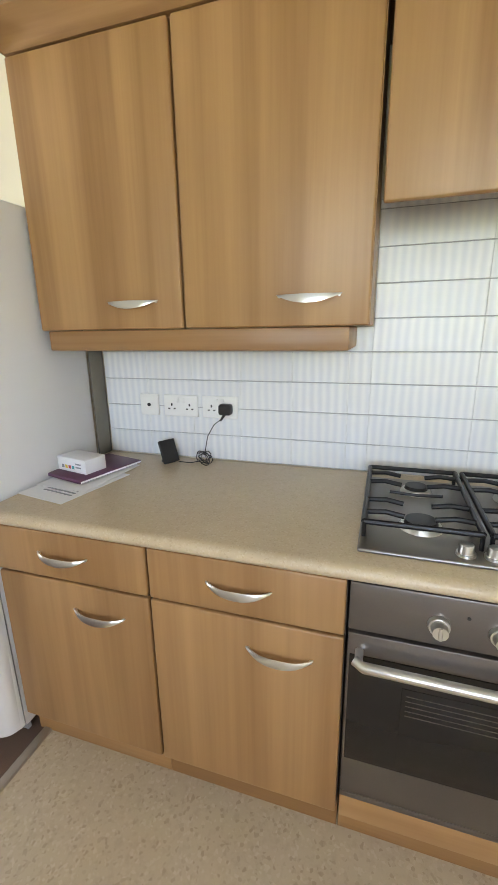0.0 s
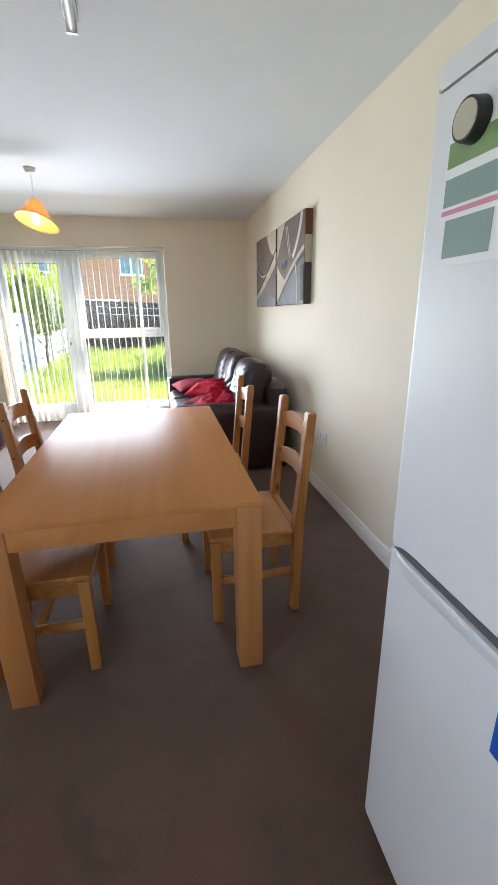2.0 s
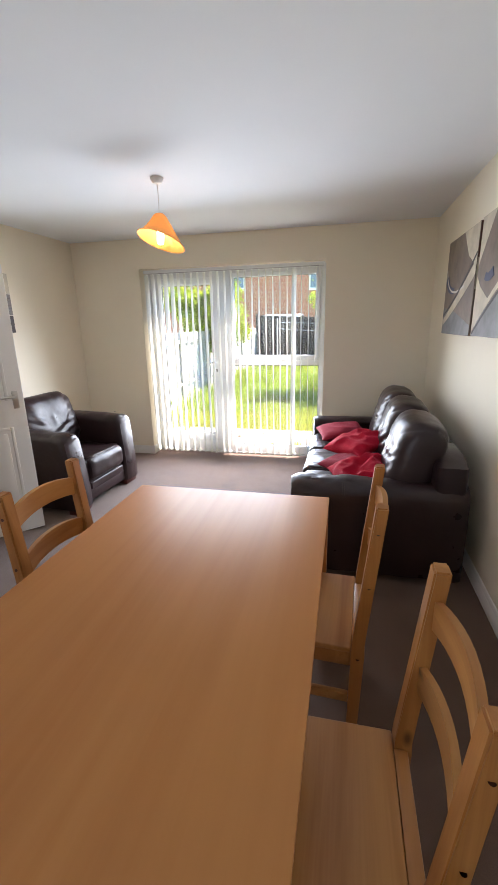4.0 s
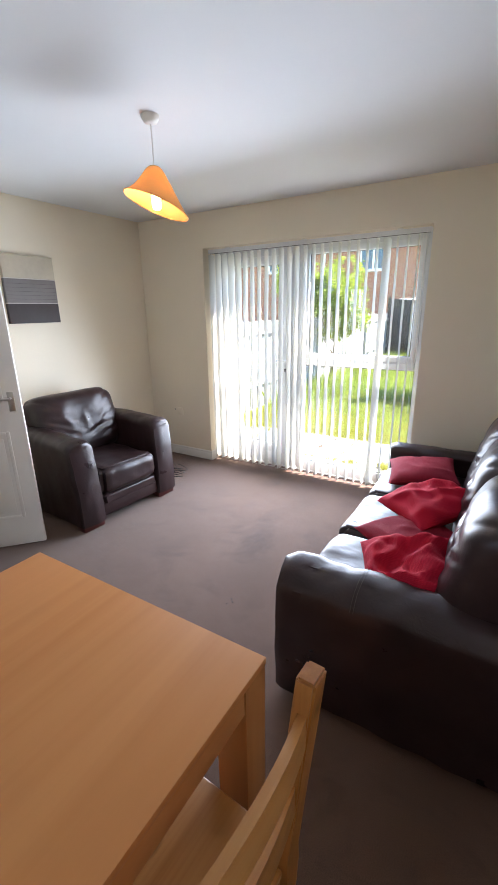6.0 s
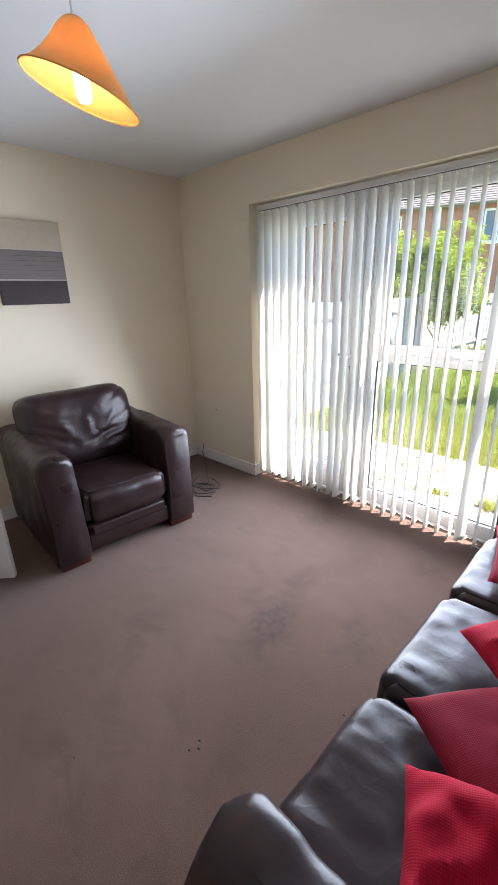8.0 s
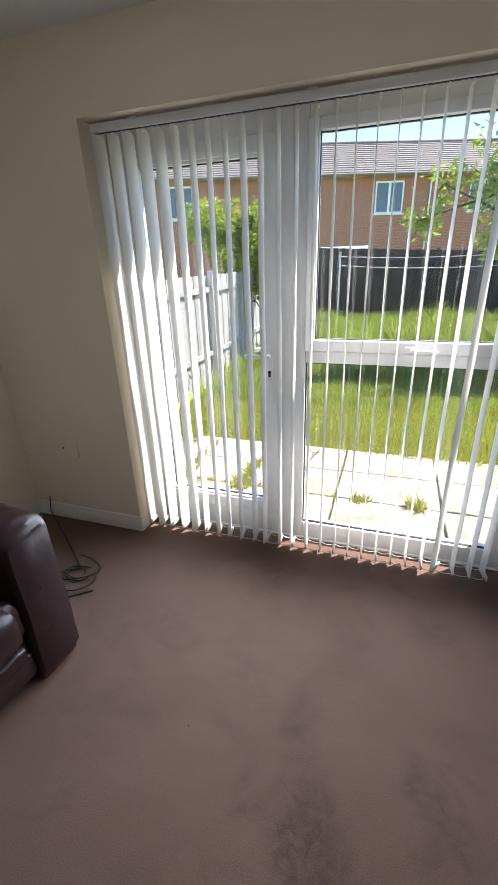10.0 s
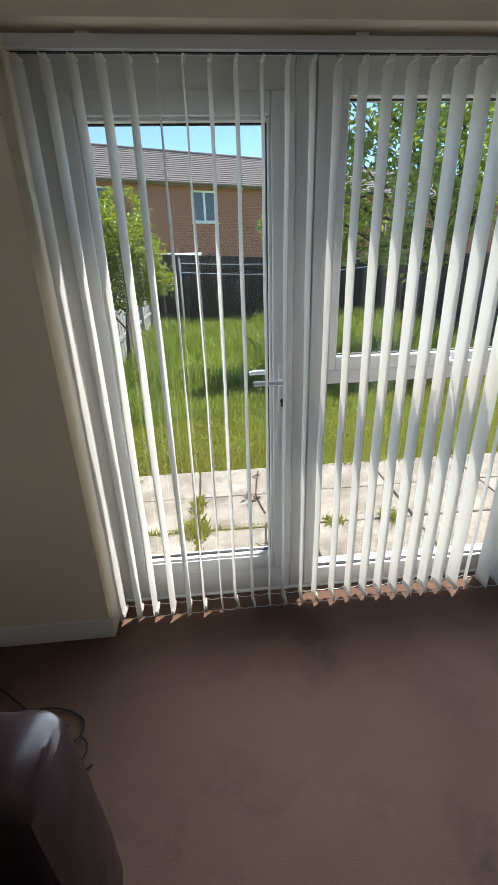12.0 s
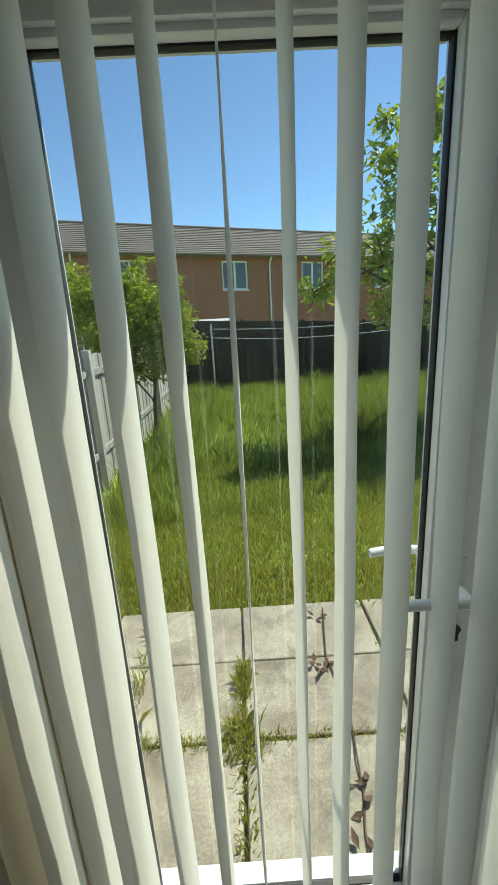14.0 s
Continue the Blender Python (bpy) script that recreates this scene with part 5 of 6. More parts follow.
for k in range(3):
    ya, yb = ys[k] + 0.004 - (0.11 if k == 0 else 0), ys[k + 1] - 0.004 + (0.05 if k == 2 else 0)
    bm = pillow(yb - ya, 0.57, 0.30, 31.0 + k * 5, pose(-0.352, (ya + yb) / 2, 0.690, 0, -16, 180))
    part("back_cushion", bm, M_LEATHER, sofa)
for k, x in enumerate((-0.80,)):
    bm = B()
    for dx in (-0.006, 0.006):
        prof = []
        w, r = AW / 2 + 0.004, AW / 2 * 0.74
        for j in range(13):
            a = math.pi * j / 12
            c, q = math.cos(a), max(0.0, math.sin(a))
            prof.append((x + dx, SY0 + AW / 2 - w * math.copysign(abs(c) ** 0.8, c) + 0.28 * AW / 2 * q, 0.6325 - r + r * q ** 0.85))
        tube(bm, prof, 0.0011, 5)
    part("seam", bm, M_STITCH, sofa, "double stitched seam over the arm")
for x in (SX0 + 0.06, SX1 - 0.08):
    for y in (SY0 + 0.06, SY1 - 0.12):
        part("foot", box(B(), (x, y, 0.001), (x + 0.07, y + 0.06, 0.052), 0.004), M_FOOT, sofa)


# ---- scatter cushions ----
def scatter(loc, rot, mat, label, size=0.43, thick=0.13, seed=0.0, fold=0.0):
    """A square stuffed cushion, thin at its corners, sagging where it lies."""
    bm = B()
    n = 44
    for side in (1, -1):
        grid = []
        for i in range(n + 1):
            row = []
            for j in range(n + 1):
                u, v = i / n * 2 - 1, j / n * 2 - 1
                pin = 1 - 0.07 * (1 - abs(u) ** 2) * abs(v) ** 3 - 0.07 * (1 - abs(v) ** 2) * abs(u) ** 3
                x, y = u * size / 2 * pin, v * size / 2 * pin
                hgt = ((1 - abs(u) ** 2.6) * (1 - abs(v) ** 2.6)) ** 0.5
                q = Vector((x * 7 + seed, y * 7 - seed, seed))
                wr = noise.noise(q) * 0.5 + noise.noise(q * 2.3) * 0.25
                crest = max(0.0, 1 - 3.2 * abs(noise.noise(q * 0.62 + Vector((3.1, 0, seed))))) + 0.7 * max(0.0, 1 - 3.2 * abs(noise.noise(q * 0.95 + Vector((0, 7.7, seed)))))
                wr += 0.45 * (crest - 0.5)
                z = side * thick / 2 * hgt + (wr * 0.055 * fold * hgt if side > 0 else 0.0) + 0.012 * noise.noise(Vector((x * 4, y * 4, seed)))
                row.append(bm.verts.new((x, y, z)))
            grid.append(row)
        for i in range(n):
            for j in range(n):
                f = (grid[i][j], grid[i + 1][j], grid[i + 1][j + 1], grid[i][j + 1])
                bm.faces.new(f if side > 0 else f[::-1])
    bmesh.ops.remove_doubles(bm, verts=bm.verts, dist=0.0006)
    me = mesh_of("scatter_cushion", bm, mat)
    ob = new("scatter_cushion", me)
    ob.matrix_basis = pose(*loc, *rot)
    return tagged(ob, label, "cushion", "scatter cushions on the sofa")


scatter((-0.835, 5.215, 0.558), (3, -6, 12), M_MAROON, "maroon waffle-weave scatter cushion on the leather sofa", 0.42, 0.13, 2.0, 0.35)
scatter((-0.690, 4.610, 0.612), (-4, -12, 45), M_RED, "bright red waffle-weave scatter cushion lying on another", 0.41, 0.13, 5.0, 0.9)
scatter((-0.715, 4.335, 0.532), (2, -4, 50), M_MAROON, "maroon waffle-weave scatter cushion under a red one", 0.41, 0.11, 9.0, 0.3)
scatter((-0.660, 4.005, 0.566), (6, -9, 18), M_RED, "crumpled bright red waffle-weave scatter cushion on the sofa", 0.41, 0.15, 14.0, 1.9)

# ---- armchair ----
ac = thing("armchair", (-3.38, 4.60, 0), "dark brown leather armchair with a creased back cushion", "armchair")
CX0, CX1, CY0, CY1 = -3.86, -2.92, 4.115, 5.085


def arm_chair_arm(y0, y1, seed, flare):
    bm = arm(B(), y0, y1, -CX1 + 0.0, -CX0, 0.700, 0.05, seed, 0.016, 0.010)
    for v in bm.verts:
        v.co.x = -v.co.x
        s = (v.co.x - CX0) / (CX1 - CX0)
        if v.co.z > 0.3:
            v.co.z += 0.03 * (1 - s) + 0.006 * s * s
        v.co.x -= 0.06 * max(0.0, s) * max(0.0, (v.co.z - 0.15) / 0.55) ** 1.5
        v.co.y += flare * max(0.0, (v.co.z - 0.15) / 0.55)
    return bm


part("arm", arm_chair_arm(CY0, CY0 + 0.205, 21.0, -0.01), M_LEATHER, ac)
part("arm", arm_chair_arm(CY1 - 0.205, CY1, 25.0, 0.03), M_LEATHER, ac)
part("base", box(B(), (CX0 + 0.03, CY0 + 0.2, 0.055), (CX1 - 0.025, CY1 - 0.2, 0.175), 0.018, 3), M_LEATHER, ac)
part("footrest_panel", soft(B(), (CX0 + 0.3, CY0 + 0.198, 0.150), (CX1 - 0.012, CY1 - 0.198, 0.235), 8, 0.003, 2.0), M_LEATHER, ac)
part("seat_cushion", soft(B(), (CX0 + 0.25, CY0 + 0.200, 0.225), (CX1 + 0.012, CY1 - 0.200, 0.452), 5.0, 0.010, 61.0, 18, 6.0), M_LEATHER, ac)
part("back_frame", soft(B(), (CX0, CY0 + 0.08, 0.06), (CX0 + 0.17, CY1 - 0.08, 0.74), 8, 0.004, 4.0), M_LEATHER, ac)


part("back_cushion", pillow(CY1 - CY0 - 0.17, 0.56, 0.30, 3.7, pose(CX0 + 0.235, (CY0 + CY1) / 2, 0.665, 0, -17, 0)), M_LEATHER, ac)
for x in (CX0 + 0.02, CX1 - 0.11):
    for y in (CY0 + 0.012, CY1 - 0.196):
        part("foot", box(B(), (x, y, 0.001), (x + 0.095, y + 0.18, 0.060), 0.006), M_FOOT, ac, "mahogany-stained block foot")

ac.matrix_basis = pose(-3.41, 4.625, 0, 0, 0, -3)

# ---- open inner door ----
lf = thing("door_2", (-3.6, 3.93, 0), "white four-panel inner door standing open into the room", "door", kind="structure")
LX0, LX1 = X_W + 0.004, -3.222
bm = box(B(), (LX0, 3.910, 0.008), (LX1, 3.945, 1.985), 0.003)
leaf = part("leaf", bm, M_WHITE, lf)
for (a, b, c, d) in ((LX0 + 0.10, LX0 + 0.335, 0.22, 0.85), (LX1 - 0.335, LX1 - 0.10, 0.22, 0.85), (LX0 + 0.10, LX0 + 0.335, 1.05, 1.85), (LX1 - 0.335, LX1 - 0.10, 1.05, 1.85)):
    bm = ring(B(), a, b, c, d, 0.022, 3.9025, 3.9105, 0.003)
    box(bm, (a + 0.045, 3.905, c + 0.045), (b - 0.045, 3.9103, d - 0.045), 0.004)
    part("panel", bm, M_WHITE, leaf)
bm = box(B(), (LX1 - 0.075, 3.9055, 0.985), (LX1 - 0.035, 3.9105, 1.115), 0.003)
hp = part("handle_plate", bm, M_SATIN, leaf, "satin metal handle plate")
bm = cyl(B(), (LX1 - 0.055, 3.906, 1.075), (LX1 - 0.055, 3.862, 1.075), 0.008)
tube(bm, [(LX1 - 0.055, 3.862, 1.075), (LX1 - 0.10, 3.857, 1.077), (LX1 - 0.165, 3.862, 1.074)], 0.009, 10)
part("lever", bm, M_SATIN, hp)
for z in (0.24, 1.0, 1.75):
    part("hinge", cyl(B(), (LX0 + 0.004, 3.9485, z), (LX0 + 0.004, 3.9485, z + 0.09), 0.0035, n=8), M_SATIN, leaf)

lf.matrix_basis = pose(-3.649, 3.36, 0, 0, 0, 49.5) @ pose(-LX0, -3.9275, 0) @ lf.matrix_basis

# ---- pictures ----


def canvas(y0, y1, z0, z1, mat, label, side_mats):
    c = thing("canvas_picture", (-0.003, (y0 + y1) / 2, (z0 + z1) / 2), label, "picture", "canvas pictures")
    bm = box(B(), (-0.060, y0 + 0.001, z0 + 0.001), (-0.003, y1 - 0.001, z1 - 0.001), 0.003)
    part("stretcher", bm, M_CANVAS_EDGE, c)
    bm = box(B(), (-0.063, y0 + 0.002, z0 + 0.002), (-0.0602, y1 - 0.002, z1 - 0.002), 0.001)
    bmesh.ops.translate(bm, verts=bm.verts, vec=(0, -(y0 + y1) / 2, -(z0 + z1) / 2))
    f = part("painted_face", bm, mat)
    f.location = (0, (y0 + y1) / 2, (z0 + z1) / 2)
    f.parent = c
    f.matrix_parent_inverse = c.matrix_basis.inverted()
    zc = z0
    for frac, m in side_mats:
        zn = zc + (z1 - z0) * frac
        part("painted_edge", box(B(), (-0.0595, y0 - 0.0015, zc + 0.002), (-0.004, y0 + 0.0005, zn - 0.002)), m, c)
        zc = zn
    return c


pa = canvas(4.262, 5.065, 1.447, 2.12, M_CANVAS, "abstract canvas of cream, taupe and slate arcs", ((0.42, M_CANVAS), (0.28, M_BAND_CREAM), (0.30, M_CANVAS_EDGE)))
pb = canvas(3.452, 4.218, 1.452, 2.125, M_CANVAS, "large abstract canvas of cream, brown and grey arcs", ((0.45, M_BAND_DARK), (0.29, M_BAND_CREAM), (0.26, M_CANVAS_EDGE)))


def strokes(c, y0, y1, z0, z1, shapes):
    """Painted shapes on a canvas, in shares of its width (from the window end) and height."""
    for k, (mat, pts) in enumerate(shapes):
        out = [(y1 - u * (y1 - y0), z0 + v * (z1 - z0)) for u, v in pts]
        part("painted_shape", prism(B(), out, 0, -0.0636 - 0.0003 * k, -0.0629), mat, c)


def sweep(p0, p1, p2, w0, w1, n=14):
    """A tapering band along a bent line through three points."""
    a, b, c = Vector(p0), Vector(p1), Vector(p2)
    left, right = [], []
    for i in range(n + 1):
        t = i / n
        q = a * (1 - t) ** 2 + b * 2 * t * (1 - t) + c * t * t
        d = ((b - a) * (1 - t) + (c - b) * t).normalized()
        nn = Vector((-d.y, d.x)) * (w0 + (w1 - w0) * t)
        f = lambda p: (min(0.995, max(0.005, p.x)), min(0.995, max(0.005, p.y)))
        left.append(f(q + nn))
        right.append(f(q - nn))
    return left + right[::-1]


strokes(pa, 4.262, 5.065, 1.447, 2.12, (
    (M_PAINT_CREAM, ((0.55, 0.995), (0.995, 0.995), (0.995, 0.62), (0.75, 0.75))),
    (M_PAINT_GREY, ((0.005, 0.005), (0.005, 0.30), (0.45, 0.24), (0.995, 0.10), (0.995, 0.005))),
    (M_PAINT_CREAM, sweep((0.005, 0.12), (0.45, 0.30), (0.995, 0.62), 0.03, 0.06)),
    (M_PAINT_BLUE, sweep((0.06, 0.62), (0.12, 0.46), (0.36, 0.46), 0.05, 0.03)),
    (M_PAINT_LINE, sweep((0.02, 0.70), (0.15, 0.34), (0.70, 0.48), 0.009, 0.012)),
    (M_BAND_DARK, sweep((0.005, 0.20), (0.5, 0.38), (0.995, 0.74), 0.010, 0.014))))
strokes(pb, 3.452, 4.218, 1.452, 2.125, (
    (M_PAINT_CREAM, ((0.005, 0.995), (0.32, 0.995), (0.005, 0.60))),
    (M_PAINT_CREAM, ((0.005, 0.52), (0.12, 0.42), (0.35, 0.30), (0.12, 0.10), (0.005, 0.06))),
    (M_PAINT_GREY, ((0.005, 0.005), (0.20, 0.18), (0.55, 0.36), (0.90, 0.50), (0.995, 0.52), (0.995, 0.005))),
    (M_PAINT_LINE, sweep((0.90, 0.995), (0.84, 0.74), (0.62, 0.55), 0.035, 0.03)),
    (M_PAINT_CREAM, sweep((0.995, 0.62), (0.62, 0.50), (0.005, 0.06), 0.025, 0.022)),
    (M_BAND_DARK, sweep((0.995, 0.55), (0.60, 0.42), (0.03, 0.02), 0.014, 0.010)),
    (M_PAINT_LINE, sweep((0.36, 0.93), (0.42, 0.74), (0.50, 0.56), 0.006, 0.006)),
    (M_PAINT_LINE, sweep((0.42, 0.93), (0.47, 0.74), (0.54, 0.58), 0.006, 0.006)),
    (M_PAINT_BLUE, sweep((0.22, 0.50), (0.30, 0.46), (0.40, 0.52), 0.03, 0.04)),
    (M_PAINT_LINE, sweep((0.72, 0.46), (0.80, 0.25), (0.78, 0.01), 0.010, 0.012)),
    (M_BAND_DARK, ((0.90, 0.42), (0.995, 0.44), (0.995, 0.04), (0.90, 0.04)))))

lp = thing("canvas_picture", (X_W + 0.003, 4.61, 1.78), "canvas of cream, grey and charcoal bands", "picture", "canvas pictures")
LPY0, LPY1 = 4.392, 4.84
part("stretcher", box(B(), (X_W + 0.003, LPY0, 1.520), (X_W + 0.034, LPY1, 2.052), 0.003), M_CANVAS_EDGE, lp)
for za, zb, m in ((1.520, 1.676, M_BAND_DARK), (1.684, 1.868, M_BAND_GREY), (1.876, 2.052, M_BAND_CREAM)):
    part("painted_band", box(B(), (X_W + 0.003, LPY0 - 0.0015, za), (X_W + 0.0365, LPY1 + 0.0015, zb + 0.0), 0.001), m, lp)
for za, zb in ((1.6765, 1.6835), (1.8685, 1.8755)):
    part("painted_line", box(B(), (X_W + 0.003, LPY0 - 0.001, za), (X_W + 0.036, LPY1 + 0.001, zb)), M_BAND_LINE, lp)
for k in range(5):
    zz = 1.712 + k * 0.03
    part("painted_line", box(B(), (X_W + 0.0364, LPY0 + 0.002, zz), (X_W + 0.0370, LPY1 - 0.002, zz + 0.0015)), M_BAND_DARK, lp)

# ---- pendant lamp ----
LX, LY = -2.078, 4.18
lamp = thing("pendant_lamp", (LX, LY, H), "lit pendant lamp with a tilted amber bell shade", "lamp")
bm = lathe(B(), [(0.0, -0.036), (0.018, -0.036), (0.032, -0.030), (0.042, -0.012), (0.044, -0.001), (0.0, -0.001)], 28, (LX, LY, H))
part("ceiling_rose", bm, M_SOCKET, lamp, "white plastic ceiling rose")
part("flex", tube(B(), [(LX, LY, H - 0.034), (LX + 0.002, LY, H - 0.12), (LX, LY, 2.268)], 0.0032, 8), M_SOCKET, lamp)


def slant(p):
    """Skews the shade so that its rim hangs lower on one side."""
    k = p.z / -0.178
    p = p * 0.935
    return Vector((LX + p.x, LY + p.y, 2.274 + p.z + k * (-0.247 * p.x - 0.291 * p.y)))


bm = lathe(B(), [(0.026, 0.0), (0.036, -0.003), (0.048, -0.016), (0.070, -0.050), (0.102, -0.098), (0.136, -0.144), (0.166, -0.178)], 48)
for v in bm.verts:
    v.co = slant(v.co)
sh = part("shade", bm, M_SHADE, lamp, "amber cloth bell shade")
bm = B()
for r, z in ((0.166, -0.178), (0.027, 0.0)):
    tube(bm, [slant(Vector((r * math.cos(k * 0.2618), r * math.sin(k * 0.2618), z))) for k in range(25)], 0.0028, 6)
part("shade_ring", bm, M_SHADE, sh)
bm = lathe(B(), [(0.0, 0.002), (0.017, 0.0), (0.019, -0.03), (0.016, -0.06), (0.0, -0.062)], 16)
bmesh.ops.transform(bm, matrix=pose(LX, LY, 2.274, 4, 3, 0), verts=bm.verts)
part("bulb_holder", bm, M_SOCKET, lamp)
bm = lathe(B(), [(0.0, -0.062), (0.017, -0.064), (0.022, -0.09), (0.022, -0.168), (0.016, -0.182), (0.0, -0.186)], 16)
bmesh.ops.transform(bm, matrix=pose(LX, LY, 2.274, 4, 3, 0), verts=bm.verts)
part("bulb", bm, M_BULB, lamp, "glowing warm bulb")

# ceiling strip light over the dining end
cl = thing("ceiling_light", (-1.44, 1.66, H), "slim white ceiling strip light, switched off", "lamp")
part("batten", box(B(), (-1.468, 1.06, H - 0.032), (-1.412, 2.26, H - 0.001), 0.006), M_PLASTIC, cl)
part("tube", cyl(B(), (-1.44, 1.08, H - 0.052), (-1.44, 2.24, H - 0.052), 0.016, n=18), M_SOCKET, cl)
for y in (1.07, 2.24):
    part("end_cap", box(B(), (-1.460, y, H - 0.072), (-1.420, y + 0.014, H - 0.033), 0.004), M_SATIN, cl)
cl.matrix_basis = pose(-1.385, 1.655, H, 0, 0, 4)

# ---- room sockets and cables ----
rs = thing("wall_socket", (-0.003, 3.08, 0.47), "white double power socket on the cream wall", "socket", "room sockets")
part("faceplate", box(B(), (-0.010, 3.005, 0.427), (-0.001, 3.152, 0.513), 0.003), M_SOCKET, rs)
for y in (3.04, 3.118):
    pins(rs, y, 0.463, -0.0095)
for y in (3.066, 3.092):
    rocker(rs, y, 0.492, -0.0095)
ts = thing("wall_socket", (-3.56, Y_N - 0.003, 0.51), "cream blank wall plate with a screw hole beside it", "socket", "room sockets")
part("faceplate", box(B(), (-3.60, Y_N - 0.008, 0.47), (-3.515, Y_N - 0.001, 0.555), 0.003), M_WALL, ts)
part("hole", cyl(B(), (-3.632, Y_N - 0.0015, 0.527), (-3.632, Y_N + 0.002, 0.527), 0.006, n=10), M_BLACK, ts)

cb = thing("cable", (-3.24, 5.46, 0), "tangle of black aerial cable on the carpet", "cable")
rc_ = random.Random(3)
for k in range(4):
    pts = []
    cx, cy = -3.24 + rc_.uniform(-0.05, 0.05), 5.46 + rc_.uniform(-0.05, 0.05)
    r = 0.045 + 0.026 * k
    for j in range(22):
        a = j / 21 * 5.2 + k
        pts.append((cx + r * 1.15 * math.cos(a), cy + r * 0.8 * math.sin(a), 0.006 + 0.010 * (1 + math.sin(a * 2 + k)) * (0.4 + 0.3 * k)))
    part("loop", tube(B(), pts, 0.0035, 6), M_BLACK, cb)
part("riser", tube(B(), [(-3.26, 5.5, 0.01), (-3.42, 5.62, 0.012), (-3.62, 5.76, 0.03), (-3.78, 5.86, 0.09), (-3.83, 5.925, 0.15)], 0.0035, 6), M_BLACK, cb)
part("loose_end", tube(B(), [(-3.25, 5.33, 0.006), (-3.19, 5.30, 0.008), (-3.14, 5.34, 0.006), (-3.09, 5.38, 0.007)], 0.004, 6), M_BLACK, cb)

rd = random.Random(11)
CR = cyl(B(), (0, 0, 0.0005), (0, 0, 0.004), 0.006, 0.003, 6)
CRUMB = mesh_of("crumb", CR, M_BLACK)
for (x, y) in ((-1.621, 4.022), (-1.60, 4.05), (-1.62, 4.07), (-1.27, 4.48), (-1.29, 4.52), (-1.9, 3.72), (-2.3, 4.9)):
    ob = new("crumb", CRUMB)
    ob.location = (x, y, 0)
    ob.scale = (rd.uniform(0.6, 1.4), rd.uniform(0.5, 1.0), 1)
    tagged(ob, "small dark crumb on the carpet", "crumb", "crumbs on the carpet")

# ---- garden ----
GZ = -0.12
bm = B()
g = bmesh.ops.create_grid(bm, x_segments=2, y_segments=2, size=1500.0)
bmesh.ops.translate(bm, verts=bm.verts, vec=(0, 0, GZ - 0.02))
tagged(part("ground", bm, M_GRASS), "grassy ground of the garden and beyond", "ground", kind="structure")


def blades(name, boxes, mat, label, seed):
    """Many single grass blades, joined."""
    r = random.Random(seed)
    verts, faces = [], []
    for (x0, x1, y0, y1, n, h0, h1) in boxes:
        for _ in range(n):
            x, y = r.uniform(x0, x1), r.uniform(y0, y1)
            k = 0.5 + 0.5 * noise.noise(Vector((x * 0.7, y * 0.7, seed)))
            h = r.uniform(h0, h1) * (0.55 + 0.9 * k)
            w = r.uniform(0.003, 0.007)
            a = r.uniform(0, 6.283)
            lx, ly = r.gauss(0, 0.35) * h, r.gauss(0, 0.35) * h
            i = len(verts)
            dx, dy = math.cos(a) * w, math.sin(a) * w
            verts += [(x - dx, y - dy, GZ - 0.02), (x + dx, y + dy, GZ - 0.02), (x + lx * 0.4 + dx * 0.7, y + ly * 0.4 + dy * 0.7, GZ + h * 0.6), (x + lx, y + ly, GZ + h), (x + lx * 0.4 - dx * 0.7, y + ly * 0.4 - dy * 0.7, GZ + h * 0.6)]
            faces.append((i, i + 1, i + 2, i + 3, i + 4))
    me = bpy.data.meshes.new(name)
    me.from_pydata(verts, [], faces)
    me.materials.append(mat)
    return tagged(new(name, me), label, "grass", kind="stuff")


blades("short_lawn", ((-4.2, 3.2, 7.74, 9.4, 52000, 0.012, 0.045), (-4.2, 3.2, 9.2, 11.0, 30000, 0.03, 0.08)), M_BLADE_SHORT, "short patchy yellow-green lawn by the patio", 4)
blades("lawn", ((-4.2, 3.2, 9.0, 10.8, 16000, 0.03, 0.12), (-4.2, 3.2, 10.5, 18.2, 50000, 0.06, 0.22), (-4.2, -3.3, 9.0, 18.2, 5000, 0.12, 0.4), (-1.3, 3.2, 12.0, 18.0, 9000, 0.15, 0.45), (-1.7, 0.8, 11.3, 13.4, 5000, 0.2, 0.55)), M_BLADE, "long unmown green lawn", 5)
blades("dry_edge_grass", ((-4.2, 3.2, 7.70, 8.2, 14000, 0.015, 0.06), (-4.2, 3.2, 8.1, 9.0, 9000, 0.015, 0.06)), M_BLADE_DRY, "dry yellowed grass along the paving", 8)
blades("joint_weeds", ((-2.80, -2.74, 6.40, 7.25, 520, 0.02, 0.10), (-3.3, -2.1, 6.79, 6.85, 1900, 0.02, 0.075), (-2.85, -2.70, 6.72, 6.92, 500, 0.03, 0.13), (-2.79, -2.74, 7.05, 7.22, 250, 0.03, 0.12), (-2.12, -2.0, 6.77, 6.87, 200, 0.03, 0.08), (-1.90, -1.78, 6.77, 6.87, 220, 0.03, 0.12), (-1.50, -1.40, 6.77, 6.87, 220, 0.03, 0.13), (-2.04, -2.0, 6.4, 7.6, 160, 0.02, 0.07), (-3.32, -3.26, 6.45, 7.6, 220, 0.03, 0.14), (-2.2, -0.6, 7.64, 7.72, 260, 0.03, 0.12)), M_BLADE_DRY, "weeds growing in the paving joints", 9)


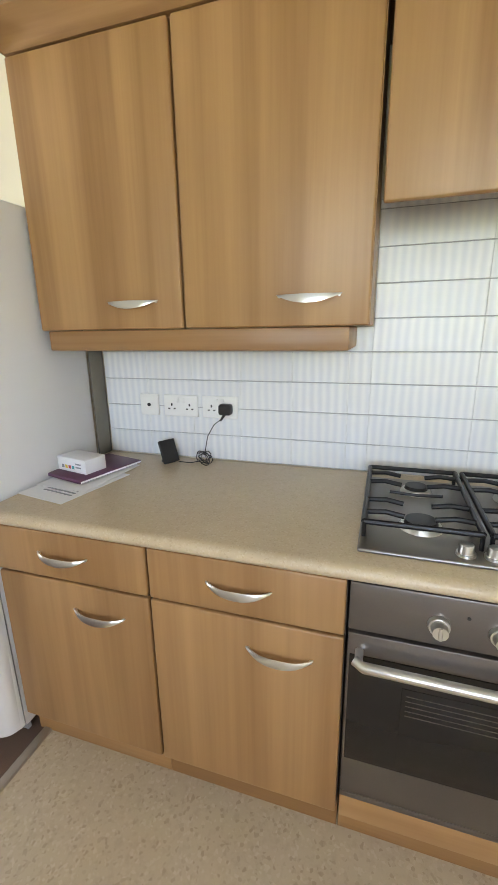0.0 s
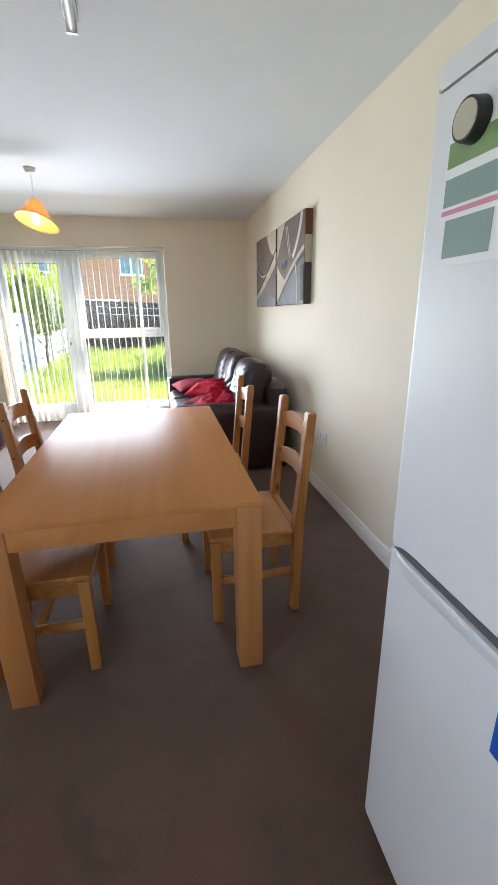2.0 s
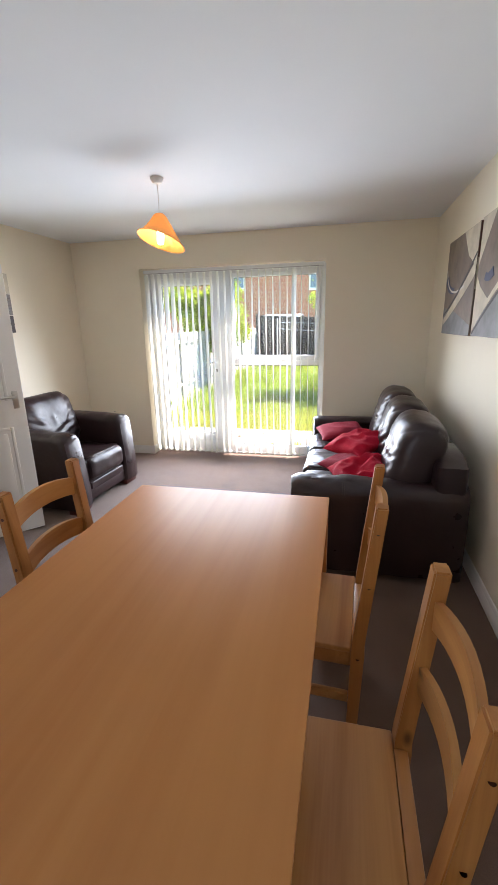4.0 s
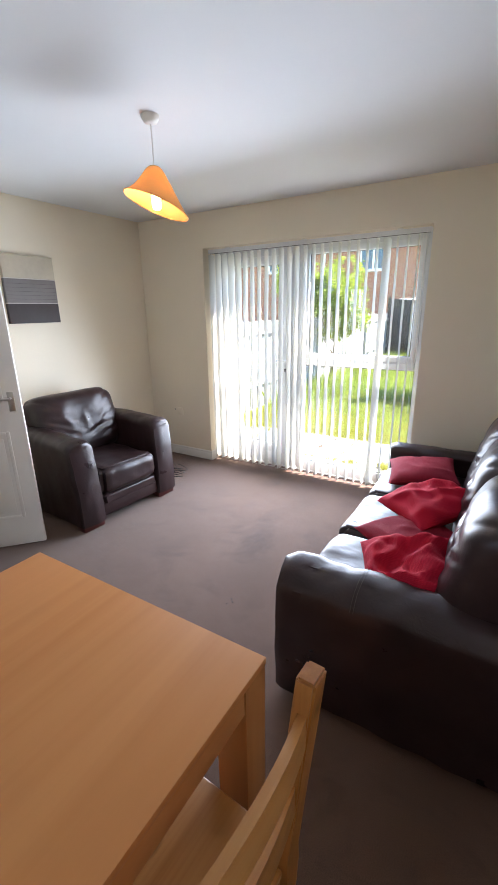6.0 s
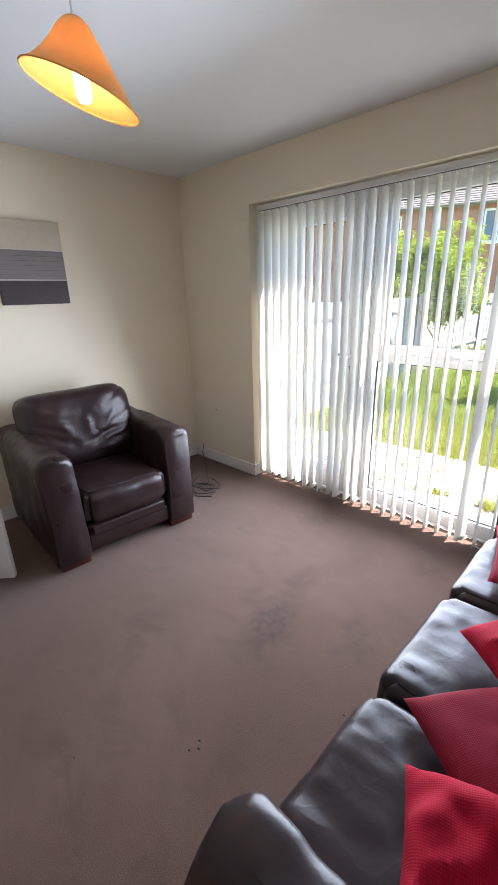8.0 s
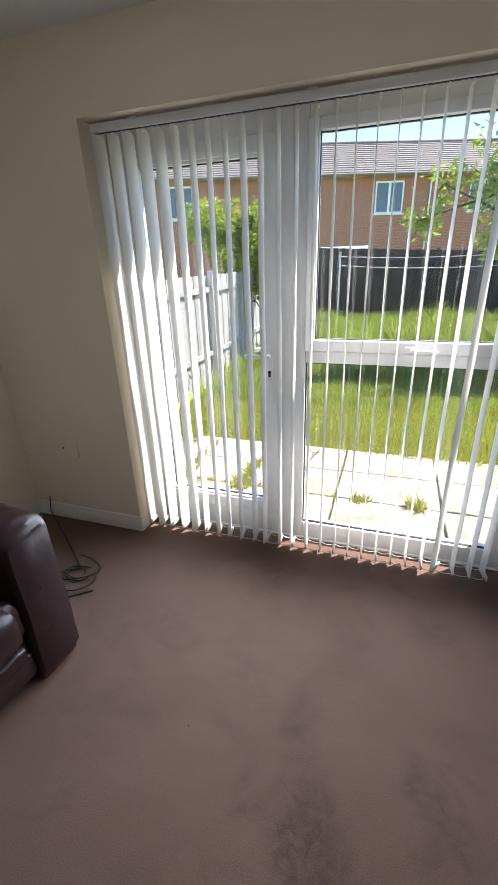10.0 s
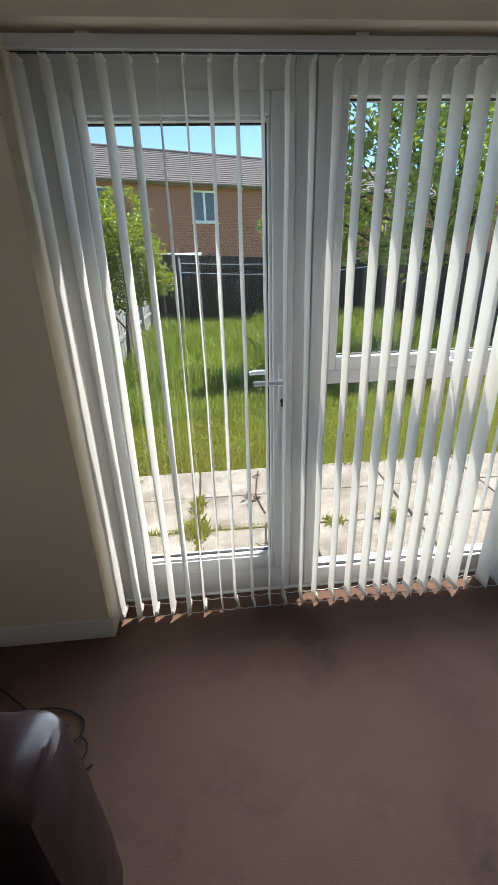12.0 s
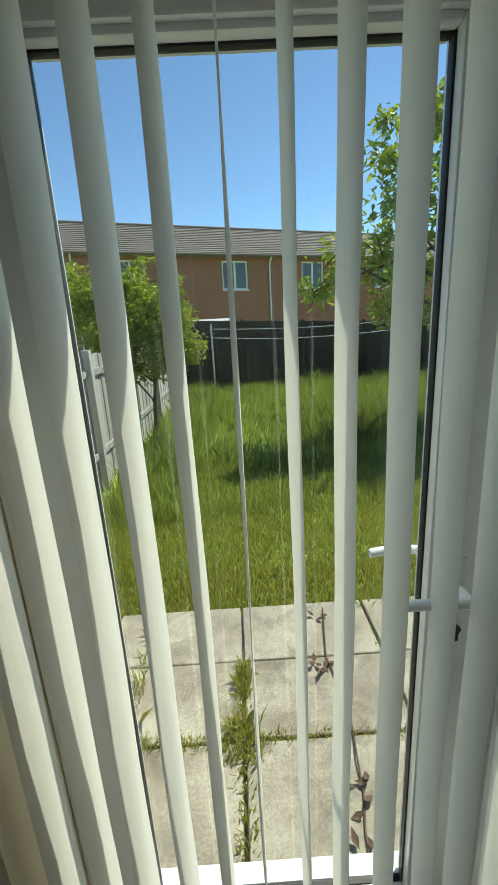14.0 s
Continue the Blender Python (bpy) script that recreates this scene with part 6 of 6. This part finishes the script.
def runner(points, leaves, seed):
    """A dried bramble runner lying on the slabs, with a few curled leaves."""
    r = random.Random(seed)
    t = thing("dried_runner", (points[0][0], points[0][1], GZ + 0.035), "dried brown bramble runner on the concrete slabs", "plant", "dried runners")
    part("stem", tube(B(), points, 0.004, 6), M_TWIG, t)
    for (x, y, n) in leaves:
        for _ in range(n):
            a, z = r.uniform(0, 6.283), GZ + 0.040 + r.uniform(0, 0.02)
            p = Vector((x + r.gauss(0, 0.03), y + r.gauss(0, 0.03), z))
            u, w = Vector((math.cos(a), math.sin(a), 0.25)) * 0.028, Vector((-math.sin(a), math.cos(a), 0.1)) * 0.016
            bm = B()
            c = [bm.verts.new(q) for q in (p - u, p + w * 0.9, p + u + Vector((0, 0, 0.012)), p - w * 0.9)]
            top = bm.verts.new(p + Vector((0, 0, -0.006)))
            for k in range(4):
                bm.faces.new((c[k], c[(k + 1) % 4], top))
            part("leaf", bm, M_TWIG, t)


RZ = GZ + 0.041
runner([(-2.27, 7.64, RZ), (-2.30, 7.45, RZ + 0.01), (-2.33, 7.25, RZ), (-2.31, 7.08, RZ), (-2.29, 6.98, RZ)], ((-2.37, 7.20, 8), (-2.29, 7.55, 3)), 3)
runner([(-2.30, 6.86, RZ), (-2.32, 6.70, RZ + 0.012), (-2.33, 6.58, RZ), (-2.36, 6.46, RZ), (-2.37, 6.38, RZ)], ((-2.34, 6.62, 4), (-2.36, 6.44, 5)), 5)

pv = tagged(new("pavement"), "concrete slab patio with weedy joints", "patio", kind="structure")
pv.location = (-2, 7, GZ)
part("bedding", box(B(), (-3.50, 6.32, GZ - 0.04), (0.95, 7.68, GZ + 0.004)), M_GRAVEL, pv)
rp = random.Random(2)
SLAB = mesh_of("slab", box(B(), (-0.3675, -0.2175, -0.018), (0.3675, 0.2175, 0.018), 0.006, 1), M_SLAB)
for j, y in enumerate((6.595, 7.045, 7.485)):
    for i in range(6):
        x = -2.77 - 0.375 + i * 0.75
        o = piece("slab", SLAB, pv, (x, y, GZ + 0.016 + rp.uniform(-0.003, 0.003)))
        o.rotation_euler = (radians(rp.uniform(-0.5, 0.5)), radians(rp.uniform(-0.5, 0.5)), radians(rp.uniform(-0.4, 0.4)))

rg = random.Random(6)
vs, fs = [], []
for _ in range(1500):
    x, y, r = rg.uniform(-4.25, -3.52), rg.uniform(6.35, 7.7), rg.uniform(0.008, 0.02)
    i = len(vs)
    z = GZ
    vs += [(x - r, y, z), (x, y - r, z), (x + r, y, z), (x, y + r, z), (x + r * 0.2, y, z + r * 1.2), (x, y, z - r)]
    fs += [(i, i + 1, i + 4), (i + 1, i + 2, i + 4), (i + 2, i + 3, i + 4), (i + 3, i, i + 4)]
me = bpy.data.meshes.new("gravel")
me.from_pydata(vs, [], fs)
me.materials.append(M_GRAVEL)
tagged(new("gravel", me), "grey gravel strip beside the paving", "gravel", kind="stuff")

# fences
BOARD = mesh_of("board", box(B(), (-0.048, -0.011, 0), (0.048, 0.011, 1.0), 0.003, 1), M_FENCE)
BOARD_L = mesh_of("board", box(B(), (-0.011, -0.062, 0), (0.011, 0.062, 1.0), 0.003, 1), M_FENCE_L)
BOARD_R = mesh_of("board", box(B(), (-0.011, -0.062, 0), (0.011, 0.062, 1.0), 0.003, 1), M_FENCE)


def fence_run(label, along_x, fixed, a, b, step, mesh, mat, h_at, loc):
    f = thing("fence", loc, label, "fence", "garden fences")
    n = int((b - a) / step)
    r = random.Random(int(abs(fixed) * 10))
    for i in range(n):
        t = a + (i + 0.5) * step
        z0 = GZ - 0.05
        off = 0.008 * (i % 2)
        ob = piece("board", mesh, f, (t, fixed + off, z0) if along_x else (fixed + off, t, z0))
        ob.scale = (1, 1, h_at(t) - z0 + r.uniform(-0.008, 0.008))
        ob.rotation_euler = (0, 0, 0)
    k = 0
    t = a
    while t <= b + 0.01:
        hh = h_at(min(max(t, a), b)) + 0.06
        c = (t, fixed - 0.06) if along_x else (fixed + (0.06 if fixed < 0 else -0.06), t)
        part("post", box(B(), (c[0] - 0.04, c[1] - 0.04, GZ - 0.05), (c[0] + 0.04, c[1] + 0.04, hh), 0.005, 1), mat, f)
        t += 1.83
    for fz in (0.25, 0.85):
        bm = B()
        z = GZ + (h_at((a + b) / 2) - GZ) * fz
        if along_x:
            box(bm, (a, fixed - 0.045, z), (b, fixed - 0.014, z + 0.07))
        else:
            s = 1 if fixed < 0 else -1
            box(bm, (min(fixed + s * 0.02, fixed + s * 0.05), a, z), (max(fixed + s * 0.02, fixed + s * 0.05), b, z + 0.07))
        part("rail", bm, mat, f)
    return f


fence_run("dark weathered close-board garden fence", True, 18.4, -4.35, 3.2, 0.098, BOARD, M_FENCE, lambda t: 1.9 - 0.053 * (t + 4.3), (-0.6, 18.4, GZ))
fence_run("silvered low timber garden fence", False, -4.38, 6.4, 18.3, 0.126, BOARD_L, M_FENCE_L, lambda t: 1.41, (-4.38, 12, GZ))
fence_run("dark weathered side garden fence", False, 3.25, 6.4, 18.3, 0.126, BOARD_R, M_FENCE, lambda t: 1.62, (3.25, 12, GZ))

wl_ = thing("washing_line", (-3.0, 17.9, 1.4), "sagging white washing lines across the garden", "washing line")
for z, dz in ((1.38, 0.16), (1.62, 0.12)):
    pts = [(-3.4 + 6.4 * s / 20, 17.6 + 0.3 * s / 20, z - dz * 4 * (s / 20) * (1 - s / 20) + 0.05 * s / 20) for s in range(21)]
    part("line", tube(B(), pts, 0.010, 5), M_WIRE, wl_)
for x, y in ((-3.4, 17.6), (3.0, 17.9)):
    part("post", cyl(B(), (x, y, GZ - 0.05), (x, y, 1.75), 0.025, n=10), M_WIRE, wl_)


# trees
def tree(name, base, height, trunk_r, clumps, n_leaf, leaf, mat, label, seed, cat="tree"):
    r = random.Random(seed)
    t = thing(name, base, label, cat)
    b = Vector(base)
    bm = B()
    top = b + Vector((0.1, 0.05, height))
    path = [b + (top - b) * k / 5 + Vector((r.uniform(-0.05, 0.05), r.uniform(-0.05, 0.05), 0)) * (1 if k else 0) for k in range(6)]
    for k in range(5):
        cyl(bm, path[k], path[k + 1] + (path[k + 1] - path[k]) * 0.03, trunk_r * (1 - 0.15 * k), trunk_r * (1 - 0.15 * (k + 1)), 9)
    part("trunk", bm, M_BARK, t)
    bm = B()
    for (cx, cy, cz, rr) in clumps:
        c = Vector((cx, cy, cz))
        s = path[r.randint(2, 5)]
        mid = (s + c) / 2 + Vector((0, 0, -0.1))
        cyl(bm, s, mid, trunk_r * 0.4, trunk_r * 0.28, 6)
        cyl(bm, mid, c, trunk_r * 0.28, trunk_r * 0.1, 6)
        for _ in range(5):
            e = c + Vector((r.gauss(0, 1), r.gauss(0, 1), r.gauss(0, 0.8))) * rr * 0.55
            cyl(bm, c, e, trunk_r * 0.12, trunk_r * 0.04, 5)
    part("limbs", bm, M_BARK, t)
    verts, faces = [], []
    for (cx, cy, cz, rr) in clumps:
        for _ in range(int(n_leaf * rr * rr)):
            d = Vector((r.gauss(0, 1), r.gauss(0, 1), r.gauss(0, 1)))
            d.normalize()
            rad = rr * (r.random() ** 0.45) * (1.0 + 0.55 * noise.noise(d * 2.3 + Vector((cx, cz, seed))))
            p = Vector((cx, cy, cz)) + Vector((d.x * rad, d.y * rad, d.z * rad * 0.85))
            kk = noise.noise(p * 2.6 + Vector((seed, 0, 0)))
            if kk < -0.16:
                continue
            L_ = leaf * r.uniform(0.6, 1.3)
            u = Vector((r.gauss(0, 1), r.gauss(0, 1), r.gauss(-0.5, 0.6))).normalized()
            w = u.orthogonal().normalized() * L_ * 0.42
            w.rotate(Matrix.Rotation(r.uniform(0, 6.28), 3, u))
            i = len(verts)
            nrm = u.cross(w).normalized() * L_ * 0.12
            verts += [p, p + u * L_ * 0.45 + w * 0.5 + nrm, p + u * L_, p + u * L_ * 0.45 - w * 0.5 + nrm]
            faces.append((i, i + 1, i + 2, i + 3))
    me = bpy.data.meshes.new("crown")
    me.from_pydata(verts, [], faces)
    me.materials.append(mat)
    ob = new("crown", me)
    ob.parent = t
    ob.matrix_parent_inverse = t.matrix_basis.inverted()
    return t


tree("tree", (1.9, 12.4, GZ), 3.4, 0.10, ((0.8, 12.2, 3.9, 0.85), (-0.3, 12.0, 3.2, 0.58), (-1.2, 11.9, 2.55, 0.36), (-1.45, 12.0, 2.1, 0.3), (-0.45, 12.1, 2.5, 0.5), (-0.3, 12.2, 1.75, 0.42), (-0.42, 12.0, 3.85, 0.34), (-0.5, 12.0, 4.25, 0.2), (1.6, 12.3, 3.5, 0.9), (0.4, 12.5, 4.5, 0.5), (0.3, 12.4, 2.3, 0.55), (0.5, 12.0, 1.75, 0.5), (1.2, 12.2, 1.75, 0.5), (1.5, 11.9, 2.4, 0.8), (0.6, 11.6, 2.9, 0.7), (2.5, 12.4, 3.0, 0.8), (1.4, 12.2, 4.5, 0.6), (2.4, 12.0, 4.2, 0.6)), 2100, 0.14, M_LEAF, "leafy green garden tree", 21)
tree("bush", (-4.15, 12.2, GZ), 1.6, 0.05, ((-4.4, 12.1, 2.1, 0.6), (-3.75, 11.9, 1.75, 0.48), (-4.9, 12.3, 2.2, 0.6), (-4.0, 12.5, 2.4, 0.45), (-3.5, 11.9, 1.35, 0.33), (-4.35, 12.0, 1.35, 0.5), (-5.3, 12.4, 2.3, 0.5), (-3.65, 12.1, 2.05, 0.32), (-3.95, 12.0, 1.9, 0.45), (-4.7, 12.1, 1.6, 0.5), (-3.9, 12.0, 1.2, 0.35)), 12000, 0.085, M_LEAF_B, "yellow-green garden shrub over the fence", 33, "bush")

# ---- house behind the garden ----
HM = pose(-5.555, 29.0, GZ, 0, 0, 22)
hs_ = thing("house", (0, 0, 0), "two-storey red brick house with a brown tiled roof", "house")
hs_.matrix_basis = HM
HL, HR, HD, HE = -14.0, 34.0, 8.0, 5.62


def hpart(name, bm, mat, parent, label=""):
    ob = new(name, mesh_of(name, bm, mat))
    ob.parent = parent
    if label:
        ob["label"] = label
    return ob


bm = B()
wins = [(2.46, 4.0, 3.80, 5.30), (7.50, 9.02, 3.80, 5.30), (-3.2, -1.7, 3.80, 5.30), (13.0, 14.5, 3.80, 5.30), (18.2, 19.7, 3.80, 5.30), (-8.5, -7.0, 3.80, 5.30)]
wins.sort()
x = HL
for (a, b, c, d) in wins:
    box(bm, (x, 0, 0), (a, 0.3, HE))
    box(bm, (a, 0, 0), (b, 0.3, c))
    box(bm, (a, 0, d), (b, 0.3, HE))
    x = b
box(bm, (x, 0, 0), (HR, 0.3, HE))
box(bm, (HL, 0.3, 0), (HL + 0.3, HD, HE))
box(bm, (HR - 0.3, 0.3, 0), (HR, HD, HE))
box(bm, (HL + 0.3, HD - 0.3, 0), (HR - 0.3, HD, HE))
hpart("wall", bm, M_BRICK, hs_)
for (a, b, c, d) in wins:
    bm = ring(B(), a, b, c, d, 0.09, 0.05, 0.15, 0.01)
    box(bm, ((a + b) / 2 - 0.06, 0.051, c + 0.09), ((a + b) / 2 + 0.06, 0.149, d - 0.09), 0.01)
    wf = hpart("window", bm, M_UPVC, hs_)
    hpart("pane", box(B(), (a + 0.09, 0.11, c + 0.09), (b - 0.09, 0.12, d - 0.09)), M_DARKGLASS, wf)
    hpart("sill", box(B(), (a - 0.05, -0.06, c - 0.07), (b + 0.05, 0.05, c - 0.002), 0.01), M_UPVC, wf)
bm = B()
rise, run = 2.25, 4.4
nrow = 15
for k in range(nrow):
    s0, s1 = k / nrow, (k + 1.15) / nrow
    y0, z0 = -0.4 + run * s0, HE - 0.12 + rise * s0 + 0.06
    y1, z1 = -0.4 + run * s1, HE - 0.12 + rise * s1 + 0.02
    vs_ = [bm.verts.new(p) for p in ((HL - 0.2, y0, z0), (HR + 0.2, y0, z0), (HR + 0.2, y1, z1), (HL - 0.2, y1, z1), (HL - 0.2, y0, z0 - 0.05), (HR + 0.2, y0, z0 - 0.05))]
    bm.faces.new(vs_[:4])
    bm.faces.new((vs_[4], vs_[5], vs_[1], vs_[0]))
prism(bm, [(-0.4 + run, HE - 0.12 + rise), (HD + 0.4, HE - 0.1), (HD, HE - 0.15), (-0.3, HE - 0.15)], 0, HL, HR)
roof = hpart("roof", bm, M_ROOF, hs_)
bm = B()
cyl(bm, (HL - 0.2, -0.4 + run, HE - 0.1 + rise), (HR + 0.2, -0.4 + run, HE - 0.1 + rise), 0.12, n=10)
hpart("ridge", bm, M_ROOF, roof)
hpart("fascia", box(B(), (HL - 0.2, -0.36, HE - 0.20), (HR + 0.2, -0.33, HE - 0.03)), M_ROOF, hs_)
bm = B()
cyl(bm, (HL - 0.2, -0.43, HE - 0.08), (HR + 0.2, -0.43, HE - 0.08), 0.06, n=10)
hpart("gutter", bm, M_ROOF, hs_)
for px_ in (5.35, -5.2, 16.2):
    hpart("downpipe", tube(B(), [(px_, -0.4, HE - 0.1), (px_, -0.06, HE - 0.45), (px_, -0.06, 0.0)], 0.045, 8), M_UPVC, hs_)
sd = thing("shed", (-3.7, 20.6, GZ), "small timber shed with a pale roof beyond the fence", "shed")
part("wall", box(B(), (-4.45, 19.6, GZ - 0.02), (-2.9, 21.4, 1.80)), M_FENCE, sd)
part("roof", prism(B(), [(19.45, 1.80), (21.5, 1.93), (21.5, 1.98), (19.45, 1.86)], 0, -4.6, -2.8), M_UPVC, sd, "pale flat roof")

# ---- tiled splashback ----
sb = thing("splashback", (-0.006, -0.4, 0.876), "white ribbed ceramic tile splashback with grey joints", "splashback", kind="structure")
bm = box(B(), (-0.006, -0.676, 0.8755), (-0.0008, 0.397, 1.3845))
box(bm, (-0.006, -1.29, 0.8755), (-0.0008, -0.676, 1.762))
part("grout", bm, M_GROUT, sb)
TW, TH = 0.200, 0.1083


def tile_mesh(w, h):
    return mesh_of("tile", box(B(), (-0.0025, -w / 2, -h / 2), (0.0025, w / 2, h / 2), 0.0012, 1), M_TILE)


tile_kinds = {}
for col in range(9):
    y1 = 0.397 - col * TW
    y0 = max(y1 - TW, -1.29) if col != 5 else -0.676
    y1 = y1 if col != 6 else -0.676
    for row in range(9):
        za = max(0.8765, 0.868 + row * TH)
        zt = 0.868 + (row + 1) * TH
        zb = min(zt, 1.384 if y0 > -0.68 else 1.761)
        if zb - za < 0.01:
            continue
        key = (round(y1 - y0, 3), round(zb - za, 3))
        if key not in tile_kinds:
            tile_kinds[key] = tile_mesh(key[0] - 0.0002, key[1] - 0.0028)
        piece("tile", tile_kinds[key], sb, (-0.0085, (y0 + y1) / 2, (za + zb) / 2))
